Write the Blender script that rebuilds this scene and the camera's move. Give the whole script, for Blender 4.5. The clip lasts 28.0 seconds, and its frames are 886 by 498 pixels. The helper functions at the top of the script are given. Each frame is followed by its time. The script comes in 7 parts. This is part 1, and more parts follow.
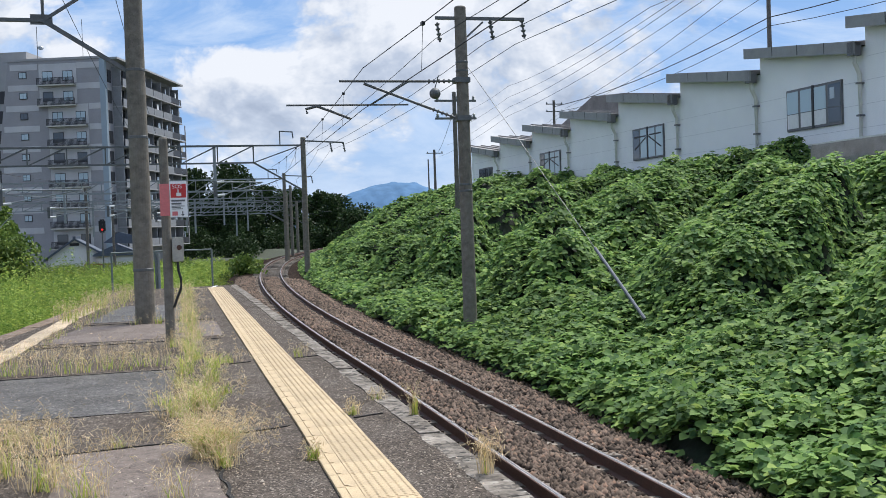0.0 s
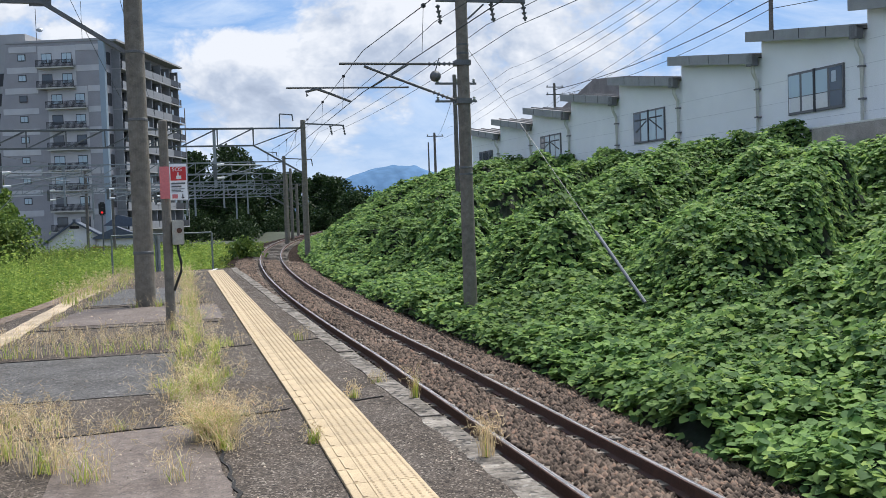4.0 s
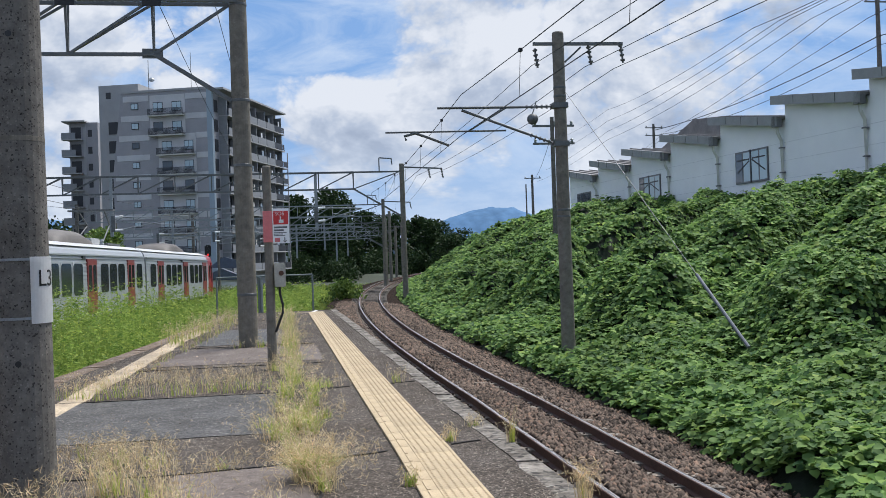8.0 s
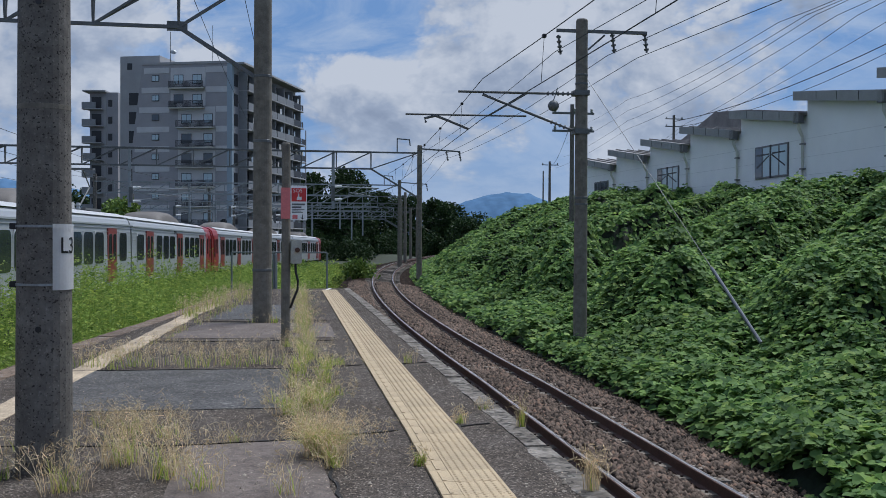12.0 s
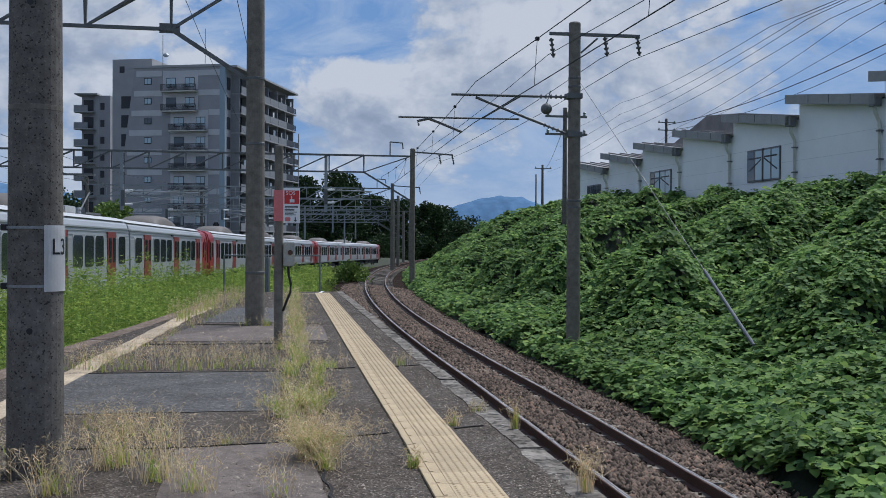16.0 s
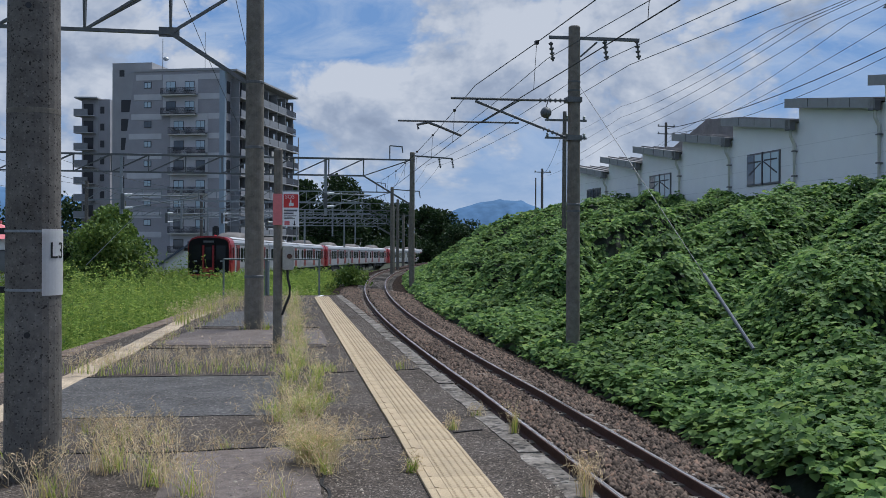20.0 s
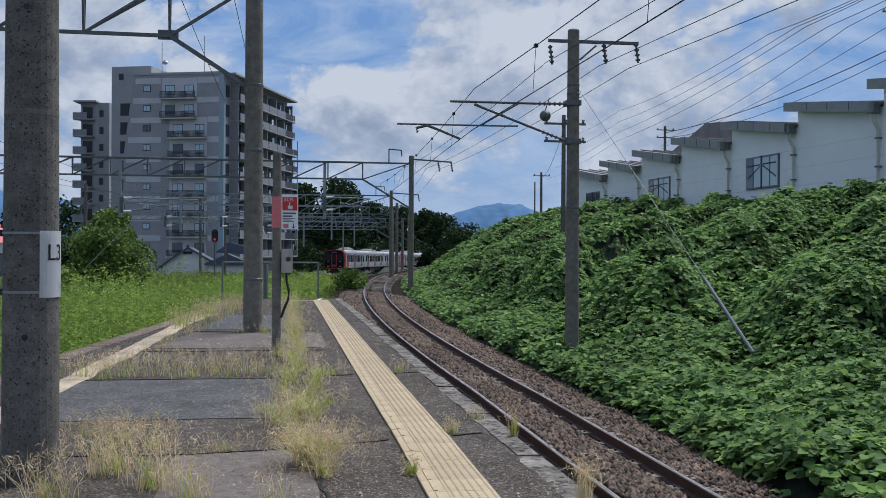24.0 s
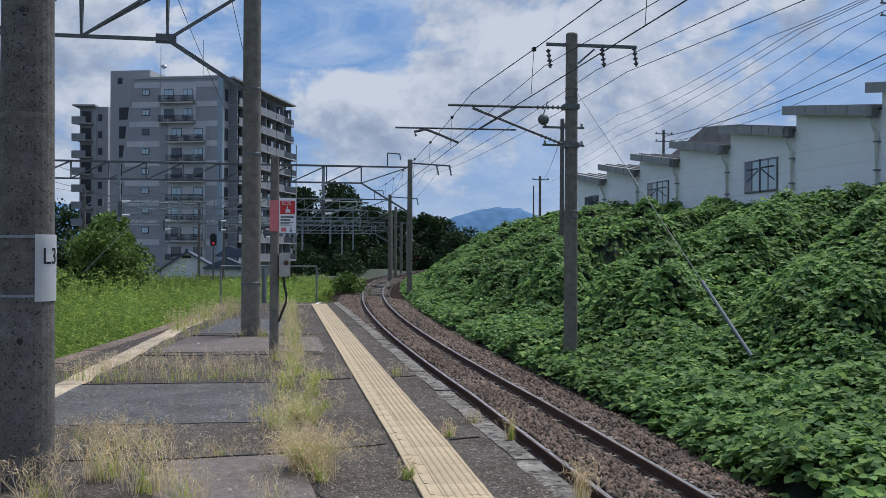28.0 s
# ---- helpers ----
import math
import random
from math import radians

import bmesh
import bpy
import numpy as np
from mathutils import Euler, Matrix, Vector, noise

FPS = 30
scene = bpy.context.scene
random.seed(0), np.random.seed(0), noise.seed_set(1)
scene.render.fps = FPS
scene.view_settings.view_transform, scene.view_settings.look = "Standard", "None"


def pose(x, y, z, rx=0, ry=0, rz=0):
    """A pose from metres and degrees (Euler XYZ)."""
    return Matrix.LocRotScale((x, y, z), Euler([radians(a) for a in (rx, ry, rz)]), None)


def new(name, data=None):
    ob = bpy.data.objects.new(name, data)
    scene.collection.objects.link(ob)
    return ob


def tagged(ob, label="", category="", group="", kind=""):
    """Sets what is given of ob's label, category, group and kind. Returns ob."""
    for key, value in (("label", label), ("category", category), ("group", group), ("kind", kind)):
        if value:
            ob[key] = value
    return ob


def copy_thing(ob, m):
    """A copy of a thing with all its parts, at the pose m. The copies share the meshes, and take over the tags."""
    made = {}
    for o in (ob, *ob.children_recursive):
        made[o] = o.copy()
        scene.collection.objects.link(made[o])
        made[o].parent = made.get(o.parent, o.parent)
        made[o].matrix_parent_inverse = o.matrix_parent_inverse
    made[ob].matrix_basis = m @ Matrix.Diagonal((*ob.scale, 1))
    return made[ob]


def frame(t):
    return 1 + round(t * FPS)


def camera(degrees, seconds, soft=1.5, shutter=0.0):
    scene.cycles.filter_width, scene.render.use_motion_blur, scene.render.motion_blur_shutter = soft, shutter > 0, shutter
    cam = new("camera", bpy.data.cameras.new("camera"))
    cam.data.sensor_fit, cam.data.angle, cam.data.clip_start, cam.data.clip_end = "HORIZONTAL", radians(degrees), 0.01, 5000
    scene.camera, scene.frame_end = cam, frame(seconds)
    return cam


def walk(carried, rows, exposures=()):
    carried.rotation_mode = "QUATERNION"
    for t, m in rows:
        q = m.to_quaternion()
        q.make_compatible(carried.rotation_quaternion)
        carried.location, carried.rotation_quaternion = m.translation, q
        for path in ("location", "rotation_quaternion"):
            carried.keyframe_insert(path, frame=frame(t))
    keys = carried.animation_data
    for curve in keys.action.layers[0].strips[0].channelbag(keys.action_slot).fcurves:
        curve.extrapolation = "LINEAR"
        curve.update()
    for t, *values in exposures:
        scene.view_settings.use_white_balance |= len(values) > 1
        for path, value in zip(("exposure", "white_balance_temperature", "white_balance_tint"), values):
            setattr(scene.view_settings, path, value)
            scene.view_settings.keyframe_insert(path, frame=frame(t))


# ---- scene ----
cam = camera(47.66, 28.0, soft=0.8)
PATH = [
    (0, pose(0.038, 0.039, 1.497, 88.682, 1.980, -16.072)),
    (0.5, pose(0.040, 0.031, 1.499, 88.630, 1.980, -16.058)),
    (1, pose(0.034, 0.031, 1.503, 88.430, 1.968, -16.074)),
    (1.5, pose(0.038, 0.036, 1.500, 88.286, 1.964, -16.081)),
    (2, pose(0.041, 0.043, 1.500, 88.197, 1.982, -16.083)),
    (2.5, pose(0.037, 0.034, 1.502, 88.139, 1.957, -16.086)),
    (3, pose(0.034, 0.033, 1.500, 88.088, 1.939, -16.085)),
    (3.5, pose(0.036, 0.056, 1.498, 87.901, 1.921, -16.078)),
    (5.5, pose(0.037, 0.044, 1.496, 87.515, 1.932, -16.062)),
    (6, pose(0.033, 0.035, 1.500, 87.550, 1.920, -16.079)),
    (6.5, pose(0.034, 0.037, 1.499, 87.551, 1.901, -16.037)),
    (7, pose(0.037, 0.069, 1.493, 87.589, 1.891, -16.052)),
    (7.5, pose(0.037, 0.065, 1.491, 87.923, 1.892, -15.256)),
    (8, pose(0.038, 0.024, 1.511, 90.303, 1.987, -10.493)),
    (8.5, pose(0.039, -0.012, 1.528, 93.027, 1.774, -6.428)),
    (9, pose(0.016, -0.039, 1.523, 93.940, 1.454, -4.824)),
    (9.5, pose(0.016, -0.039, 1.513, 92.516, 0.836, -5.762)),
    (10, pose(0.015, -0.032, 1.515, 91.134, 0.238, -6.877)),
    (10.5, pose(0.008, -0.038, 1.517, 89.993, -0.198, -7.793)),
    (11, pose(0.009, -0.034, 1.517, 89.562, -0.231, -8.556)),
    (11.5, pose(0.010, -0.017, 1.512, 89.383, -0.242, -9.183)),
    (12, pose(0.007, -0.008, 1.510, 89.350, -0.270, -9.679)),
    (12.5, pose(0.004, -0.011, 1.510, 89.360, -0.257, -9.945)),
    (14.5, pose(0.005, -0.002, 1.503, 89.466, -0.268, -10.081)),
    (15, pose(0.004, -0.001, 1.502, 89.488, -0.288, -10.085)),
    (15.5, pose(0.003, 0.004, 1.500, 89.520, -0.285, -10.098)),
    (16, pose(0.005, 0.008, 1.496, 89.553, -0.273, -10.089)),
    (16.5, pose(0.003, 0.002, 1.499, 89.564, -0.288, -10.099)),
    (17, pose(-0.000, -0.000, 1.500, 89.600, -0.300, -10.100)),
    (17.5, pose(0.002, 0.011, 1.497, 89.625, -0.322, -10.104)),
    (18, pose(0.002, 0.015, 1.497, 89.659, -0.303, -10.096)),
    (18.5, pose(-0.000, 0.018, 1.496, 89.675, -0.311, -10.102)),
    (19, pose(0.001, 0.017, 1.497, 89.707, -0.306, -10.099)),
    (19.5, pose(0.010, 0.018, 1.492, 89.756, -0.287, -10.098)),
    (20, pose(0.014, 0.022, 1.497, 89.763, -0.283, -10.101)),
    (20.5, pose(0.016, 0.032, 1.495, 89.800, -0.271, -10.106)),
    (21, pose(0.014, 0.025, 1.497, 89.803, -0.277, -10.106)),
    (21.5, pose(0.018, 0.038, 1.492, 89.831, -0.276, -10.110)),
    (23.5, pose(0.018, 0.037, 1.491, 89.926, -0.290, -10.145)),
    (24, pose(0.017, 0.041, 1.487, 89.975, -0.307, -10.152)),
    (24.5, pose(0.017, 0.040, 1.488, 89.986, -0.289, -10.149)),
    (25, pose(0.014, 0.043, 1.489, 90.013, -0.316, -10.131)),
    (25.5, pose(-0.021, -0.002, 1.495, 90.078, -0.318, -10.156)),
    (26, pose(0.103, 0.070, 1.500, 90.155, -0.217, -10.199)),
    (26.5, pose(0.096, 0.029, 1.503, 90.138, -0.232, -10.137)),
    (27, pose(0.036, -0.020, 1.500, 90.167, -0.238, -10.178)),
    (27.5, pose(0.031, 0.027, 1.485, 90.180, -0.295, -10.201)),
    (28, pose(0.034, 0.057, 1.484, 90.196, -0.275, -10.214)),
]
walk(cam, PATH, exposures=[(0.0, 0.52, 6250, 10), (7.6, 0.54, 6250, 10), (8.0, 0.36, 6150, 10), (8.4, 0.06, 6000, 10), (8.7, -0.32, 5850, 10), (9.0, -0.52, 5750, 10), (9.5, -0.48, 5750, 10), (10.0, -0.34, 5750, 10), (11.0, -0.24, 5750, 10), (12.0, -0.18, 5750, 10), (17.0, -0.14, 5800, 10), (28.0, -0.04, 5800, 10)])

# ---- world and sun ----
SUN_EL, SUN_ROT = radians(60), radians(52)


SKY_FORMS = [((0.04, 0.985, 0.172), 4.0, -0.07), ((0.15, 0.972, 0.19), 4.0, -0.06), ((0.10, 0.987, 0.128), 2.6, 0.14), ((0.20, 0.97, 0.132), 3.2, 0.08),
             ((0.43, 0.885, 0.184), 3.2, -0.07), ((0.245, 0.963, 0.112), 2.2, -0.05), ((0.21, 0.954, 0.232), 4.5, 0.10), ((0.37, 0.921, 0.115), 5.0, 0.07),
             ((0.04, 0.96, 0.285), 5.0, -0.05), ((0.355, 0.92, 0.168), 2.6, -0.06), ((-0.02, 0.985, 0.10), 4.0, 0.06), ((-0.29, 0.925, 0.247), 8.0, 0.07)]


def build_world():
    w = bpy.data.worlds.new("sky")
    w.use_nodes = True
    scene.world = w
    nt = w.node_tree
    nt.nodes.clear()
    N = nt.nodes.new
    L = nt.links.new
    out, bg = N("ShaderNodeOutputWorld"), N("ShaderNodeBackground")
    sky = N("ShaderNodeTexSky")
    sky.sky_type, sky.sun_disc = "NISHITA", False
    sky.sun_elevation, sky.sun_rotation = SUN_EL, SUN_ROT
    tc, sep = N("ShaderNodeTexCoord"), N("ShaderNodeSeparateXYZ")
    L(tc.outputs["Generated"], sep.inputs[0])
    zc = N("ShaderNodeMath"); zc.operation = "MAXIMUM"; zc.inputs[1].default_value = 0.0
    L(sep.outputs[2], zc.inputs[0])

    def puff(lift, scale, detail, rough, shift):
        """Cloud density in the direction looked at; lift samples it a little higher up."""
        mp = N("ShaderNodeMapping")
        mp.inputs["Location"].default_value = (shift[0], shift[1], shift[2] + lift)
        mp.inputs["Scale"].default_value = (1.0, 1.0, 1.45)
        L(tc.outputs["Generated"], mp.inputs[0])
        n = N("ShaderNodeTexNoise")
        n.inputs["Scale"].default_value, n.inputs["Detail"].default_value, n.inputs["Roughness"].default_value = scale, detail, rough
        n.inputs["Distortion"].default_value = 0.2
        L(mp.outputs[0], n.inputs[0])
        # rounded billows on the edges
        v = N("ShaderNodeTexVoronoi"); v.feature = "SMOOTH_F1"
        v.inputs["Scale"].default_value, v.inputs["Detail"].default_value, v.inputs["Roughness"].default_value = scale * 3.2, 4.0, 0.62
        v.inputs["Smoothness"].default_value = 0.4
        wp = N("ShaderNodeVectorMath"); wp.operation = "MULTIPLY_ADD"
        wp.inputs[1].default_value = (0.10, 0.10, 0.10)
        L(n.outputs["Color"], wp.inputs[0]); L(mp.outputs[0], wp.inputs[2])
        L(wp.outputs[0], v.inputs["Vector"])
        bl = N("ShaderNodeMath"); bl.operation = "MULTIPLY_ADD"; bl.inputs[1].default_value = -0.16
        L(v.outputs["Distance"], bl.inputs[0])
        sh = N("ShaderNodeMath"); sh.operation = "ADD"; sh.inputs[1].default_value = 0.055
        L(n.outputs[0], sh.inputs[0]); L(sh.outputs[0], bl.inputs[2])
        return bl.outputs[0]

    SH = (2.9, 0.75, 0.32)
    n1 = puff(0.0, 4.6, 12, 0.56, SH)
    n1u = puff(0.045, 4.6, 6, 0.52, SH)
    n2 = puff(0.0, 7.0, 8, 0.6, (5.0, 1.0, 2.0))
    # heaps of cumulus and gaps of blue: direction, half width, thicker or thinner
    dens = n1
    for d, wide, amt in SKY_FORMS:
        dt = N("ShaderNodeVectorMath"); dt.operation = "DOT_PRODUCT"
        dt.inputs[1].default_value = Vector(d).normalized()
        L(tc.outputs["Generated"], dt.inputs[0])
        fm = N("ShaderNodeMapRange"); fm.interpolation_type = "SMOOTHSTEP"
        fm.inputs[1].default_value, fm.inputs[2].default_value = math.cos(radians(wide * 1.5)), 1.0
        fm.inputs[3].default_value, fm.inputs[4].default_value = 0.0, amt
        L(dt.outputs["Value"], fm.inputs[0])
        ad = N("ShaderNodeMath"); ad.operation = "ADD"
        L(dens, ad.inputs[0]); L(fm.outputs[0], ad.inputs[1])
        dens = ad.outputs[0]
    cover = N("ShaderNodeMapRange"); cover.inputs[1].default_value = 0.325; cover.inputs[2].default_value = 0.445
    cover.interpolation_type = "SMOOTHSTEP"
    L(dens, cover.inputs[0])
    # tops that thin out upwards are lit, bases are greyer
    top = N("ShaderNodeMath"); top.operation = "SUBTRACT"
    L(n1u, top.inputs[0]); L(n1, top.inputs[1])
    thick = N("ShaderNodeMath"); thick.operation = "MULTIPLY_ADD"; thick.inputs[1].default_value = 2.0
    L(top.outputs[0], thick.inputs[0])
    half = N("ShaderNodeMath"); half.operation = "MULTIPLY_ADD"; half.inputs[1].default_value, half.inputs[2].default_value = 0.55, 0.24
    L(n2, half.inputs[0]); L(half.outputs[0], thick.inputs[2])
    shade = N("ShaderNodeValToRGB")
    e = shade.color_ramp.elements
    e[0].position, e[0].color = 0.26, (7.5, 7.65, 8.0, 1)
    e[1].position, e[1].color = 0.80, (3.7, 4.25, 5.3, 1)
    e.new(0.44).color = (6.1, 6.45, 7.1, 1)
    e.new(0.60).color = (4.7, 5.25, 6.25, 1)
    L(thick.outputs[0], shade.inputs[0])
    blue = N("ShaderNodeMix"); blue.data_type = "RGBA"; blue.inputs["Factor"].default_value = 0.75
    L(sky.outputs[0], blue.inputs["A"]); blue.inputs["B"].default_value = (1.75, 3.6, 7.1, 1)
    # thin high veils across the gaps
    vm = N("ShaderNodeMapping"); vm.inputs["Scale"].default_value = (1.0, 1.0, 2.6); vm.inputs["Location"].default_value = (1.3, 0.2, 0.9)
    vm.inputs["Rotation"].default_value = (0.0, 0.35, 0.0)
    L(tc.outputs["Generated"], vm.inputs[0])
    vn = N("ShaderNodeTexNoise"); vn.inputs["Scale"].default_value, vn.inputs["Detail"].default_value, vn.inputs["Roughness"].default_value, vn.inputs["Distortion"].default_value = 6.5, 10, 0.62, 0.8
    L(vm.outputs[0], vn.inputs[0])
    vr = N("ShaderNodeMapRange"); vr.inputs[1].default_value, vr.inputs[2].default_value, vr.inputs[3].default_value, vr.inputs[4].default_value = 0.42, 0.68, 0.06, 0.80
    L(vn.outputs[0], vr.inputs[0])
    veil = N("ShaderNodeMix"); veil.data_type = "RGBA"; veil.inputs["B"].default_value = (6.0, 6.9, 8.2, 1)
    L(vr.outputs[0], veil.inputs["Factor"]); L(blue.outputs["Result"], veil.inputs["A"])
    mix = N("ShaderNodeMix"); mix.data_type = "RGBA"
    L(cover.outputs[0], mix.inputs["Factor"])
    L(veil.outputs["Result"], mix.inputs["A"]); L(shade.outputs[0], mix.inputs["B"])
    # pale haze low over the horizon
    hz = N("ShaderNodeMapRange"); hz.inputs[1].default_value, hz.inputs[2].default_value, hz.inputs[3].default_value, hz.inputs[4].default_value = 0.0, 0.12, 0.55, 0.0
    L(zc.outputs[0], hz.inputs[0])
    mh = N("ShaderNodeMix"); mh.data_type = "RGBA"; mh.inputs["B"].default_value = (6.2, 7.1, 8.3, 1)
    L(hz.outputs[0], mh.inputs["Factor"]); L(mix.outputs["Result"], mh.inputs["A"])
    L(mh.outputs["Result"], bg.inputs[0])
    bg.inputs[1].default_value = 0.083
    L(bg.outputs[0], out.inputs[0])


build_world()
sun = new("sun", bpy.data.lights.new("sun", "SUN"))
sun.data.energy, sun.data.angle, sun.data.color = 4.5, radians(24), (1.0, 0.96, 0.90)
sun.rotation_euler = Euler((radians(90) - SUN_EL, 0, math.pi - SUN_ROT))


# ---- materials ----
def mat(name, col, rough=0.8, metal=0.0, var=0.25, scale=6.0, bump=0.15, fine=60.0, col2=None, rand=0.0, spec=0.5, island=0.0, streak=None, coords="Object"):
    """Colour with variation at two scales, relief, and shifts from piece to piece."""
    m = bpy.data.materials.new(name)
    m.use_nodes = True
    nt = m.node_tree
    N, L = nt.nodes.new, nt.links.new
    b = nt.nodes["Principled BSDF"]
    b.inputs["Metallic"].default_value = metal
    b.inputs["Specular IOR Level"].default_value = spec
    tc = N("ShaderNodeTexCoord")
    mp = N("ShaderNodeMapping")
    L(tc.outputs[coords], mp.inputs[0])
    if streak:
        mp.inputs["Scale"].default_value = streak
    n1 = N("ShaderNodeTexNoise"); n1.inputs["Scale"].default_value = scale; n1.inputs["Detail"].default_value = 6; n1.inputs["Roughness"].default_value = 0.6
    n2 = N("ShaderNodeTexNoise"); n2.inputs["Scale"].default_value = fine; n2.inputs["Detail"].default_value = 3
    L(mp.outputs[0], n1.inputs[0]); L(tc.outputs[coords], n2.inputs[0])
    ramp = N("ShaderNodeValToRGB")
    c2 = col2 or tuple(c * (1 - var) for c in col)
    ramp.color_ramp.elements[0].position, ramp.color_ramp.elements[1].position = 0.34, 0.66
    ramp.color_ramp.elements[0].color = (*c2, 1)
    ramp.color_ramp.elements[1].color = (*col, 1)
    L(n1.outputs[0], ramp.inputs[0])
    ml = N("ShaderNodeMapRange"); ml.inputs[1].default_value, ml.inputs[2].default_value = 0.3, 0.7
    ml.inputs[3].default_value, ml.inputs[4].default_value = 1 - var * 0.8, 1 + var * 0.5
    L(n2.outputs[0], ml.inputs[0])
    hs = N("ShaderNodeHueSaturation")
    L(ramp.outputs[0], hs.inputs["Color"])
    L(ml.outputs[0], hs.inputs["Value"])
    last = hs.outputs[0]
    if rand or island:
        src = N("ShaderNodeObjectInfo").outputs["Random"] if rand else N("ShaderNodeNewGeometry").outputs["Random Per Island"]
        k = rand or island
        mr = N("ShaderNodeMapRange"); mr.inputs[3].default_value, mr.inputs[4].default_value = 1 - k, 1 + k
        L(src, mr.inputs[0])
        hs2 = N("ShaderNodeHueSaturation")
        L(last, hs2.inputs["Color"]); L(mr.outputs[0], hs2.inputs["Value"])
        last = hs2.outputs[0]
    L(last, b.inputs["Base Color"])
    rr = N("ShaderNodeMapRange"); rr.inputs[3].default_value, rr.inputs[4].default_value = max(0.02, rough - 0.1), min(1, rough + 0.08)
    L(n1.outputs[0], rr.inputs[0]); L(rr.outputs[0], b.inputs["Roughness"])
    if bump:
        bp = N("ShaderNodeBump"); bp.inputs["Strength"].default_value = bump; bp.inputs["Distance"].default_value = 0.02
        L(n2.outputs[0], bp.inputs["Height"]); L(bp.outputs[0], b.inputs["Normal"])
    return m


def leaf_mat(name, dark, light, rough=0.5, sub=0.25):
    """Leaf colour that shifts from leaf to leaf, with some light passing through."""
    m = bpy.data.materials.new(name)
    m.use_nodes = True
    nt = m.node_tree
    N, L = nt.nodes.new, nt.links.new
    b = nt.nodes["Principled BSDF"]
    g = N("ShaderNodeNewGeometry")
    ramp = N("ShaderNodeValToRGB")
    ramp.color_ramp.elements[0].color, ramp.color_ramp.elements[1].color = (*dark, 1), (light[0] * 1.35, light[1] * 1.15, light[2] * 1.05, 1)
    ramp.color_ramp.elements.new(0.86).color = (*light, 1)
    L(g.outputs["Random Per Island"], ramp.inputs[0])
    tc, n = N("ShaderNodeTexCoord"), N("ShaderNodeTexNoise")
    n.inputs["Scale"].default_value = 0.55; n.inputs["Detail"].default_value = 4
    L(tc.outputs["Object"], n.inputs[0])
    mr = N("ShaderNodeMapRange"); mr.inputs[1].default_value, mr.inputs[2].default_value, mr.inputs[3].default_value, mr.inputs[4].default_value = 0.3, 0.7, 0.72, 1.25
    L(n.outputs[0], mr.inputs[0])
    hs = N("ShaderNodeHueSaturation")
    L(ramp.outputs[0], hs.inputs["Color"]); L(mr.outputs[0], hs.inputs["Value"])
    L(hs.outputs[0], b.inputs["Base Color"])
    b.inputs["Roughness"].default_value = rough
    b.inputs["Specular IOR Level"].default_value = 0.14
    tr = N("ShaderNodeBsdfTranslucent")
    L(hs.outputs[0], tr.inputs[0])
    ms = N("ShaderNodeMixShader"); ms.inputs[0].default_value = sub
    L(b.outputs[0], ms.inputs[1]); L(tr.outputs[0], ms.inputs[2])
    L(ms.outputs[0], nt.nodes["Material Output"].inputs[0])
    return m


def glass_mat(name, tint=(0.05, 0.06, 0.07), rough=0.06):
    m = bpy.data.materials.new(name)
    m.use_nodes = True
    b = m.node_tree.nodes["Principled BSDF"]
    b.inputs["Base Color"].default_value = (*tint, 1)
    b.inputs["Roughness"].default_value = rough
    b.inputs["Specular IOR Level"].default_value = 0.9
    return m


def glow_mat(name, col, strength):
    m = bpy.data.materials.new(name)
    m.use_nodes = True
    b = m.node_tree.nodes["Principled BSDF"]
    b.inputs["Base Color"].default_value = (*col, 1)
    b.inputs["Emission Color"].default_value = (*col, 1)
    b.inputs["Emission Strength"].default_value = strength
    return m


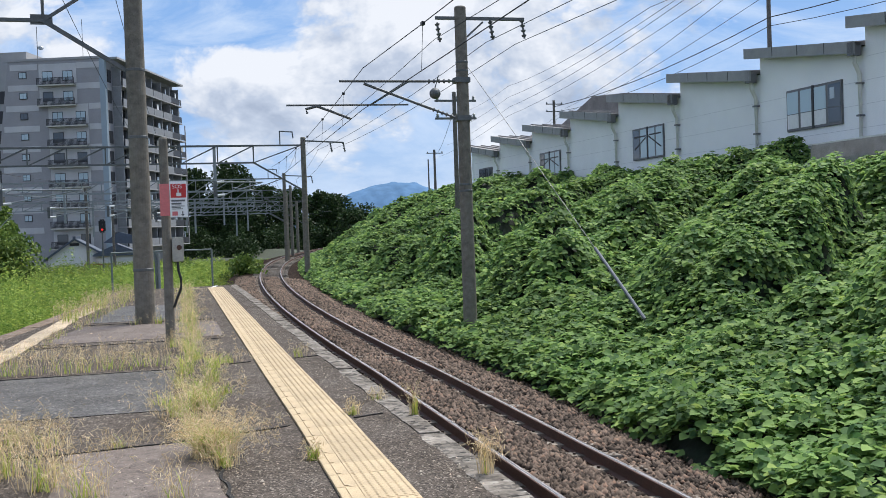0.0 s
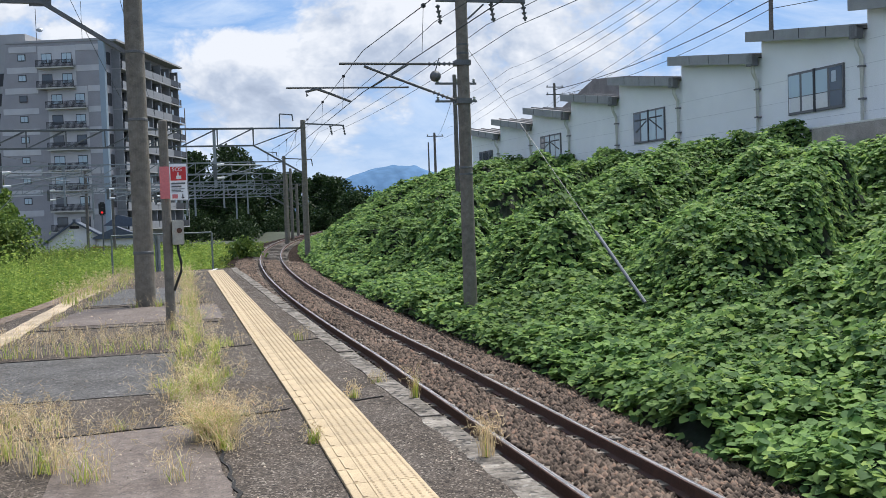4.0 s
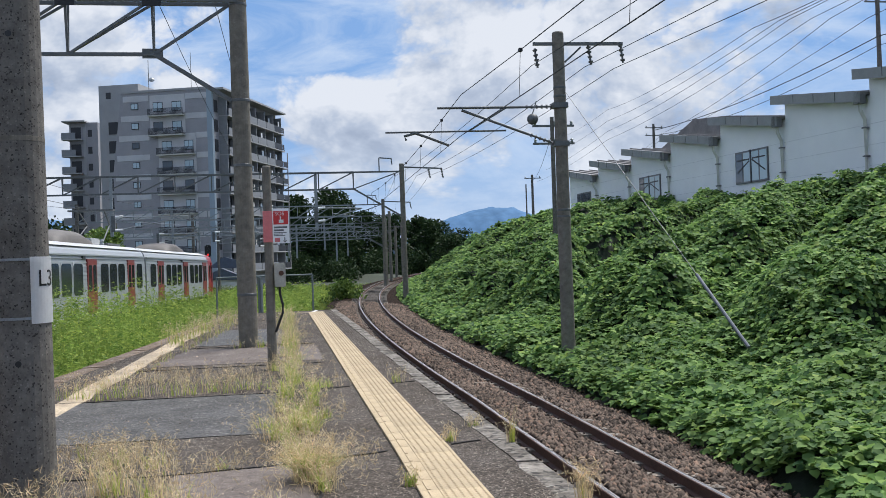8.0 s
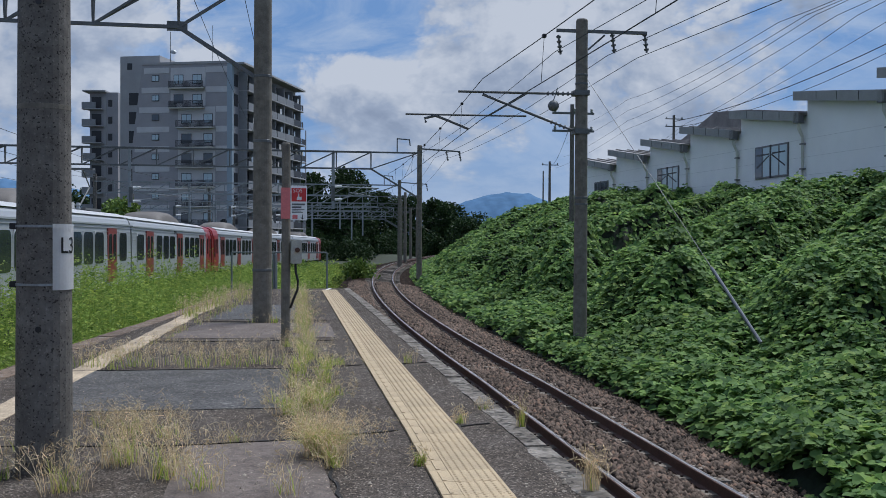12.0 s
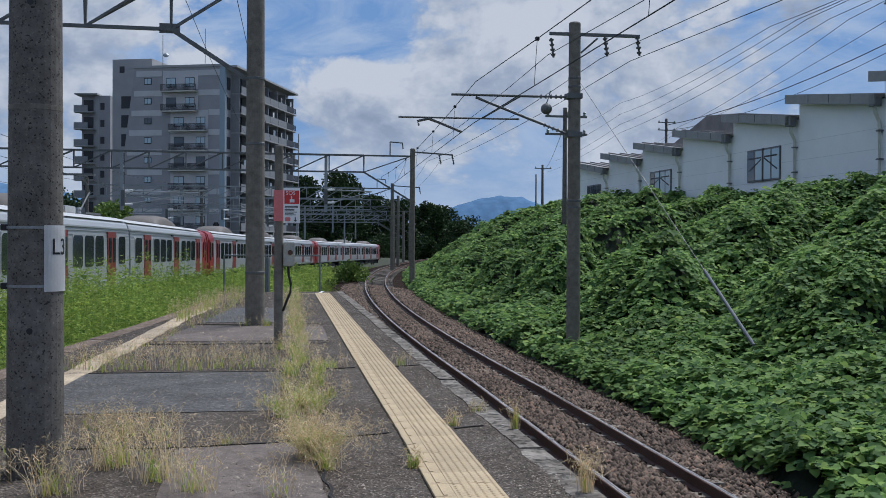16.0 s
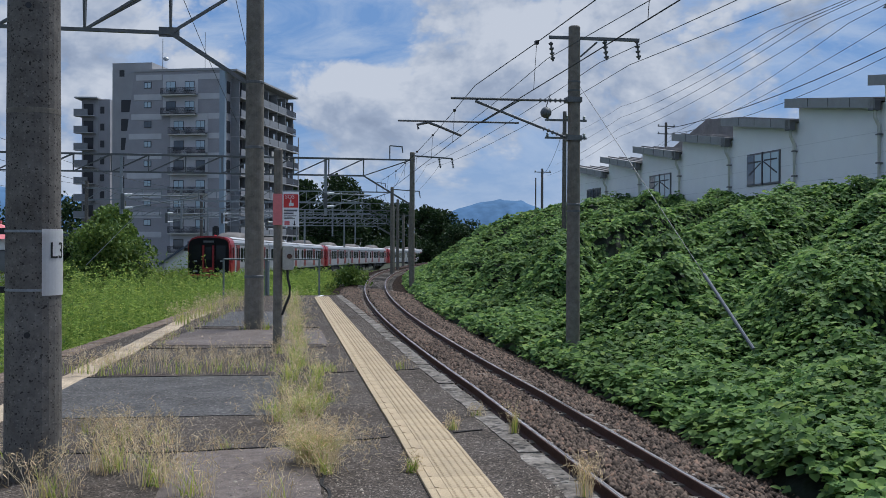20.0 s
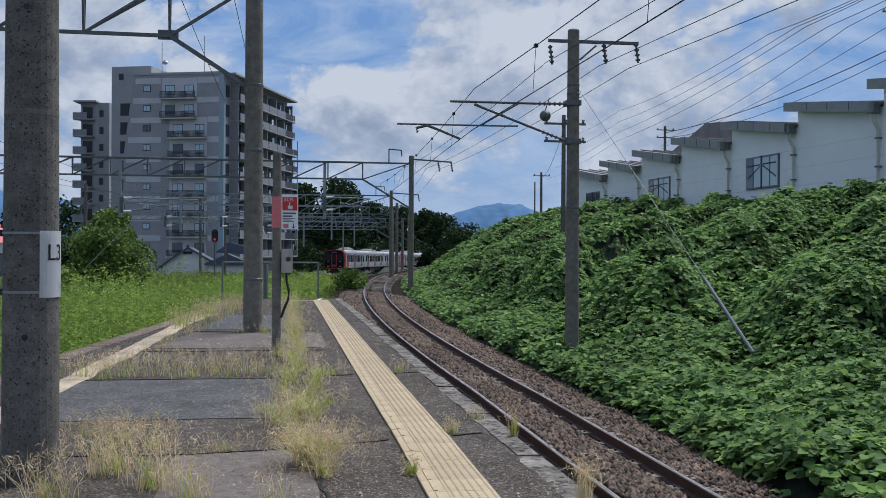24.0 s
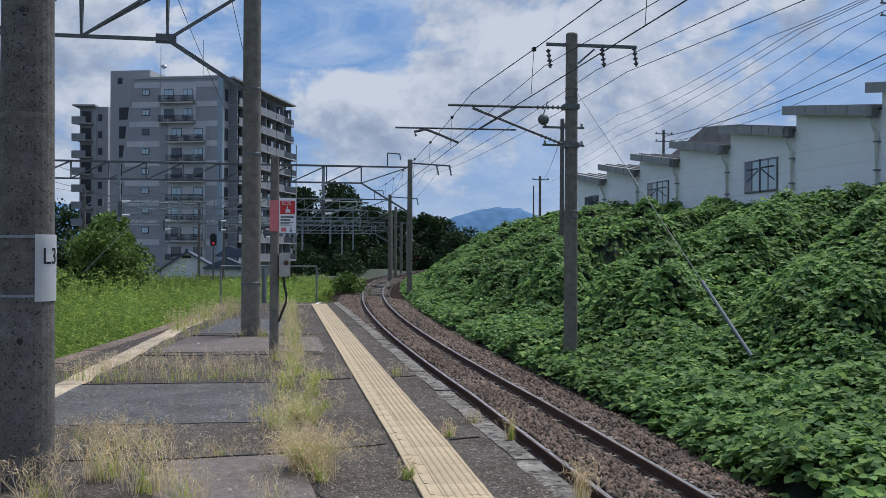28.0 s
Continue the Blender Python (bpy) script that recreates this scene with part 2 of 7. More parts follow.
def speckle_mat(name, col, dark, light, cell=55.0, amount=0.35, rough=0.85, blot=0.8, bump=0.5, stain=(0.5, 0.5, 0.5), spec=0.15):
    """Aggregate surface: pale and dark grains set in a binder, with broad stains and fine cracks."""
    m = bpy.data.materials.new(name)
    m.use_nodes = True
    nt = m.node_tree
    N, L = nt.nodes.new, nt.links.new
    b = nt.nodes["Principled BSDF"]
    b.inputs["Specular IOR Level"].default_value = spec
    tc = N("ShaderNodeTexCoord")
    vo = N("ShaderNodeTexVoronoi"); vo.inputs["Scale"].default_value = cell
    L(tc.outputs["Object"], vo.inputs["Vector"])
    sp = N("ShaderNodeSeparateColor"); L(vo.outputs["Color"], sp.inputs[0])
    ramp = N("ShaderNodeValToRGB")
    e = ramp.color_ramp.elements
    e[0].position, e[0].color = 0.0, (*dark, 1)
    e[1].position, e[1].color = 1.0, (*light, 1)
    e.new(amount).color = (*col, 1)
    e.new(1 - amount * 0.45).color = (*col, 1)
    L(sp.outputs[0], ramp.inputs[0])
    n1 = N("ShaderNodeTexNoise"); n1.inputs["Scale"].default_value = blot; n1.inputs["Detail"].default_value = 8; n1.inputs["Roughness"].default_value = 0.65
    n3 = N("ShaderNodeTexNoise"); n3.inputs["Scale"].default_value = blot * 7; n3.inputs["Detail"].default_value = 6; n3.inputs["Roughness"].default_value = 0.7
    L(tc.outputs["Object"], n1.inputs[0]); L(tc.outputs["Object"], n3.inputs[0])
    mr = N("ShaderNodeMapRange"); mr.inputs[1].default_value, mr.inputs[2].default_value, mr.inputs[3].default_value, mr.inputs[4].default_value = 0.32, 0.68, 0.0, 1.0
    L(n1.outputs[0], mr.inputs[0])
    mx = N("ShaderNodeMix"); mx.data_type, mx.blend_type = "RGBA", "MULTIPLY"
    L(mr.outputs[0], mx.inputs["Factor"]); L(ramp.outputs[0], mx.inputs["A"]); mx.inputs["B"].default_value = (*stain, 1)
    m3 = N("ShaderNodeMapRange"); m3.inputs[1].default_value, m3.inputs[2].default_value, m3.inputs[3].default_value, m3.inputs[4].default_value = 0.3, 0.7, 0.65, 1.3
    L(n3.outputs[0], m3.inputs[0])
    hs = N("ShaderNodeHueSaturation")
    L(mx.outputs["Result"], hs.inputs["Color"]); L(m3.outputs[0], hs.inputs["Value"])
    L(hs.outputs[0], b.inputs["Base Color"])
    rr = N("ShaderNodeMapRange"); rr.inputs[3].default_value, rr.inputs[4].default_value = max(0.05, rough - 0.22), min(1.0, rough + 0.1)
    L(n1.outputs[0], rr.inputs[0]); L(rr.outputs[0], b.inputs["Roughness"])
    bp = N("ShaderNodeBump"); bp.inputs["Strength"].default_value = bump; bp.inputs["Distance"].default_value = 0.012
    ad = N("ShaderNodeMath"); ad.operation = "ADD"
    L(sp.outputs[1], ad.inputs[0]); L(n3.outputs[0], ad.inputs[1])
    L(ad.outputs[0], bp.inputs["Height"]); L(bp.outputs[0], b.inputs["Normal"])
    return m


M_ASPHALT = speckle_mat("asphalt", (0.112, 0.092, 0.076), (0.022, 0.019, 0.016), (0.36, 0.315, 0.265), 95, 0.42, 0.95, 1.3, 1.0, (0.58, 0.54, 0.50))
M_PATCH = speckle_mat("smooth_asphalt", (0.175, 0.142, 0.122), (0.10, 0.085, 0.075), (0.25, 0.22, 0.195), 110, 0.3, 0.75, 1.6, 0.3, (0.68, 0.66, 0.65))
M_WET = speckle_mat("damp_asphalt", (0.098, 0.088, 0.077), (0.020, 0.018, 0.016), (0.30, 0.28, 0.25), 62, 0.42, 0.62, 1.9, 1.0, (0.52, 0.51, 0.50), 0.35)
M_TACTILE = mat("tactile_yellow", (0.48, 0.365, 0.22), 0.8, var=0.22, scale=3, bump=0.2, fine=90, rand=0.06)
M_OLDYELLOW = mat("faded_yellow_paint", (0.55, 0.43, 0.29), 0.85, var=0.45, scale=3, bump=0.3, fine=50)
M_COPING = speckle_mat("coping_stone", (0.30, 0.265, 0.225), (0.06, 0.055, 0.05), (0.42, 0.39, 0.34), 26, 0.34, 0.9, 3.6, 0.6, (0.16, 0.145, 0.13))
M_CONC = speckle_mat("pole_concrete", (0.165, 0.153, 0.138), (0.035, 0.033, 0.03), (0.24, 0.225, 0.20), 105, 0.14, 0.85, 1.4, 0.2, (0.75, 0.73, 0.71))
M_CONC_S = speckle_mat("smooth_pole_concrete", (0.205, 0.188, 0.160), (0.15, 0.138, 0.12), (0.29, 0.27, 0.235), 110, 0.10, 0.85, 0.9, 0.12, (0.78, 0.76, 0.73))
M_CONC_L = mat("light_concrete", (0.33, 0.31, 0.28), 0.85, var=0.35, scale=2.0, bump=0.35, fine=40)
M_STEEL = mat("grey_painted_steel", (0.15, 0.155, 0.155), 0.55, metal=0.3, var=0.3, scale=5, bump=0.05)
M_STEEL_L = mat("galvanised_steel", (0.30, 0.32, 0.33), 0.5, metal=0.4, var=0.2, scale=6, bump=0.05)
M_DARK = mat("dark_metal", (0.03, 0.03, 0.032), 0.5, metal=0.4, var=0.3, scale=8, bump=0.05)
M_WIRE = mat("wire", (0.025, 0.027, 0.03), 0.6, metal=0.3, var=0.2, bump=0)
M_RUST = mat("rusty_rail_side", (0.115, 0.054, 0.036), 0.75, var=0.4, scale=9, bump=0.3, fine=90)
M_RAILTOP = mat("worn_rail_head", (0.5, 0.44, 0.40), 0.28, metal=0.8, var=0.3, scale=6, bump=0.03, streak=(8, 0.5, 1))
M_BALLAST = leaf_mat("ballast_stone", (0.012, 0.009, 0.007), (0.165, 0.122, 0.094), 0.9, 0.0)
# brown ballast, darkened to carry the shade in gaps between the loose stones
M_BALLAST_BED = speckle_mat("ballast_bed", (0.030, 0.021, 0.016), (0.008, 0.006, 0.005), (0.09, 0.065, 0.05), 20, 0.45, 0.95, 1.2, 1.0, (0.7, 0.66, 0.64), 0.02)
M_SLEEPER = mat("sleeper_concrete", (0.23, 0.19, 0.15), 0.9, var=0.5, scale=6, bump=0.4, rand=0.3)
M_SOIL = mat("soil_under_plants", (0.045, 0.055, 0.025), 0.95, var=0.5, scale=1.5, bump=0.6, fine=12)
M_KUDZU = leaf_mat("kudzu_leaf", (0.054, 0.116, 0.040), (0.225, 0.345, 0.098), 0.66, 0.42)
# near-black green: the shade between the leaves is painted into this sheet
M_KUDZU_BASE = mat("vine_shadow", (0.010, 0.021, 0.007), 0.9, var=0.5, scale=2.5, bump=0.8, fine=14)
M_WEED = leaf_mat("tall_weed_leaf", (0.11, 0.20, 0.035), (0.36, 0.46, 0.10), 0.6, 0.4)
M_STRAW = leaf_mat("dry_grass_blade", (0.42, 0.30, 0.14), (0.80, 0.67, 0.44), 0.75, 0.35)
M_GRASS = leaf_mat("yellow_green_grass", (0.20, 0.31, 0.05), (0.52, 0.55, 0.14), 0.7, 0.4)
M_TREE = leaf_mat("tree_leaf", (0.045, 0.090, 0.022), (0.18, 0.255, 0.058), 0.55, 0.2)
# darker copy of the tree leaf: dense shade and backlight put into its colour
M_TREE_SHADE = leaf_mat("shaded_tree_leaf", (0.014, 0.030, 0.012), (0.040, 0.070, 0.022), 0.6, 0.15)
M_BARK = mat("bark", (0.10, 0.075, 0.055), 0.95, var=0.4, scale=8, bump=0.7)
M_WALLW = mat("white_factory_panel", (0.84, 0.845, 0.85), 0.6, var=0.07, scale=0.7, bump=0.05, fine=25, rand=0.04)
M_WALLJ = mat("panel_joint_grey", (0.58, 0.585, 0.60), 0.7, var=0.1, bump=0)
M_PIPE = mat("cream_drain_pipe", (0.60, 0.60, 0.53), 0.5, var=0.15, scale=4, bump=0.02)
M_FASCIA = mat("grey_roof_trim", (0.30, 0.30, 0.30), 0.6, var=0.2, scale=2, bump=0.05)
M_ROOF = mat("weathered_roof_sheet", (0.235, 0.22, 0.21), 0.8, var=0.35, scale=1.5, bump=0.1)
M_APT = mat("grey_tile_facade", (0.33, 0.32, 0.33), 0.7, var=0.12, scale=0.6, bump=0.06, fine=9)
M_APT_L = mat("light_grey_render", (0.36, 0.355, 0.355), 0.75, var=0.12, scale=0.5, bump=0.05)
M_BAND = mat("mid_grey_tile", (0.54, 0.53, 0.53), 0.7, var=0.12, scale=0.6, bump=0.05)
M_APT_B = mat("blue_grey_tile", (0.31, 0.375, 0.43), 0.6, var=0.12, scale=0.5, bump=0.05)
M_PANEL = mat("grey_balcony_panel", (0.25, 0.255, 0.265), 0.65, var=0.15, scale=2.0, bump=0.1, fine=14)
M_APT_W = mat("white_balcony_panel", (0.52, 0.58, 0.64), 0.6, var=0.12, scale=0.5, bump=0.04)
M_CREAM = mat("cream_render", (0.52, 0.50, 0.44), 0.75, var=0.12, scale=0.6, bump=0.05)
M_FRAME = mat("window_frame_grey", (0.16, 0.16, 0.165), 0.5, metal=0.3, var=0.1, bump=0)
# dark frames and railings; also the sheet painted as shade in balcony recesses
M_FRAME_D = mat("dark_frame_and_recess_shade", (0.035, 0.035, 0.04), 0.5, metal=0.2, var=0.1, bump=0)
M_GLASS = glass_mat("window_glass")
# pale blue base colour paints in both curtains and the sky's reflection
M_GLASS_L = glass_mat("curtain_and_sky_glass", (0.42, 0.52, 0.56), 0.12)
M_WHITE = mat("white_paint", (0.75, 0.75, 0.74), 0.55, var=0.08, scale=5, bump=0.02)
M_PLATE = mat("white_enamel", (0.88, 0.88, 0.88), 0.4, var=0.05, scale=6, bump=0.01)
M_RED = mat("red_paint", (0.62, 0.035, 0.035), 0.45, var=0.12, scale=5, bump=0.02)
M_PINK = mat("faded_pink_paint", (0.72, 0.20, 0.20), 0.5, var=0.15, scale=4, bump=0.02)
M_BLACK = mat("black_paint", (0.012, 0.012, 0.013), 0.4, var=0.1, bump=0)
M_TRAIN = mat("brushed_train_steel", (0.45, 0.465, 0.48), 0.38, metal=0.35, var=0.08, scale=2, bump=0.02, streak=(1, 0.2, 6))
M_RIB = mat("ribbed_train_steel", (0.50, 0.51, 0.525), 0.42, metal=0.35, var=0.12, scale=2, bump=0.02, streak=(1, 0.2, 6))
M_BOX = mat("cream_box_paint", (0.50, 0.48, 0.42), 0.6, var=0.25, scale=9, bump=0.03)
M_TRAINROOF = mat("train_roof_sheet", (0.50, 0.50, 0.50), 0.55, metal=0.2, var=0.2, scale=2, bump=0.05)
M_HOOD = mat("brown_grey_roof_unit", (0.135, 0.118, 0.105), 0.7, var=0.25, scale=2, bump=0.05)
M_TRAINDOOR = mat("train_door_red", (0.20, 0.024, 0.017), 0.4, var=0.12, scale=3, bump=0.02)
M_TRAINRED = mat("train_cab_red", (0.27, 0.011, 0.014), 0.35, var=0.1, scale=3, bump=0.02)
M_TRAINGLASS = glass_mat("train_glass", (0.02, 0.026, 0.03), 0.10)
M_CABBLACK = mat("cab_black", (0.008, 0.008, 0.009), 0.35, var=0.1, bump=0, spec=0.12)
M_SCREEN = mat("dark_windscreen", (0.014, 0.017, 0.020), 0.15, var=0.1, bump=0, spec=0.25)
M_RUBBER = mat("dark_underframe", (0.02, 0.02, 0.02), 0.8, var=0.3, scale=5, bump=0.1)
M_TILE = mat("blue_grey_roof_tile", (0.075, 0.095, 0.13), 0.5, var=0.25, scale=3, bump=0.1)
# blue of the ridges: aerial haze is put into the surface colour
M_HILL = mat("haze_tinted_mountain", (0.115, 0.205, 0.335), 1.0, var=0.18, scale=0.004, bump=0, fine=0.02, spec=0)


# ---- mesh helpers ----
POSE = {}


def thing(name, m, label, category, group="", kind=""):
    ob = new(name)
    ob.empty_display_size = 0.2
    ob.matrix_basis = m
    POSE[ob] = m
    return tagged(ob, label, category, group, kind)


def mesh_of(name, bm, material, smooth=False):
    me = bpy.data.meshes.new(name)
    bm.to_mesh(me)
    bm.free()
    me.materials.append(material)
    if smooth:
        me.polygons.foreach_set("use_smooth", [True] * len(me.polygons))
    return me


def part(name, bm, material, parent, label="", world=False, smooth=False, kind=""):
    """One mesh object under a thing or a part. world: the mesh is given in world space."""
    if world:
        bmesh.ops.transform(bm, matrix=POSE[parent].inverted(), verts=bm.verts)
    ob = new(name, mesh_of(name, bm, material, smooth))
    ob.parent = parent
    POSE[ob] = POSE[parent]
    return tagged(ob, label, kind=kind)


def solo(name, bm, material, label, category, group="", kind="", smooth=False):
    ob = new(name, mesh_of(name, bm, material, smooth))
    POSE[ob] = Matrix()
    return tagged(ob, label, category, group, kind)


def box(x0, y0, z0, x1, y1, z1, bm=None, bevel=0.0):
    own = bm or bmesh.new()
    vs = [own.verts.new(p) for p in ((x0, y0, z0), (x1, y0, z0), (x1, y1, z0), (x0, y1, z0), (x0, y0, z1), (x1, y0, z1), (x1, y1, z1), (x0, y1, z1))]
    fs = [own.faces.new([vs[i] for i in f]) for f in ((3, 2, 1, 0), (4, 5, 6, 7), (0, 1, 5, 4), (1, 2, 6, 5), (2, 3, 7, 6), (3, 0, 4, 7))]
    if bevel:
        bmesh.ops.bevel(own, geom=list({e for f in fs for e in f.edges}), offset=bevel, segments=2, affect="EDGES")
    return own


def tube(p0, p1, r0, r1=None, n=12, bm=None, caps=True):
    own = bm or bmesh.new()
    p0, p1 = Vector(p0), Vector(p1)
    r1 = r0 if r1 is None else r1
    d = (p1 - p0).normalized()
    a = d.orthogonal().normalized()
    b = d.cross(a)
    rings = []
    for p, r in ((p0, r0), (p1, r1)):
        rings.append([own.verts.new(p + r * (math.cos(2 * math.pi * i / n) * a + math.sin(2 * math.pi * i / n) * b)) for i in range(n)])
    for i in range(n):
        own.faces.new((rings[0][i], rings[0][(i + 1) % n], rings[1][(i + 1) % n], rings[1][i]))
    if caps:
        own.faces.new(rings[0][::-1])
        own.faces.new(rings[1])
    return own


def sweep(points, r, n=8, bm=None):
    own = bm or bmesh.new()
    pts = [Vector(p) for p in points]
    rings = []
    for i, p in enumerate(pts):
        d = (pts[min(i + 1, len(pts) - 1)] - pts[max(i - 1, 0)]).normalized()
        a = d.cross(Vector((0, 0, 1)))
        a = a.normalized() if a.length > 1e-3 else Vector((1, 0, 0))
        b = d.cross(a)
        rings.append([own.verts.new(p + r * (math.cos(2 * math.pi * k / n) * a + math.sin(2 * math.pi * k / n) * b)) for k in range(n)])
    for q, s in zip(rings, rings[1:]):
        for k in range(n):
            own.faces.new((q[k], q[(k + 1) % n], s[(k + 1) % n], s[k]))
    own.faces.new(rings[0][::-1])
    own.faces.new(rings[-1])
    return own


def lathe(profile, n=16, bm=None, at=(0, 0, 0)):
    """profile: (radius, z) pairs from bottom to top, turned about a vertical axis."""
    own = bm or bmesh.new()
    o = Vector(at)
    rings = [[own.verts.new(o + Vector((r * math.cos(2 * math.pi * k / n), r * math.sin(2 * math.pi * k / n), z))) for k in range(n)] for r, z in profile]
    for q, s in zip(rings, rings[1:]):
        for k in range(n):
            own.faces.new((q[k], q[(k + 1) % n], s[(k + 1) % n], s[k]))
    own.faces.new(rings[0][::-1])
    own.faces.new(rings[-1])
    return own


def beam(p0, p1, w, h=None, bm=None):
    """A square bar from p0 to p1."""
    own = bm or bmesh.new()
    p0, p1 = Vector(p0), Vector(p1)
    h = h or w
    d = (p1 - p0).normalized()
    a = d.cross(Vector((0, 0, 1)))
    a = a.normalized() if a.length > 1e-3 else Vector((1, 0, 0))
    b = a.cross(d)
    q = []
    for p in (p0, p1):
        q.append([own.verts.new(p + a * sx * w / 2 + b * sz * h / 2) for sx, sz in ((-1, -1), (1, -1), (1, 1), (-1, 1))])
    for i in range(4):
        own.faces.new((q[0][i], q[0][(i + 1) % 4], q[1][(i + 1) % 4], q[1][i]))
    own.faces.new(q[0][::-1])
    own.faces.new(q[1])
    return own


def prism(outline, y0, y1, bm=None):
    """A closed outline of (x, z) pulled from y0 to y1."""
    own = bm or bmesh.new()
    a = [own.verts.new((x, y0, z)) for x, z in outline]
    b = [own.verts.new((x, y1, z)) for x, z in outline]
    n = len(a)
    for i in range(n):
        own.faces.new((a[i], a[(i + 1) % n], b[(i + 1) % n], b[i]))
    own.faces.new(a[::-1])
    own.faces.new(b)
    bmesh.ops.recalc_face_normals(own, faces=own.faces)
    return own


def slab(outline, z0, z1, bm=None):
    """A closed outline of (x, y) pulled from z0 to z1."""
    own = bm or bmesh.new()
    a = [own.verts.new((x, y, z0)) for x, y in outline]
    b = [own.verts.new((x, y, z1)) for x, y in outline]
    n = len(a)
    for i in range(n):
        own.faces.new((a[i], a[(i + 1) % n], b[(i + 1) % n], b[i]))
    own.faces.new(a[::-1])
    own.faces.new(b)
    bmesh.ops.recalc_face_normals(own, faces=own.faces)
    return own


def soup(name, verts, faces, material):
    """A mesh from arrays: verts (n, 3), faces (m, 3 or 4)."""
    verts, faces = np.asarray(verts, dtype=np.float32), np.asarray(faces, dtype=np.int32)
    me = bpy.data.meshes.new(name)
    k = faces.shape[1]
    me.vertices.add(len(verts)); me.vertices.foreach_set("co", verts.ravel())
    me.loops.add(faces.size); me.loops.foreach_set("vertex_index", faces.ravel())
    me.polygons.add(len(faces)); me.polygons.foreach_set("loop_start", np.arange(0, faces.size, k, dtype=np.int32))
    me.update(calc_edges=True)
    me.materials.append(material)
    return me


def lerp_at(table, v):
    xs, ys = zip(*table)
    return float(np.interp(v, xs, ys))


# ---- plan: lines of the place ----
RAIL_L, RAIL_R = -0.80, -0.90


def track_x(y):
    """Middle of the near track."""
    return 3.95 + (np.maximum(y - 16.0, 0) ** 2) / 730.0 - 0.02 * np.maximum(16.0 - np.asarray(y, dtype=float), 0)


def edge_x(y):
    """Track-side edge of the platform."""
    return 1.90 + 0.0125 * np.asarray(y, dtype=float)


def left_edge_x(y):
    return np.interp(y, [-12, 4, 12, 14.7, 16.8, 19.3, 21.3, 26, 30], [-4.0, -3.6, -2.97, -2.72, -2.42, -2.07, -1.83, -1.25, -0.9])


def main_x(y):
    """Near side of the train on the main line."""
    y = np.asarray(y, dtype=float)
    return -6.695 + 0.0665 * (y - 20.0) + np.maximum(y - 31.56, 0) ** 2 / 1305.7


def main_z(y):
    """Rail height of the main line, which runs downhill."""
    return -1.20 - 0.0105 * np.maximum(np.asarray(y, dtype=float) - 35.0, 0)


def vnoise(x, y, s, seed):
    """Smooth value noise on arrays."""
    x, y = np.asarray(x) / s, np.asarray(y) / s
    xi, yi = np.floor(x).astype(np.int64), np.floor(y).astype(np.int64)
    fx, fy = x - xi, y - yi
    fx, fy = fx * fx * (3 - 2 * fx), fy * fy * (3 - 2 * fy)

    def h(a, b):
        v = np.sin(a * 127.1 + b * 311.7 + seed * 74.7) * 43758.5453
        return v - np.floor(v)
    return (h(xi, yi) * (1 - fx) + h(xi + 1, yi) * fx) * (1 - fy) + (h(xi, yi + 1) * (1 - fx) + h(xi + 1, yi + 1) * fx) * fy


def bank_z(x, y):
    """Height of the soil of the embankment beside the near track."""
    x, y = np.asarray(x, dtype=float), np.asarray(y, dtype=float)
    u = x - track_x(y)
    crest = np.clip(20.5 - track_x(y), 8.5, 16.6)
    k = np.clip((u - 3.3) / (crest - 3.3), 0, 1)
    top = np.interp(y, [10, 30, 45, 62, 80, 92, 108, 125], [1.75, 2.0, 2.3, 2.85, 2.9, 1.7, 0.2, -0.5])
    return -1.28 + (np.maximum(top, -0.5) + 1.28) * (0.9 * k + 0.1 * k * k * (3 - 2 * k))


def foot_u(y):
    """Foot of the vines, across from the middle of the near track."""
    return np.interp(y, [4, 8, 17, 29, 55, 90, 120], [1.55, 1.6, 2.0, 2.15, 2.0, 1.5, 1.5])


VX0, VY0, VSTEP = 4.0, 0.0, 0.12


def domes(X, Y, spec, reach, squash):
    """Height of many overlapping domes, each smothered shrub or clump of leaves one of them."""
    hump = np.zeros(X.shape)
    for cx, cy, r, h in spec:
        i0, i1 = max(int((cy - 1.1 * r - VY0) / VSTEP), 0), int((cy + 1.1 * r - VY0) / VSTEP) + 1
        j0, j1 = max(int((cx - 1.1 * reach * r - VX0) / VSTEP), 0), int((cx + 1.1 * reach * r - VX0) / VSTEP) + 1
        if i1 <= i0 or j1 <= j0:
            continue
        dx, dy = (X[i0:i1, j0:j1] - cx) / (reach * r), (Y[i0:i1, j0:j1] - cy) / r
        d = dx * dx + dy * dy - squash * dx * dy
        hump[i0:i1, j0:j1] = np.maximum(hump[i0:i1, j0:j1], h * np.sqrt(np.clip(1 - d, 0, 1)))
    return hump


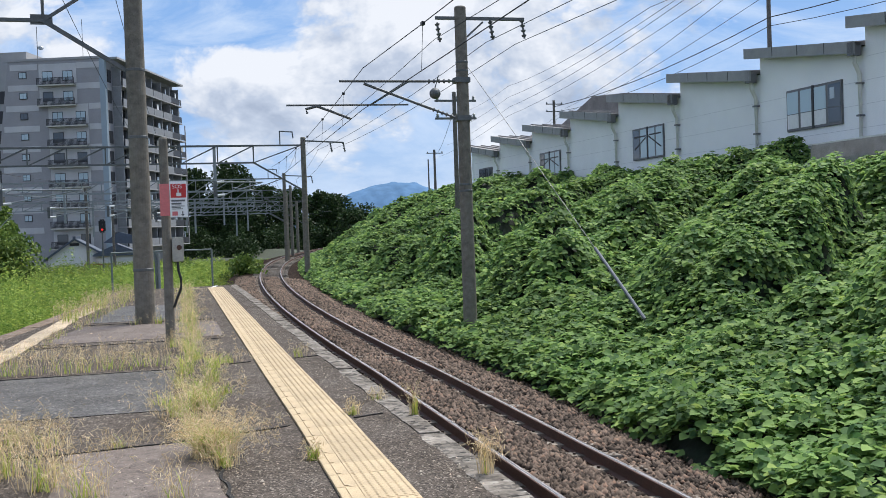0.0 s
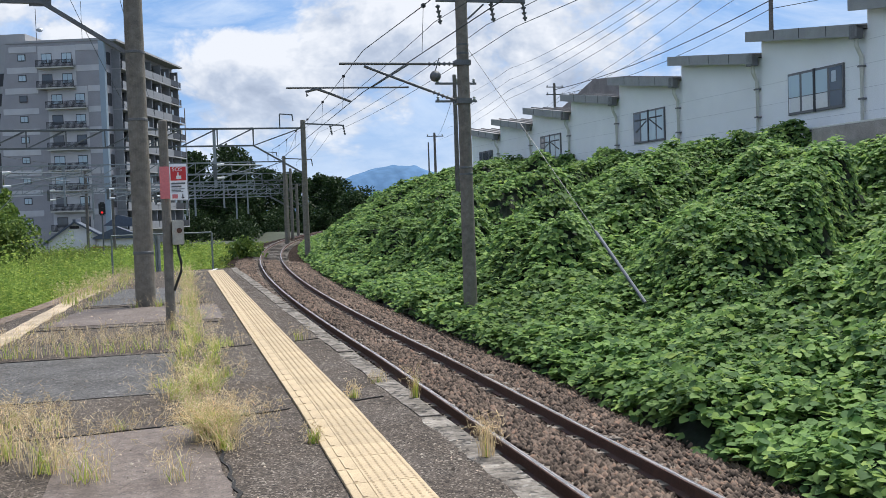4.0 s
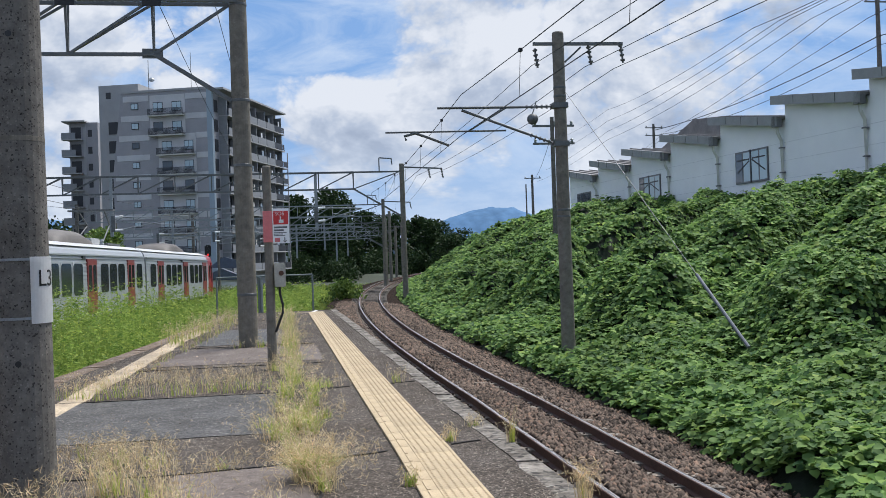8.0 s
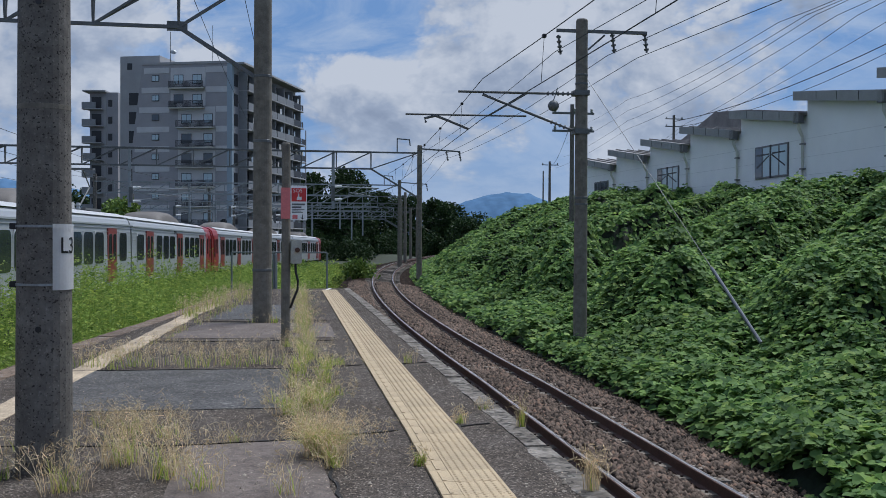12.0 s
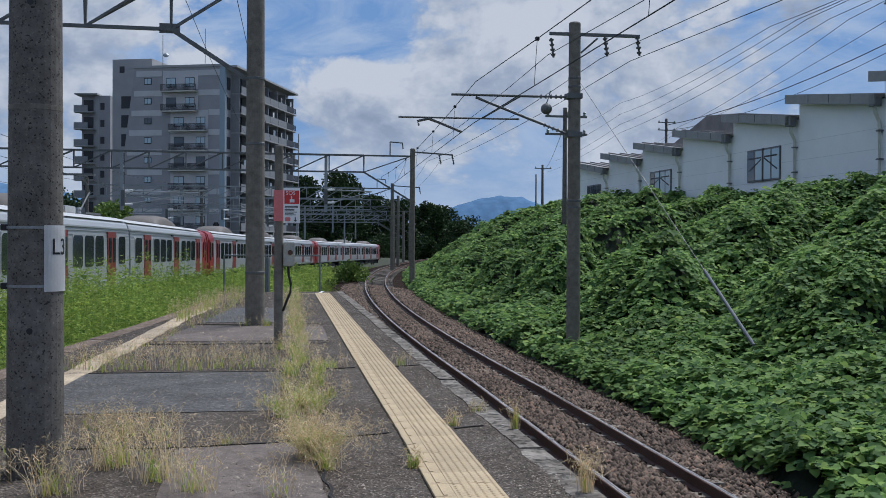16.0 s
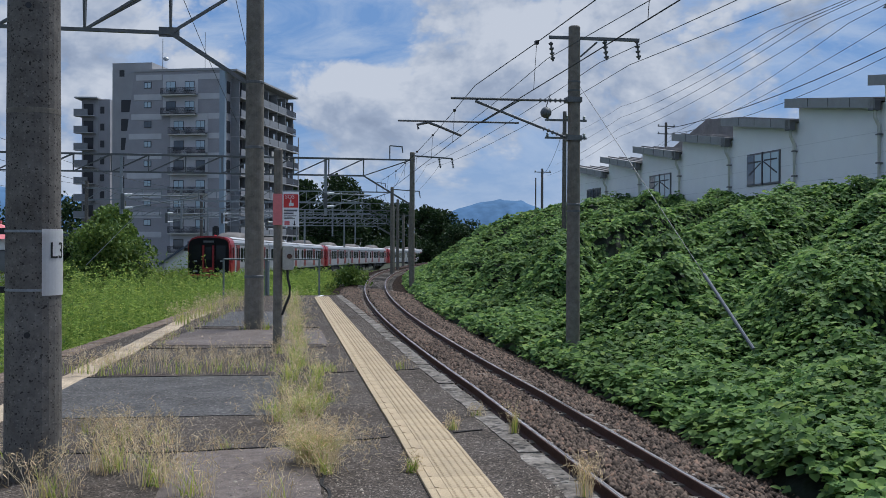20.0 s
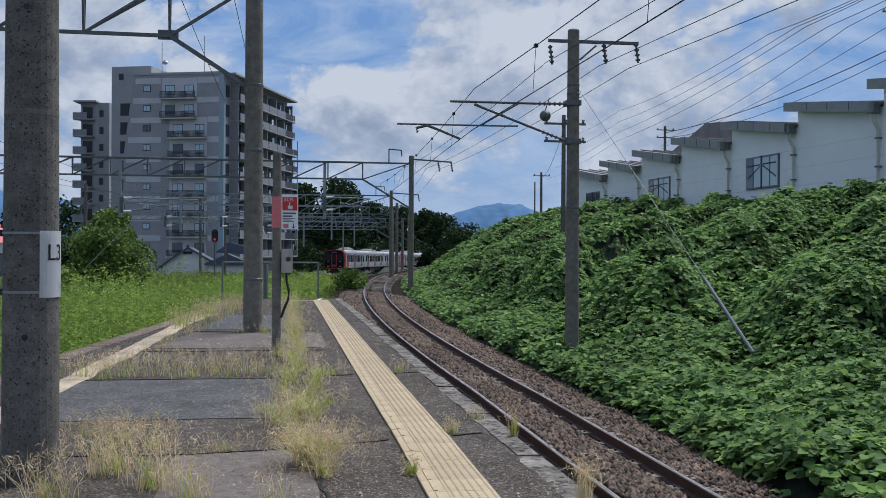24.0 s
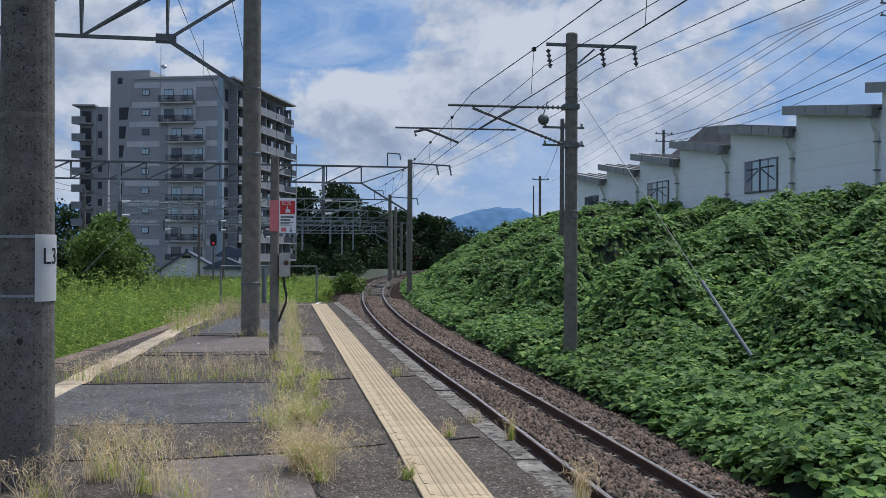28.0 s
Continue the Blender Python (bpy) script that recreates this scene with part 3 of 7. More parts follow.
def vine_grid():
    """Height of the skin of vines over the bank: shrubs smothered into ridges and humps of many sizes."""
    xs, ys = np.arange(VX0, 34.0, VSTEP), np.arange(VY0, 135.0, VSTEP)
    X, Y = np.meshgrid(xs, ys)
    u = X - track_x(Y)
    rng = np.random.default_rng(21)

    def scatter(n, lo, hi, flat):
        out = []
        for _ in range(n):
            cy = 1 + 129 * rng.random() ** 1.35
            r = rng.uniform(lo, hi)
            out.append((float(track_x(cy)) + rng.uniform(2.4, 18.5), cy, r, r * rng.uniform(*flat)))
        return out
    big = domes(X, Y, scatter(330, 0.9, 2.2, (0.30, 0.52)), 1.4, 0.7)
    clump = domes(X, Y, scatter(2600, 0.28, 0.75, (0.30, 0.55)), 1.2, 0.3)
    small = 0.22 * (vnoise(X, Y, 0.9, 5) - 0.5) + 0.16 * (vnoise(X, Y, 0.4, 7) - 0.5)
    # ridges that climb the bank slantwise: a steep leafy face, then a long back
    def ridges(step, at, wild, steep, seed):
        w = (0.72 * Y - 0.68 * X - at + wild * (vnoise(X, Y, 4.5, seed) - 0.5) + 1.0 * (vnoise(X, Y, 1.6, seed + 2) - 0.5)) / step + steep
        fr = w - np.floor(w)
        return np.where(fr < steep, np.sin(np.minimum(fr / steep, 1) * math.pi / 2), 0.5 + 0.5 * np.cos((fr - steep) / (1 - steep) * math.pi))
    low = np.interp(Y, [18, 45], [4.6, 2.6])
    rise = np.clip((u - low) / 1.9, 0, 1)
    rise = rise * rise * (3 - 2 * rise)
    far = np.interp(Y, [26, 55, 90], [1.0, 0.8, 0.5])
    main = ridges(5.7, 5.3, 3.0, 0.13, 31) * (0.6 + 0.8 * vnoise(X, Y, 7.0, 35))
    second = ridges(2.7, 1.1, 2.4, 0.2, 41) * (0.3 + 1.0 * vnoise(X, Y, 4.0, 45))
    hump = (1.2 * main + 0.6 * second + 0.75 * big - 0.66) * rise * far
    apron = 0.30 * big * (1 - rise) * np.clip((u - foot_u(Y) - 0.5) / 0.8, 0, 1)
    # shrubs that stand up along the crest, and a hollow below the concrete blocks
    mound = np.zeros(X.shape)
    for cx, cy, r, h in CREST:
        mound = mound + h * np.exp(-((X - cx) / (1.2 * r)) ** 2 - ((Y - cy) / r) ** 2)
    skin = bank_z(X, Y) + 0.20 + hump + apron + clump * (0.5 + 0.5 * rise) + small + mound + 0.20 * np.clip((u - foot_u(Y) + 0.05) / 0.25, 0, 1)
    hollow = np.clip((X - 15.5) / 2.0, 0, 1) * np.clip((2.2 - np.abs(Y - 28.0 - 1.1 * (X - 20.8))) / 1.2, 0, 1) * np.clip((22.0 - X) / 0.5, 0, 1)
    return skin * (1 - hollow) + np.minimum(skin, 2.25 + 0.12 * (X - 20) + 0.6 * small) * hollow


CREST = [(22.2, 31.8, 1.4, 1.1), (20.6, 33.4, 1.2, 0.55), (20.0, 36.4, 0.7, 0.8), (20.2, 44.0, 2.4, 0.2), (15.7, 20.4, 1.6, -0.5), (19.4, 24.4, 1.8, 0.5)]
VINES = vine_grid()


def vine_z(x, y):
    gx = np.clip((np.asarray(x, dtype=float) - VX0) / VSTEP, 0, VINES.shape[1] - 1.001)
    gy = np.clip((np.asarray(y, dtype=float) - VY0) / VSTEP, 0, VINES.shape[0] - 1.001)
    j, i = gx.astype(int), gy.astype(int)
    fx, fy = gx - j, gy - i
    return (VINES[i, j] * (1 - fx) + VINES[i, j + 1] * fx) * (1 - fy) + (VINES[i + 1, j] * (1 - fx) + VINES[i + 1, j + 1] * fx) * fy


# ---- ground ----
def build_ground():
    xs = np.concatenate([[-4000, -1500, -600, -250, -120], np.arange(-80, 60.1, 2.0), [90, 140, 250, 600, 1500, 4000]])
    ys = np.concatenate([[-600, -150, -60], np.arange(-30, 200.1, 2.0), [230, 280, 400, 700, 1500, 3000, 4800]])
    X, Y = np.meshgrid(xs, ys)
    low = -1.6 - 0.0105 * np.clip(Y - 35, 0, 170)
    u = X - track_x(np.minimum(Y, 140))
    far = np.clip((Y - 105) / 25, 0, 1)
    Z = np.where(u > 1.4, (bank_z(X, Y) - 0.15) * (1 - far) + low * far, np.minimum(low, -1.6))
    Z = np.where((u > -3.2) & (u < 1.4), -1.55 - 0.5 * far, Z)
    ny, nx = X.shape
    i = np.arange(nx * ny).reshape(ny, nx)
    F = np.stack([i[:-1, :-1], i[:-1, 1:], i[1:, 1:], i[1:, :-1]], -1).reshape(-1, 4)
    me = soup("ground", np.stack([X, Y, Z], -1).reshape(-1, 3), F, M_SOIL)
    ob = new("ground", me)
    tagged(ob, "weedy earth ground running to the horizon", "ground", kind="structure")


build_ground()


# ---- platform ----
STRIP = [(-12, 0.70), (3, 0.90), (5.8, 0.98), (7.84, 1.035), (10.9, 1.085), (28.4, 1.395)]


M_LEFTSTONE = speckle_mat("dirty_edge_stone", (0.22, 0.165, 0.125), (0.09, 0.07, 0.055), (0.34, 0.30, 0.26), 24, 0.3, 0.9, 2.0, 0.5, (0.6, 0.56, 0.52))


def build_platform():
    ys = list(np.arange(-12, 29.1, 1.0)) + [29.6]
    outline = [(float(edge_x(y)) - 0.10, y) for y in ys] + [(float(left_edge_x(y)) + 0.28, y) for y in reversed(ys)]
    bm = slab(outline, -1.5, 0.0)
    plat = solo("platform", bm, M_ASPHALT, "cracked asphalt island platform with weeds in its joints", "platform", kind="structure")
    # coping stones along both edges
    rnd = random.Random(4)
    y = -11.0
    while y < 29.4:
        n = 0.9 + rnd.uniform(-0.05, 0.05)
        x0, x1 = float(edge_x(y)), float(edge_x(y + n))
        j = rnd.uniform(-0.012, 0.012)
        part("coping_stone", slab([(x0 - 0.17 + rnd.uniform(-0.02, 0.01), y + 0.008)] + [(x0 - 0.17 + rnd.uniform(-0.014, 0.012), y + n * q) for q in (0.2, 0.4, 0.6, 0.8)] + [(x1 - 0.17 + rnd.uniform(-0.02, 0.01), y + n - 0.008), (x1 + j, y + n - 0.008), (x0 + j, y + 0.008)], -0.22, 0.006 + rnd.uniform(-0.006, 0.006)), M_COPING, plat)
        y += n
    y = 4.0
    while y < 29.0:
        n = 0.9
        x0, x1 = float(left_edge_x(y)), float(left_edge_x(y + n))
        part("coping_stone", slab([(x0, y + 0.012), (x1, y + n - 0.012), (x1 + 0.28, y + n - 0.012), (x0 + 0.28, y + 0.012)], -0.22, rnd.uniform(-0.004, 0.008)), M_LEFTSTONE, plat)
        y += n
    part("retaining_wall", slab([(float(edge_x(-12)) - 0.1, -12), (float(edge_x(29.4)) - 0.1, 29.4), (float(edge_x(29.4)) - 0.28, 29.4), (float(edge_x(-12)) - 0.28, -12)], -1.5, -0.225), M_CONC_L, plat)
    return plat


PLATFORM = build_platform()


def build_tactile():
    rnd = random.Random(8)
    me = None
    y = -3.0
    first = None
    row = thing("tactile_paving", pose(0, 0, 0), "yellow tactile paving strip with studs and an inner bar line", "tactile paving", kind="structure")
    while y < 28.3:
        n = 0.30
        x0 = lerp_at(STRIP, y + 0.15)
        if first is None:
            bm = box(0.125, 0.001, 0, 0.42, n - 0.001, 0.022, bevel=0.002)
            for i in range(6):
                for k in range(6):
                    cx, cy = 0.125 + 0.025 + i * 0.049, 0.028 + k * 0.049
                    lathe([(0.013, 0.022), (0.008, 0.027)], 5, bm, (cx, cy, 0))
            a = mesh_of("stud_tile", bm, M_TACTILE)
            bm = box(0.0, 0.001, 0, 0.1235, n - 0.001, 0.021, bevel=0.002)
            box(0.05, 0.02, 0.021, 0.075, n - 0.02, 0.026, bm)
            b = mesh_of("bar_tile", bm, M_TACTILE)
            first = True
        for nm, me in (("stud_tile", a), ("bar_tile", b)):
            ob = new(nm, me)
            ob.parent = row
            sl = (lerp_at(STRIP, y + 0.3) - lerp_at(STRIP, y)) / 0.3
            ob.matrix_basis = pose(x0, y, 0.0 + rnd.uniform(-0.001, 0.001), 0, 0, -math.degrees(math.atan(sl)))
        y += n


build_tactile()


# ---- near track ----
def rail_profile():
    return [(-0.062, -0.15), (0.062, -0.15), (0.062, -0.138), (0.012, -0.122), (0.010, -0.045), (0.033, -0.036), (0.033, -0.004), (0.026, 0.0), (-0.026, 0.0), (-0.033, -0.004), (-0.033, -0.036), (-0.010, -0.045), (-0.012, -0.122), (-0.062, -0.138)]


def build_rail(name, fx, fz, ys, label):
    t = thing(name, pose(0, 0, 0), label, "rail", "rails", "structure")
    prof = rail_profile()
    bm = bmesh.new()
    rings = []
    for y in ys:
        s = (float(fx(y + 0.1)) - float(fx(y - 0.1))) / 0.2
        c = 1 / math.sqrt(1 + s * s)
        rings.append([bm.verts.new((float(fx(y)) + u * c, y - u * s * c, float(fz(y)) + w)) for u, w in prof])
    n = len(prof)
    for a, b in zip(rings, rings[1:]):
        for i in range(n):
            f = bm.faces.new((a[i], a[(i + 1) % n], b[(i + 1) % n], b[i]))
    bm.faces.new(rings[0]); bm.faces.new(rings[-1][::-1])
    bmesh.ops.recalc_face_normals(bm, faces=bm.faces)
    part("rail_web", bm, M_RUST, t)
    bm = bmesh.new()
    prev = None
    for y in ys:
        x, z = float(fx(y)), float(fz(y))
        q = [bm.verts.new((x - 0.022, y, z + 0.0015)), bm.verts.new((x + 0.022, y, z + 0.0015))]
        if prev:
            bm.faces.new((prev[0], prev[1], q[1], q[0]))
        prev = q
    part("running_band", bm, M_RAILTOP, t, "dull worn running surface")
    return t


TRACK_YS = list(np.arange(-8, 40, 1.0)) + list(np.arange(40, 140, 2.0))
RAILS = [build_rail("rail_outer", lambda y: track_x(y) - 0.565, lambda y: RAIL_L, TRACK_YS, "rusty brown steel rail on the higher side of the curve"),
         build_rail("rail_inner", lambda y: track_x(y) + 0.565, lambda y: RAIL_R, TRACK_YS, "rusty brown steel rail on the lower side of the curve")]
M_CLIP = mat("rusty_clip", (0.055, 0.034, 0.026), 0.85, var=0.3, scale=12, bump=0.2)


def build_fastenings():
    """Dark clip plates on each sleeper, on both sides of each rail foot."""
    bm = box(-0.055, -0.05, -0.03, 0.055, 0.05, 0.012, bevel=0.006)
    tube((0.0, 0.0, 0.01), (0.0, 0.0, 0.045), 0.017, n=6, bm=bm)
    me = mesh_of("fastening", bm, M_CLIP)
    for rail, off, z in ((RAILS[0], -0.565, RAIL_L - 0.135), (RAILS[1], 0.565, RAIL_R - 0.135)):
        for k in range(17, 86):
            y = -6.0 + 0.64 * k
            for s in (-1, 1):
                ob = new("fastening", me)
                ob.parent = rail
                ob.matrix_basis = pose(float(track_x(y)) + off + s * 0.105, y, z)


build_fastenings()


def bed_z(u):
    """Ballast height across the near track, u from its middle."""
    return -1.045 - 0.088 * u - (0.22 if u < 0 else 0.10) * max(0.0, abs(u) - 1.3)


def build_bed():
    bm = bmesh.new()
    us = [-2.3, -1.7, -1.3, -0.8, -0.3, 0.3, 0.8, 1.3, 1.8, 2.4, 3.2]
    prev = None
    for y in TRACK_YS:
        row = [bm.verts.new((float(track_x(y)) + u, y, bed_z(u) + 0.03 * noise.noise(Vector((u * 2, y * 2, 0))))) for u in us]
        if prev:
            for i in range(len(us) - 1):
                bm.faces.new((prev[i], prev[i + 1], row[i + 1], row[i]))
        prev = row
    bed = solo("ballast_bed", bm, M_BALLAST_BED, "bed of brown crushed-stone ballast under the track, darkened as shade between stones", "ballast", kind="structure")
    # sleepers
    rnd = random.Random(3)
    first = None
    y, k = -6.0, 0
    while y < 95:
        if first is None:
            bm = bmesh.new()
            prism([(-0.12, -0.12), (0.12, -0.12), (0.095, 0.02), (-0.095, 0.02)], -1.0, 1.0, bm)
            bmesh.ops.rotate(bm, verts=bm.verts, matrix=Matrix.Rotation(radians(90), 3, "Z"))
            first = mesh_of("sleeper", bm, M_SLEEPER)
        ob = new("sleeper", first)
        ob.parent = bed
        s = (float(track_x(y + 0.5)) - float(track_x(y - 0.5)))
        ob.matrix_basis = pose(float(track_x(y)), y + rnd.uniform(-0.05, 0.05), -0.990 - 0.02 * rnd.random() ** 2, rnd.uniform(-2, 2), 5.06 + rnd.uniform(-0.4, 0.4), rnd.uniform(-1.5, 1.5) -math.degrees(math.atan(s)))
        y += 0.64
    # loose stones
    rng = np.random.default_rng(5)
    n = 76000
    yy = 4.5 + (rng.random(n) ** 1.8) * 50
    uu = rng.uniform(-1.8, 2.9, n)
    uu = np.where(uu > foot_u(yy) + 0.2, uu - 2.4, uu)
    on = (np.abs(((yy + 6.0) % 0.64) - 0.0) < 0.11) | (np.abs(((yy + 6.0) % 0.64) - 0.64) < 0.11)
    keep = ~(on & (np.abs(uu) < 1.0) & (np.abs(uu) > 0.32) & (rng.random(n) < 0.92 * np.clip((0.86 - np.abs(uu)) * 5, 0, 1) * np.clip(3.4 * vnoise(uu * 2, yy, 0.55, 8) - 0.3, 0.15, 1))) & (np.abs(np.abs(uu) - 0.565) > 0.07)
    yy, uu = yy[keep], uu[keep]
    n = len(yy)
    r = rng.uniform(0.026, 0.062, n) * (0.85 + 0.012 * yy)
    base = np.array([[1, 0, 0], [-1, 0, 0], [0, 1, 0], [0, -1, 0], [0, 0, 1], [0, 0, -1]], float)
    tri = np.array([[0, 2, 4], [2, 1, 4], [1, 3, 4], [3, 0, 4], [2, 0, 5], [1, 2, 5], [3, 1, 5], [0, 3, 5]])
    V = base[None] * r[:, None, None] * rng.uniform(0.6, 1.3, (n, 6, 1)) + rng.normal(0, 0.004, (n, 6, 3))
    a = rng.uniform(0, 6.28, n)
    ca, sa = np.cos(a)[:, None], np.sin(a)[:, None]
    V = np.stack([V[..., 0] * ca - V[..., 1] * sa, V[..., 0] * sa + V[..., 1] * ca, V[..., 2] * 0.8], -1)
    cz = -1.045 - 0.088 * uu - np.where(uu < 0, 0.22, 0.10) * np.maximum(0, np.abs(uu) - 1.3) + 0.012 + np.where(np.abs(uu) < 0.36, 0.085, np.where(np.abs(uu) > 0.82, 0.06, 0.0)) * (0.4 + 0.6 * vnoise(uu, yy, 0.5, 3))
    V += np.stack([track_x(yy) + uu, yy, cz], -1)[:, None, :]
    F = (tri[None] + 6 * np.arange(n)[:, None, None]).reshape(-1, 3)
    tagged(new("ballast_stones", soup("ballast_stones", V.reshape(-1, 3), F, M_BALLAST)), "loose brown ballast stones between and beside the rails", "ballast", kind="stuff")


build_bed()


# ---- embankment with vines ----
def build_bank():
    us = np.concatenate([np.arange(1.62, 6, 0.22), np.arange(6, 24, 0.4)])
    ys = np.concatenate([np.arange(3, 30, 0.25), np.arange(30, 60, 0.45), np.arange(60, 130, 1.0)])
    U, Y = np.meshgrid(us, ys)
    X = track_x(Y) + U + foot_u(Y) - 1.6
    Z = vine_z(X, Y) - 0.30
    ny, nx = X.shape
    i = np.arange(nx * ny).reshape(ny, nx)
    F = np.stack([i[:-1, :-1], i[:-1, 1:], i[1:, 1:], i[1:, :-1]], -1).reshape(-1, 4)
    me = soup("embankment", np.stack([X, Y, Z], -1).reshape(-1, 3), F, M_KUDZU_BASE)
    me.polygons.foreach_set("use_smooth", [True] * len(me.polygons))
    tagged(new("embankment", me), "near-black sheet under the embankment vines, painted as the shade between leaves", "embankment", kind="structure")
    rng = np.random.default_rng(11)
    LV = np.array([[0, 0, 0], [0.42, 0.0, 0.07], [0.58, 0.40, 0.08], [0.30, 0.80, -0.02], [0.0, 1.0, -0.16], [-0.30, 0.80, -0.02], [-0.58, 0.40, 0.08], [-0.42, 0.0, 0.07]])
    LF = np.array([[0, 1, 2], [0, 2, 3], [0, 3, 4], [0, 4, 5], [0, 5, 6], [0, 6, 7]])
    allv, allf, off = [], [], 0
    for y0, y1, dens, size in ((4.0, 12, 640, 0.108), (12, 20, 520, 0.114), (20, 32, 340, 0.132), (32, 52, 190, 0.155), (52, 78, 105, 0.19), (78, 125, 48, 0.27)):
        width = 19.0
        n = int((y1 - y0) * width * dens * 2 / 3)
        y = rng.uniform(y0, y1, n)
        u = rng.uniform(1.55, 1.55 + width, n)
        x = track_x(y) + u + foot_u(y) - 1.6
        keep = (x < 23.2) & (x / np.maximum(y, 0.1) < 0.86) & ~((rng.random(n) < 0.4) & (u < 1.75))
        x, y = x[keep], y[keep]
        n = len(x)
        e = 0.15
        gx = (vine_z(x + e, y) - vine_z(x - e, y)) / (2 * e)
        gy = (vine_z(x, y + e) - vine_z(x, y - e)) / (2 * e)
        # steep faces carry more leaves for their plan area
        keep = rng.random(n) < 0.46 * np.minimum(np.sqrt(1 + gx * gx + gy * gy), 1.35)
        x, y, gx, gy = x[keep], y[keep], gx[keep], gy[keep]
        n = len(x)
        z = vine_z(x, y) + rng.normal(-0.02, 0.085, n)
        nrm = np.stack([-gx * 0.40, -gy * 0.40, np.ones(n)], -1)
        nrm /= np.linalg.norm(nrm, axis=1, keepdims=True)
        for k in range(3):
            # three leaflets of one leaf
            m = nrm + rng.normal(0, 0.30, (n, 3))
            m /= np.linalg.norm(m, axis=1, keepdims=True)
            if k == 0:
                head = rng.uniform(0, 2 * math.pi, n)
            ang = head + (0, 2.0, -2.0)[k] + rng.normal(0, 0.2, n)
            d = np.stack([np.cos(ang), np.sin(ang), np.zeros(n)], -1)
            d -= m * np.sum(d * m, 1, keepdims=True)
            d /= np.linalg.norm(d, axis=1, keepdims=True)
            s = np.cross(d, m)
            sz = size * rng.uniform(0.65, 1.2, n)
            P = (LV[None, :, 0:1] * s[:, None] * 0.92 + LV[None, :, 1:2] * d[:, None] + LV[None, :, 2:3] * m[:, None]) * sz[:, None, None]
            P += np.stack([x, y, z], -1)[:, None] + d[:, None] * 0.02
            allv.append(P.reshape(-1, 3))
            allf.append((LF[None] + 8 * np.arange(n)[:, None, None]).reshape(-1, 3) + off)
            off += 8 * n
    me = soup("kudzu_vines", np.concatenate(allv), np.concatenate(allf), M_KUDZU)
    tagged(new("kudzu_vines", me), "dense green kudzu leaves smothering the embankment", "vines", kind="stuff")


build_bank()


# ---- poles, beams and wires ----
def concrete_pole(name, x, y, z0, z1, r0, r1, label, bands=(), group="catenary poles", material=None):
    t = thing(name, pose(x, y, z0), label, "pole", group)
    h = z1 - z0
    part("shaft", lathe([(r0, 0), (r1, h - 0.03), (r1 * 0.85, h)], 24), material or M_CONC_S, t)
    for zb in bands:
        r = r0 + (r1 - r0) * (zb - z0) / h
        part("steel_band", lathe([(r + 0.002, zb - z0 - 0.025), (r + 0.008, zb - z0 - 0.02), (r + 0.008, zb - z0 + 0.02), (r + 0.002, zb - z0 + 0.025)], 24), M_STEEL, t)
    return t


def text_mesh(words, size, depth=0.001):
    """Raised lettering in the x-y plane, as a bmesh."""
    cu = bpy.data.curves.new("lettering", "FONT")
    cu.body, cu.size, cu.extrude, cu.resolution_u = words, size, depth, 3
    ob = bpy.data.objects.new("lettering", cu)
    me = bpy.data.meshes.new_from_object(ob)
    bm = bmesh.new()
    bm.from_mesh(me)
    bpy.data.objects.remove(ob)
    bpy.data.curves.remove(cu)
    bpy.data.meshes.remove(me)
    return bm


def build_lpole():
    x, y = -1.44, 6.80
    t = concrete_pole("catenary_pole", x, y, 0.0, 9.0, 0.176, 0.124, "thick speckled grey concrete catenary pole with a white number plate", material=M_CONC)
    # plate wrapped on the track side of the shaft
    bm = bmesh.new()
    r = 0.1775
    prev = None
    for k in range(13):
        a = radians(-62 + k * 8.0)
        q = [bm.verts.new((r * math.cos(a), r * math.sin(a), 1.165)), bm.verts.new((r * math.cos(a), r * math.sin(a), 1.585))]
        if prev:
            bm.faces.new((prev[0], q[0], q[1], prev[1]))
        prev = q
    bmesh.ops.solidify(bm, geom=bm.faces[:], thickness=0.003)
    plate = part("number_plate", bm, M_PLATE, t, "curved white number plate with black characters")
    txt = text_mesh("L3", 0.147)
    for v in txt.verts:
        a = radians(-47) + 0.95 * v.co.x / r
        v.co = Vector(((r + 0.002 + v.co.z) * math.cos(a), (r + 0.002 + v.co.z) * math.sin(a), 1.40 + v.co.y))
    part("lettering", txt, M_BLACK, plate)
    for z in (1.20, 1.57):
        part("strap", lathe([(0.166, z - 0.008), (0.1742, z - 0.008), (0.1742, z + 0.008), (0.166, z + 0.008)], 24), M_STEEL_L, t, "steel fixing strap")
    for z in (2.33, 3.9):
        part("casting_seam", lathe([(0.17 - 0.0058 * z, z - 0.02), (0.1775 - 0.0058 * z, z - 0.015), (0.1775 - 0.0058 * z, z + 0.015), (0.17 - 0.0058 * z, z + 0.02)], 24), M_CONC_S, t, "pale casting seam")
    for z in (1.20, 1.57):
        part("strap_buckle", box(-0.20, -0.06, z - 0.02, -0.15, -0.02, z + 0.02, bevel=0.004), M_DARK, t)
    for z in (0.92, 2.98):
        part("bolt_hole", tube((0.0, -0.14, z), (0.0, -0.1775 + 0.0058 * z, z), 0.02, n=12), M_BLACK, t)
    return t


build_lpole()


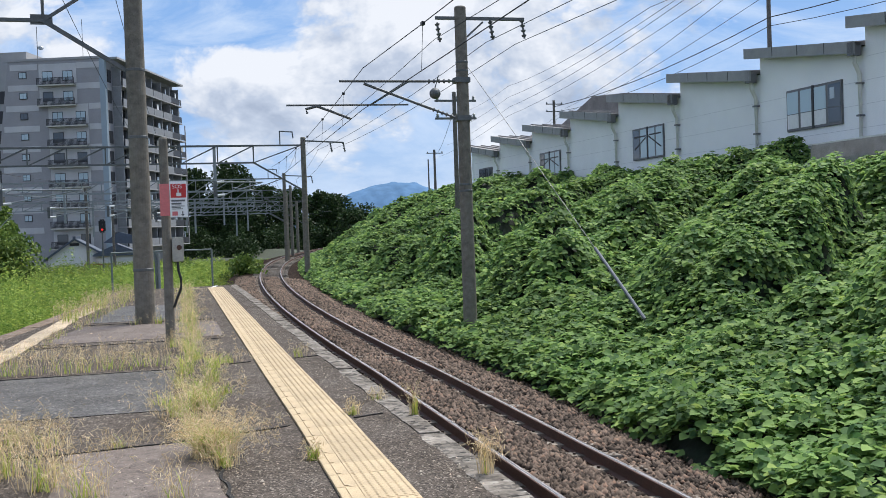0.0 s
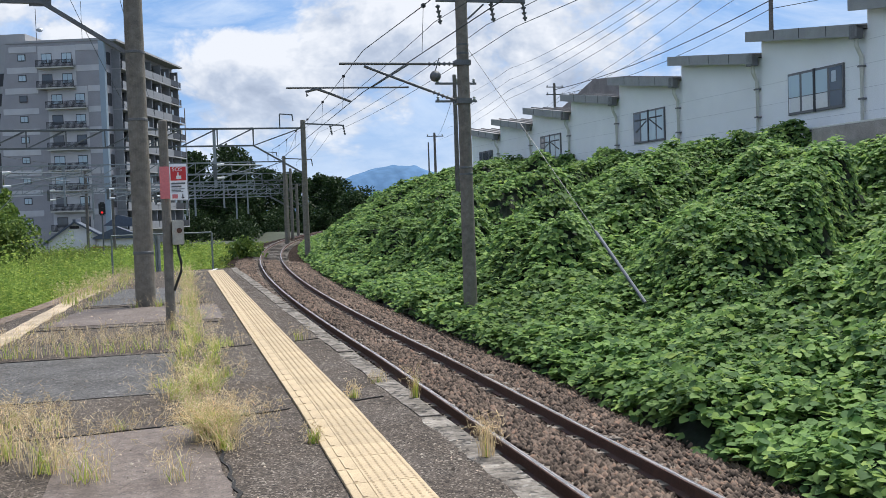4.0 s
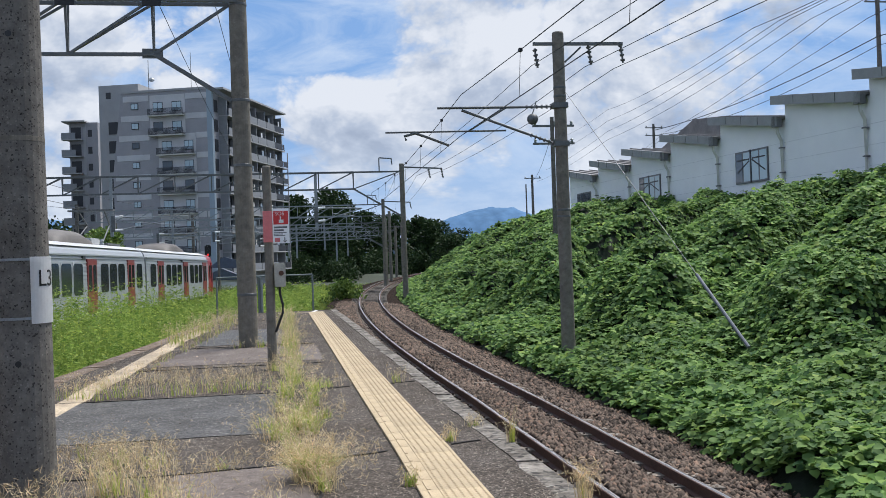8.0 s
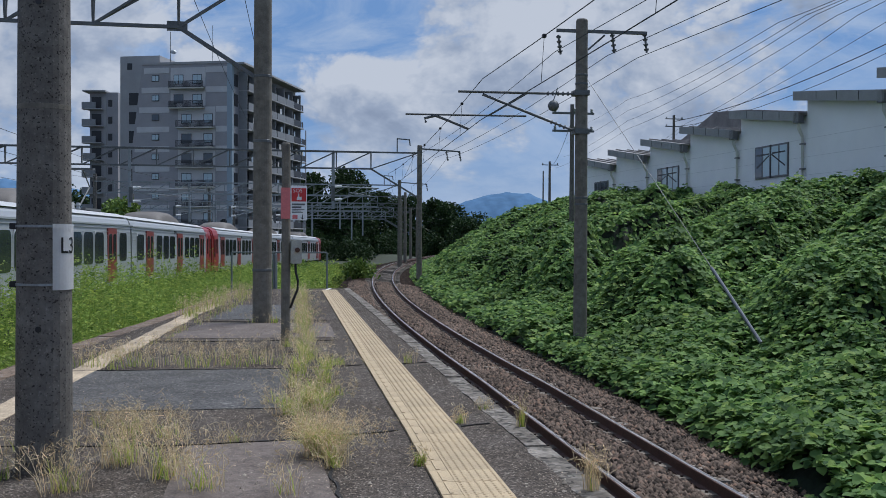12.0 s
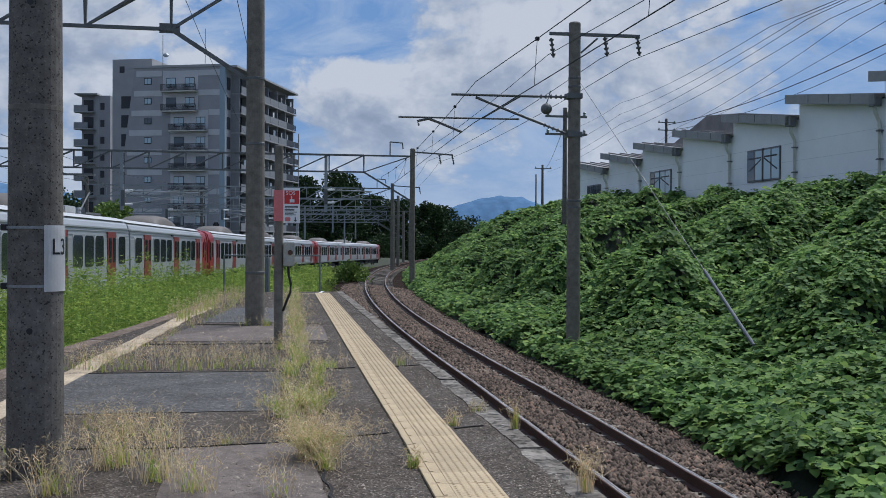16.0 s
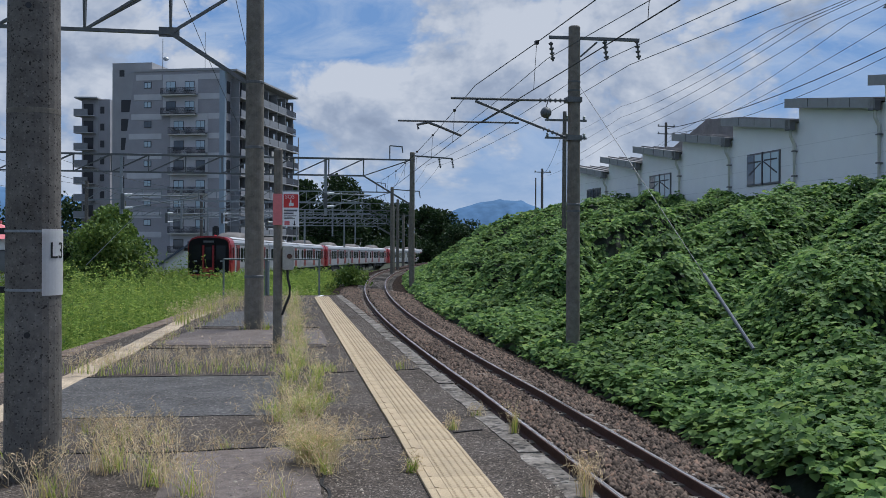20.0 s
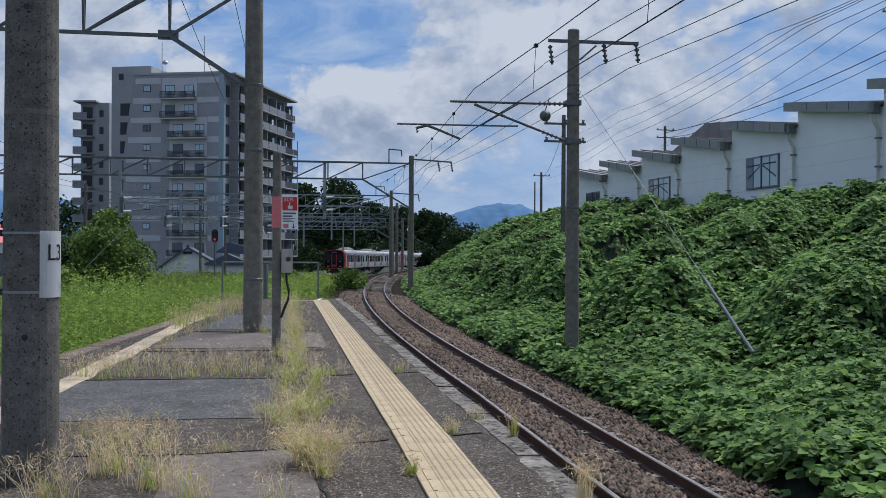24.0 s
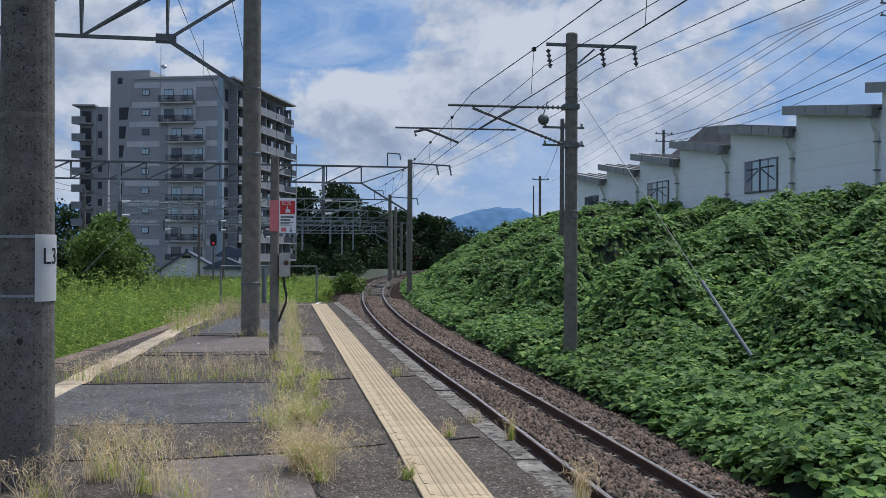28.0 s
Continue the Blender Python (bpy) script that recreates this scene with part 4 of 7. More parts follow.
def truss(t, p0, p1, depth, step, w=0.06, material=None, gap=0.30):
    """A lattice beam: two upper chords, one lower chord, uprights and diagonals."""
    material = material or M_STEEL
    p0, p1 = Vector(p0), Vector(p1)
    d = (p1 - p0).normalized()
    side = Vector((-d.y, d.x, 0)) * gap / 2
    up = Vector((0, 0, depth))
    n = max(2, round((p1 - p0).length / step))
    part("upper_chord", beam(p0 + up + side, p1 + up + side, w), material, t, world=True)
    part("upper_chord", beam(p0 + up - side, p1 + up - side, w), material, t, world=True)
    part("lower_chord", beam(p0, p1, w), material, t, world=True)
    for i in range(n + 1):
        a = p0.lerp(p1, i / n)
        bm = beam(a, a + up + side, w * 0.7)
        beam(a, a + up - side, w * 0.7, bm=bm)
        part("upright", bm, material, t, world=True)
        if gap > 0.25:
            part("gusset", box(a.x - 0.16, a.y - gap / 2 - 0.04, a.z + depth - 0.12, a.x + 0.16, a.y - gap / 2 - 0.032, a.z + depth), M_DARK, t, world=True)
        if i < n:
            b = p0.lerp(p1, (i + 1) / n)
            bm = beam(a, b + up + side, w * 0.7)
            beam(a, b + up - side, w * 0.7, bm=bm)
            part("diagonal", bm, material, t, world=True)


def build_centre_pole():
    x, y = -0.16, 18.1
    t = concrete_pole("catenary_pole", x, y, 0.0, 9.0, 0.17, 0.145, "tall grey concrete catenary pole standing on the platform", bands=(0.92, 3.2, 4.35, 6.05))
    tr = thing("lattice_beam", pose(x, y, 5.2), "grey steel lattice beam carried by concrete poles over the tracks", "lattice beam", "lattice beams")
    truss(tr, (x - 17.2, y, 5.17), (x - 1.45, y, 5.17), 0.92, 1.43)
    part("upper_chord", beam((x - 1.45, y + 0.15, 6.09), (x, y + 0.15, 6.09), 0.06), M_STEEL, tr, world=True)
    part("upper_chord", beam((x - 1.45, y - 0.15, 6.09), (x, y - 0.15, 6.09), 0.06), M_STEEL, tr, world=True)
    part("brace", beam((x - 1.45, y, 5.17), (x - 0.14, y, 4.34), 0.07), M_STEEL, tr, world=True)
    part("diagonal", beam((x - 1.45, y, 5.17), (x - 0.14, y, 6.05), 0.05), M_STEEL, tr, world=True)
    part("gusset_plate", box(x - 1.65, y - 0.01, 5.10, x - 1.3, y + 0.01, 5.27), M_STEEL, tr, world=True)
    concrete_pole("catenary_pole", x - 17.4, y, -1.4, 9.0, 0.17, 0.145, "grey concrete catenary pole carrying a lattice beam")


build_centre_pole()


def insulator(p0, p1, r, parent, n=6):
    """A ribbed insulator from p0 to p1."""
    p0, p1 = Vector(p0), Vector(p1)
    bm = tube(p0, p1, r * 0.45, n=8)
    for i in range(n):
        a, b = p0.lerp(p1, (i + 0.25) / n), p0.lerp(p1, (i + 0.6) / n)
        tube(a, b, r, r * 0.8, n=10, bm=bm)
    part("insulator", bm, M_STEEL, parent, "ribbed grey insulator", world=True)


M_SLEEVE = mat("grey_plastic_sleeve", (0.12, 0.13, 0.15), 0.5, var=0.15, bump=0)


def build_right_pole():
    x, y = 7.1, 22.5
    t = concrete_pole("catenary_pole", x, y, -1.6, 6.6, 0.165, 0.135, "grey concrete catenary pole at the foot of the embankment", bands=(2.3, 2.45, 5.1, 5.3))
    ux, uy = -0.98, 0.20
    P = lambda s, z: (x + ux * s, y + uy * s, z)
    br = thing("cantilever_bracket", pose(x, y, 4.0), "hinged steel cantilever holding the contact wire over the track", "cantilever")
    part("top_tube", tube(P(0.85, 4.88), P(2.87, 4.93), 0.03), M_STEEL, br, world=True)
    insulator(P(0.15, 4.87), P(0.85, 4.88), 0.055, br)
    part("brace_tube", tube(P(0.75, 4.24), P(2.3, 4.86), 0.032), M_STEEL, br, world=True)
    insulator(P(0.15, 4.0), P(0.75, 4.24), 0.055, br)
    part("steady_tube", tube(P(4.1, 4.40), P(1.28, 4.35), 0.022), M_STEEL, br, world=True)
    part("diagonal_tube", tube(P(2.15, 4.37), P(1.25, 4.89), 0.022), M_STEEL, br, world=True)
    part("registration_arm", sweep([P(3.62, 4.2), P(3.66, 4.3), P(3.4, 4.36), P(3.1, 4.25), P(2.62, 4.05)], 0.032), M_STEEL, br, world=True)
    part("hinge_clamp", box(x - 0.2, y - 0.16, 3.93, x + 0.15, y + 0.16, 4.05), M_STEEL, br, world=True)
    part("hinge_clamp", box(x - 0.2, y - 0.16, 4.82, x + 0.15, y + 0.16, 4.94), M_STEEL, br, world=True)
    ball = thing("tension_ball", pose(x - 0.66, y + 0.05, 4.58), "round grey weatherproof ball hung beside the pole", "ball")
    bm = bmesh.new()
    bmesh.ops.create_uvsphere(bm, u_segments=20, v_segments=12, radius=0.13)
    part("shell", bm, M_STEEL, ball, smooth=True)
    part("hanger", tube((0, 0, 0.12), (0.1, 0, 0.42), 0.012), M_STEEL, ball)
    arm = thing("crossarm", pose(x, y, 6.3), "steel crossarm with three ribbed feeder insulators", "crossarm")
    part("arm_bar", beam((x - 0.56, y + 0.18, 6.36), (x + 1.42, y - 0.45, 6.24), 0.07), M_STEEL, arm, world=True)
    part("strut", beam((x + 0.15, y, 5.9), (x + 0.55, y, 6.25), 0.04), M_STEEL, arm, world=True)
    for sx in (-0.52, 0.66, 1.36):
        insulator((x + sx, y - sx * 0.32, 6.25), (x + sx + 0.06, y - sx * 0.32, 5.8), 0.06, arm, 4)
    g = thing("guy_wire", pose(7.6, 14.6, -0.1), "steel guy wire with a grey protective sleeve anchored in the bank", "guy wire")
    a, b = Vector((x + 0.1, y - 0.1, 5.2)), Vector((7.50, 14.5, -0.10))
    part("cable", tube(a, b, 0.007, n=6), M_STEEL, g, world=True)
    part("sleeve", tube(a.lerp(b, 0.79), b, 0.028, n=8), M_SLEEVE, g, "grey plastic guard sleeve", world=True)


build_right_pole()


def build_far_gantries():
    # portal at the next pole, then others further along the curve
    specs = [(57.0, 8.35, -20, 6.35, 5.4), (84.0, 10.6, -14, 5.9, 5.0), (100.0, 13.2, -6, 5.6, 4.6), (118.0, 17.0, -2, 5.0, 4.0), (91.0, 11.6, -12, 4.6, 3.9), (109.0, 15.0, -4, 4.3, 3.5)]
    for y, xr, xl, zt, zb in specs:
        concrete_pole("catenary_pole", xr, y, -1.8, zt + 0.45, 0.165, 0.14, "grey concrete catenary pole beside the curving track")
        t = thing("lattice_gantry", pose(xr, y, zb), "long steel lattice gantry spanning the tracks between poles", "lattice gantry", "lattice beams")
        truss(t, (xl, y, zb), (xr - 2.8, y, zb), zt - zb, 1.9 if y < 80 else 1.5, w=0.09, gap=0.2, material=M_STEEL if y < 60 else M_STEEL_L)
        part("upper_chord", beam((xr - 2.8, y, zt), (xr, y, zt), 0.09), M_STEEL, t, world=True)
        part("brace", beam((xr - 2.8, y, zb), (xr - 0.1, y, zb - 1.6), 0.09), M_STEEL, t, world=True)
        part("diagonal", beam((xr - 2.8, y, zb), (xr - 0.1, y, zt), 0.06), M_STEEL, t, world=True)
        for xx in ((-7.68, 3.41) if y < 60 else (xl + 0.3 * (xr - xl), xl + 0.66 * (xr - xl))):
            part("drop_post", beam((xx, y, zt), (xx, y, zb - 2.3), 0.16), M_STEEL_L, t, world=True)
        if y < 90:
            # feeder arm beyond the pole and a loop bracket on the beam
            part("feeder_arm", beam((xr, y, zt + 0.25), (xr + 2.3, y - 0.3, zt + 0.1), 0.08), M_STEEL, t, world=True)
            for q in (1.5, 2.25):
                insulator((xr + q, y - 0.3, zt + 0.1), (xr + q + 0.1, y - 0.3, zt - 0.45), 0.07, t, 4)
            bm = beam((xr - 1.3, y, zt), (xr - 1.3, y, zt + 0.8), 0.06)
            beam((xr - 1.3, y, zt + 0.8), (xr - 0.6, y, zt + 0.75), 0.06, bm=bm)
            beam((xr - 0.6, y, zt + 0.78), (xr - 0.55, y, zt + 0.4), 0.06, bm=bm)
            part("loop_bracket", bm, M_STEEL, t, world=True)
        part("support_post", tube((xl, y, -2.5), (xl, y, zt + 0.6), 0.14), M_CONC, t, world=True)


build_far_gantries()


# ---- sign post ----
def build_sos():
    x, y = 0.2, 14.1
    t = thing("emergency_sign_post", pose(x, y, 0), "slim concrete post with a red and white emergency button sign", "sign post")
    part("post", lathe([(0.066, 0), (0.058, 2.80), (0.045, 2.82)], 16), M_CONC_S, t)
    part("side_plate", box(-0.07, -0.09, 1.76, 0.055, -0.084, 2.19, bevel=0.002), M_PINK, t, "faded pink back plate")
    s = part("sign_plate", box(0.060, -0.10, 1.74, 0.285, -0.09, 2.22, bevel=0.002), M_PLATE, t, "white sign plate with red heading")
    part("red_panel", box(0.072, -0.104, 2.00, 0.273, -0.1005, 2.185), M_RED, s)
    bm = text_mesh("SOS", 0.075)
    bmesh.ops.transform(bm, matrix=pose(0.092, -0.1045, 2.125, 90, 0, 0), verts=bm.verts)
    part("lettering", bm, M_WHITE, s)
    bm = box(0.145, -0.106, 2.02, 0.21, -0.1045, 2.065)
    box(0.162, -0.106, 2.065, 0.178, -0.1045, 2.11, bm)
    part("pointing_symbol", bm, M_WHITE, s)
    for z, w in ((1.985, 0.18), (1.945, 0.13), (1.912, 0.17), (1.893, 0.12), (1.874, 0.15)):
        part("print_line", box(0.078, -0.104, z - 0.025 - (0.012 if z > 1.93 else 0.005), 0.078 + w, -0.1005, z - 0.025 + (0.012 if z > 1.93 else 0.005)), M_FRAME, s)
    part("red_symbol", box(0.085, -0.104, 1.76, 0.155, -0.1005, 1.815), M_PINK, s)
    bm = box(0.215, -0.104, 1.77, 0.227, -0.1005, 1.82)
    prism([(0.195, 1.78), (0.221, 1.752), (0.247, 1.78), (0.221, 1.77)], -0.104, -0.1005, bm)
    part("arrow", bm, M_BLACK, s)
    for z in (1.83, 2.16):
        part("clamp", lathe([(0.055, z - 0.01), (0.068, z - 0.01), (0.068, z + 0.01), (0.055, z + 0.01)], 16), M_STEEL_L, t)
    bx = part("button_box", box(0.062, -0.1, 1.14, 0.215, 0.06, 1.47, bevel=0.012), M_BOX, t, "cream emergency button box with rust marks")
    part("button", tube((0.155, -0.1, 1.33), (0.155, -0.125, 1.33), 0.035), M_RUST, bx, "brown faded button")
    part("cable", sweep([(0.13, -0.03, 1.14), (0.135, -0.03, 1.02), (0.165, -0.04, 0.90), (0.16, -0.05, 0.78), (0.11, -0.05, 0.66), (0.06, -0.04, 0.52)], 0.018), M_BLACK, t, "black cable")


build_sos()


# ---- factory with sawtooth roof ----
def build_factory():
    X = 24.0
    base = 3.4
    ys = [24.0 * v for v in (2.928, 2.679, 2.436, 2.194, 1.946, 1.691, 1.437, 1.187, 0.93)]
    fac = thing("factory", pose(0, 0, 0, 0, 0, 1.0), "white panelled factory with a stepped sawtooth roof", "factory")
    tops = [7.25, 7.4, 7.55, 7.7, 7.85, 7.95, 8.0, 8.05]
    for i in range(8):
        far, near = ys[i], ys[i + 1]
        hi, lo = tops[i], tops[i] - 0.85
        part("bay_wall", bay_prism(X, far, near, base - 1.5, hi, lo), M_WALLW, fac)
        # roof slab with a deep trim towards the track
        bm = bmesh.new()
        q = [(X - 0.45, far + 0.35, hi), (X + 16, far + 0.35, hi), (X + 16, near + 0.02, lo), (X - 0.45, near + 0.02, lo)]
        a = [bm.verts.new(p) for p in q]
        b = [bm.verts.new((p[0], p[1], p[2] + 0.10)) for p in q]
        for k in range(4):
            bm.faces.new((a[k], a[(k + 1) % 4], b[(k + 1) % 4], b[k]))
        bm.faces.new(a[::-1]); bm.faces.new(b)
        bmesh.ops.recalc_face_normals(bm, faces=bm.faces)
        roof = part("roof_sheet", bm, M_ROOF, fac)
        bm = bmesh.new()
        q = [(X - 0.5, far + 0.36, hi + 0.12), (X - 0.5, near + 0.01, lo + 0.12), (X - 0.5, near + 0.01, lo - 0.30), (X - 0.5, far + 0.36, hi - 0.28)]
        a = [bm.verts.new(p) for p in q]
        b = [bm.verts.new((p[0] + 0.08, p[1], p[2])) for p in q]
        for k in range(4):
            bm.faces.new((a[k], a[(k + 1) % 4], b[(k + 1) % 4], b[k]))
        bm.faces.new(a[::-1]); bm.faces.new(b)
        bmesh.ops.recalc_face_normals(bm, faces=bm.faces)
        part("fascia", bm, M_FASCIA, fac)
        part("rain_head", box(X - 0.5, near + 0.02, lo - 0.35, X - 0.15, near + 0.32, lo + 0.1), M_FRAME, fac)
        part("downpipe", sweep([(X - 0.3, near + 0.18, lo - 0.3), (X - 0.3, near + 0.18, lo - 0.6), (X - 0.12, near + 0.18, lo - 0.95), (X - 0.12, near + 0.18, base)], 0.075), M_PIPE, fac, "cream rain pipe")
        for z in (lo - 1.3, lo - 2.4):
            part("pipe_bracket", box(X - 0.21, near + 0.08, z, X + 0.01, near + 0.28, z + 0.06), M_FRAME, fac)
        # seams of the trim and raised ribs of the roof sheet
        for q in (0.25, 0.5, 0.75):
            ys2 = far + (near - far) * q
            zz = hi + (lo - hi) * q
            part("trim_seam", box(X - 0.51, ys2 - 0.015, zz - 0.26, X - 0.5, ys2 + 0.015, zz + 0.10), M_FRAME_D, fac)
        for q in range(7):
            xx = X + 0.1 + 0.8 * q
            part("roof_rib", beam((xx, far + 0.34, hi + 0.13), (xx, near + 0.04, lo + 0.13), 0.06, 0.07), M_ROOF, fac)
    for y0, y1, z0, z1, kind in ((65.8, 68.55, 4.22, 5.5, "dark"), (54.12, 57.18, 4.28, 5.72, "braced"), (42.1, 45.15, 4.4, 5.95, "braced"), (29.65, 32.78, 4.6, 6.16, "office")):
        win = part("window", box(X - 0.07, y0, z0, X + 0.02, y1, z1, bevel=0.01), M_FRAME, fac, "grey aluminium window")
        ym = (y0 + y1) / 2
        part("mullion", box(X - 0.10, ym - 0.06, z0 - 0.01, X - 0.06, ym + 0.06, z1 + 0.01), M_FRAME_D, win)
        for k in range(4):
            a = y0 + (y1 - y0) * (k + 0.09) / 4
            b = y0 + (y1 - y0) * (k + 0.92) / 4
            zm = z0 + (z1 - z0) * 0.42
            if kind == "office":
                part("pane", box(X - 0.078, a, zm, X - 0.068, b, z1 - 0.09), M_GLASS if k == 0 else M_GLASS_L, win)
                part("pane", box(X - 0.078, a, z0 + 0.1, X - 0.068, b, zm - 0.03), M_WHITE if k else M_GLASS, win, "frosted white lower pane")
            else:
                part("pane", box(X - 0.078, a, z0 + 0.09, X - 0.068, b, z1 - 0.09), M_GLASS if kind == "dark" or k == 3 else M_GLASS_L, win)
        if kind == "braced":
            for p, q in (((y0 + 0.2, z0 + 0.5), (ym - 0.1, z1 - 0.45)), ((y0 + 0.2, z1 - 0.4), (ym - 0.15, z1 - 0.4)), ((ym + 0.15, z1 - 0.5), (y1 - 0.25, z0 + 0.55)), ((ym + 0.15, z1 - 0.42), (y1 - 0.2, z1 - 0.42))):
                part("inner_brace", beam((X - 0.081, p[0], p[1]), (X - 0.081, q[0], q[1]), 0.01, 0.07), M_FRAME_D, win)
        if kind == "office":
            part("window_poster", box(X - 0.083, y0 + 0.12 * (y1 - y0), z0 + 0.95, X - 0.079, y0 + 0.2 * (y1 - y0), z0 + 1.35), M_APT_W, win, "small blue poster")
    part("base_pipe", sweep([(X - 0.16, 23.0, base + 0.62), (X - 0.16, 34.3, base + 0.55), (X - 0.16, 46.0, base + 0.40)], 0.06), M_PIPE, fac, "pale pipe along the foot of the wall")
    # panel joints, plinth and the retaining blocks below
    for i in range(8):
        far, near = ys[i], ys[i + 1]
        for z in (4.35, 5.15, 5.95, 6.75):
            lo = tops[i] - 0.85
            if z < lo - 0.4:
                part("panel_joint", box(X - 0.006, near + 0.03, z, X + 0.004, far - 0.03, z + 0.012), M_WALLJ, fac)
        part("plinth", box(X - 0.05, near, base - 1.0, X + 0.02, far, base + 0.12), M_CONC_L, fac)
    bm = bmesh.new()
    q = [(68.0, 7.2), (59.0, 9.5), (54.5, 9.1), (54.5, 7.2)]
    a = [bm.verts.new((28.5, y, z)) for y, z in q]
    b = [bm.verts.new((40.0, y, z)) for y, z in q]
    for k in range(4):
        bm.faces.new((a[k], a[(k + 1) % 4], b[(k + 1) % 4], b[k]))
    bm.faces.new(a[::-1]); bm.faces.new(b)
    bmesh.ops.recalc_face_normals(bm, faces=bm.faces)
    part("rear_roof", bm, M_ROOF, fac, "brown weathered roof further back")
    w = thing("retaining_wall", pose(0, 0, 0, 0, 0, 1.0), "low concrete retaining wall below the factory", "retaining wall")
    part("upper_block", box(21.6, 12, 1.5, 23.4, 28.4, 3.75, bevel=0.04), M_CONC_L, w)
    bm = bmesh.new()
    q = [(12, 1.0), (12, 3.15), (26.9, 3.15), (29.6, 2.2), (29.6, 1.0)]
    a = [bm.verts.new((20.4, y, z)) for y, z in q]
    b = [bm.verts.new((21.58, y, z)) for y, z in q]
    for k in range(5):
        bm.faces.new((a[k], a[(k + 1) % 5], b[(k + 1) % 5], b[k]))
    bm.faces.new(a[::-1]); bm.faces.new(b)
    bmesh.ops.recalc_face_normals(bm, faces=bm.faces)
    part("lower_block", bm, M_CONC_L, w, "sloping concrete end block")


def bay_prism(X, far, near, z0, hi, lo):
    bm = bmesh.new()
    q = [(far, z0), (near, z0), (near, lo - 0.05), (far, hi - 0.05)]
    a = [bm.verts.new((X, y, z)) for y, z in q]
    b = [bm.verts.new((X + 16, y, z)) for y, z in q]
    for k in range(4):
        bm.faces.new((a[k], a[(k + 1) % 4], b[(k + 1) % 4], b[k]))
    bm.faces.new(a[::-1]); bm.faces.new(b)
    bmesh.ops.recalc_face_normals(bm, faces=bm.faces)
    return bm


build_factory()


# ---- apartment tower ----
def frame_at(p, q, z=0.0):
    """A pose at p with x along p to q."""
    return pose(p[0], p[1], z, 0, 0, math.degrees(math.atan2(q[1] - p[1], q[0] - p[0])))


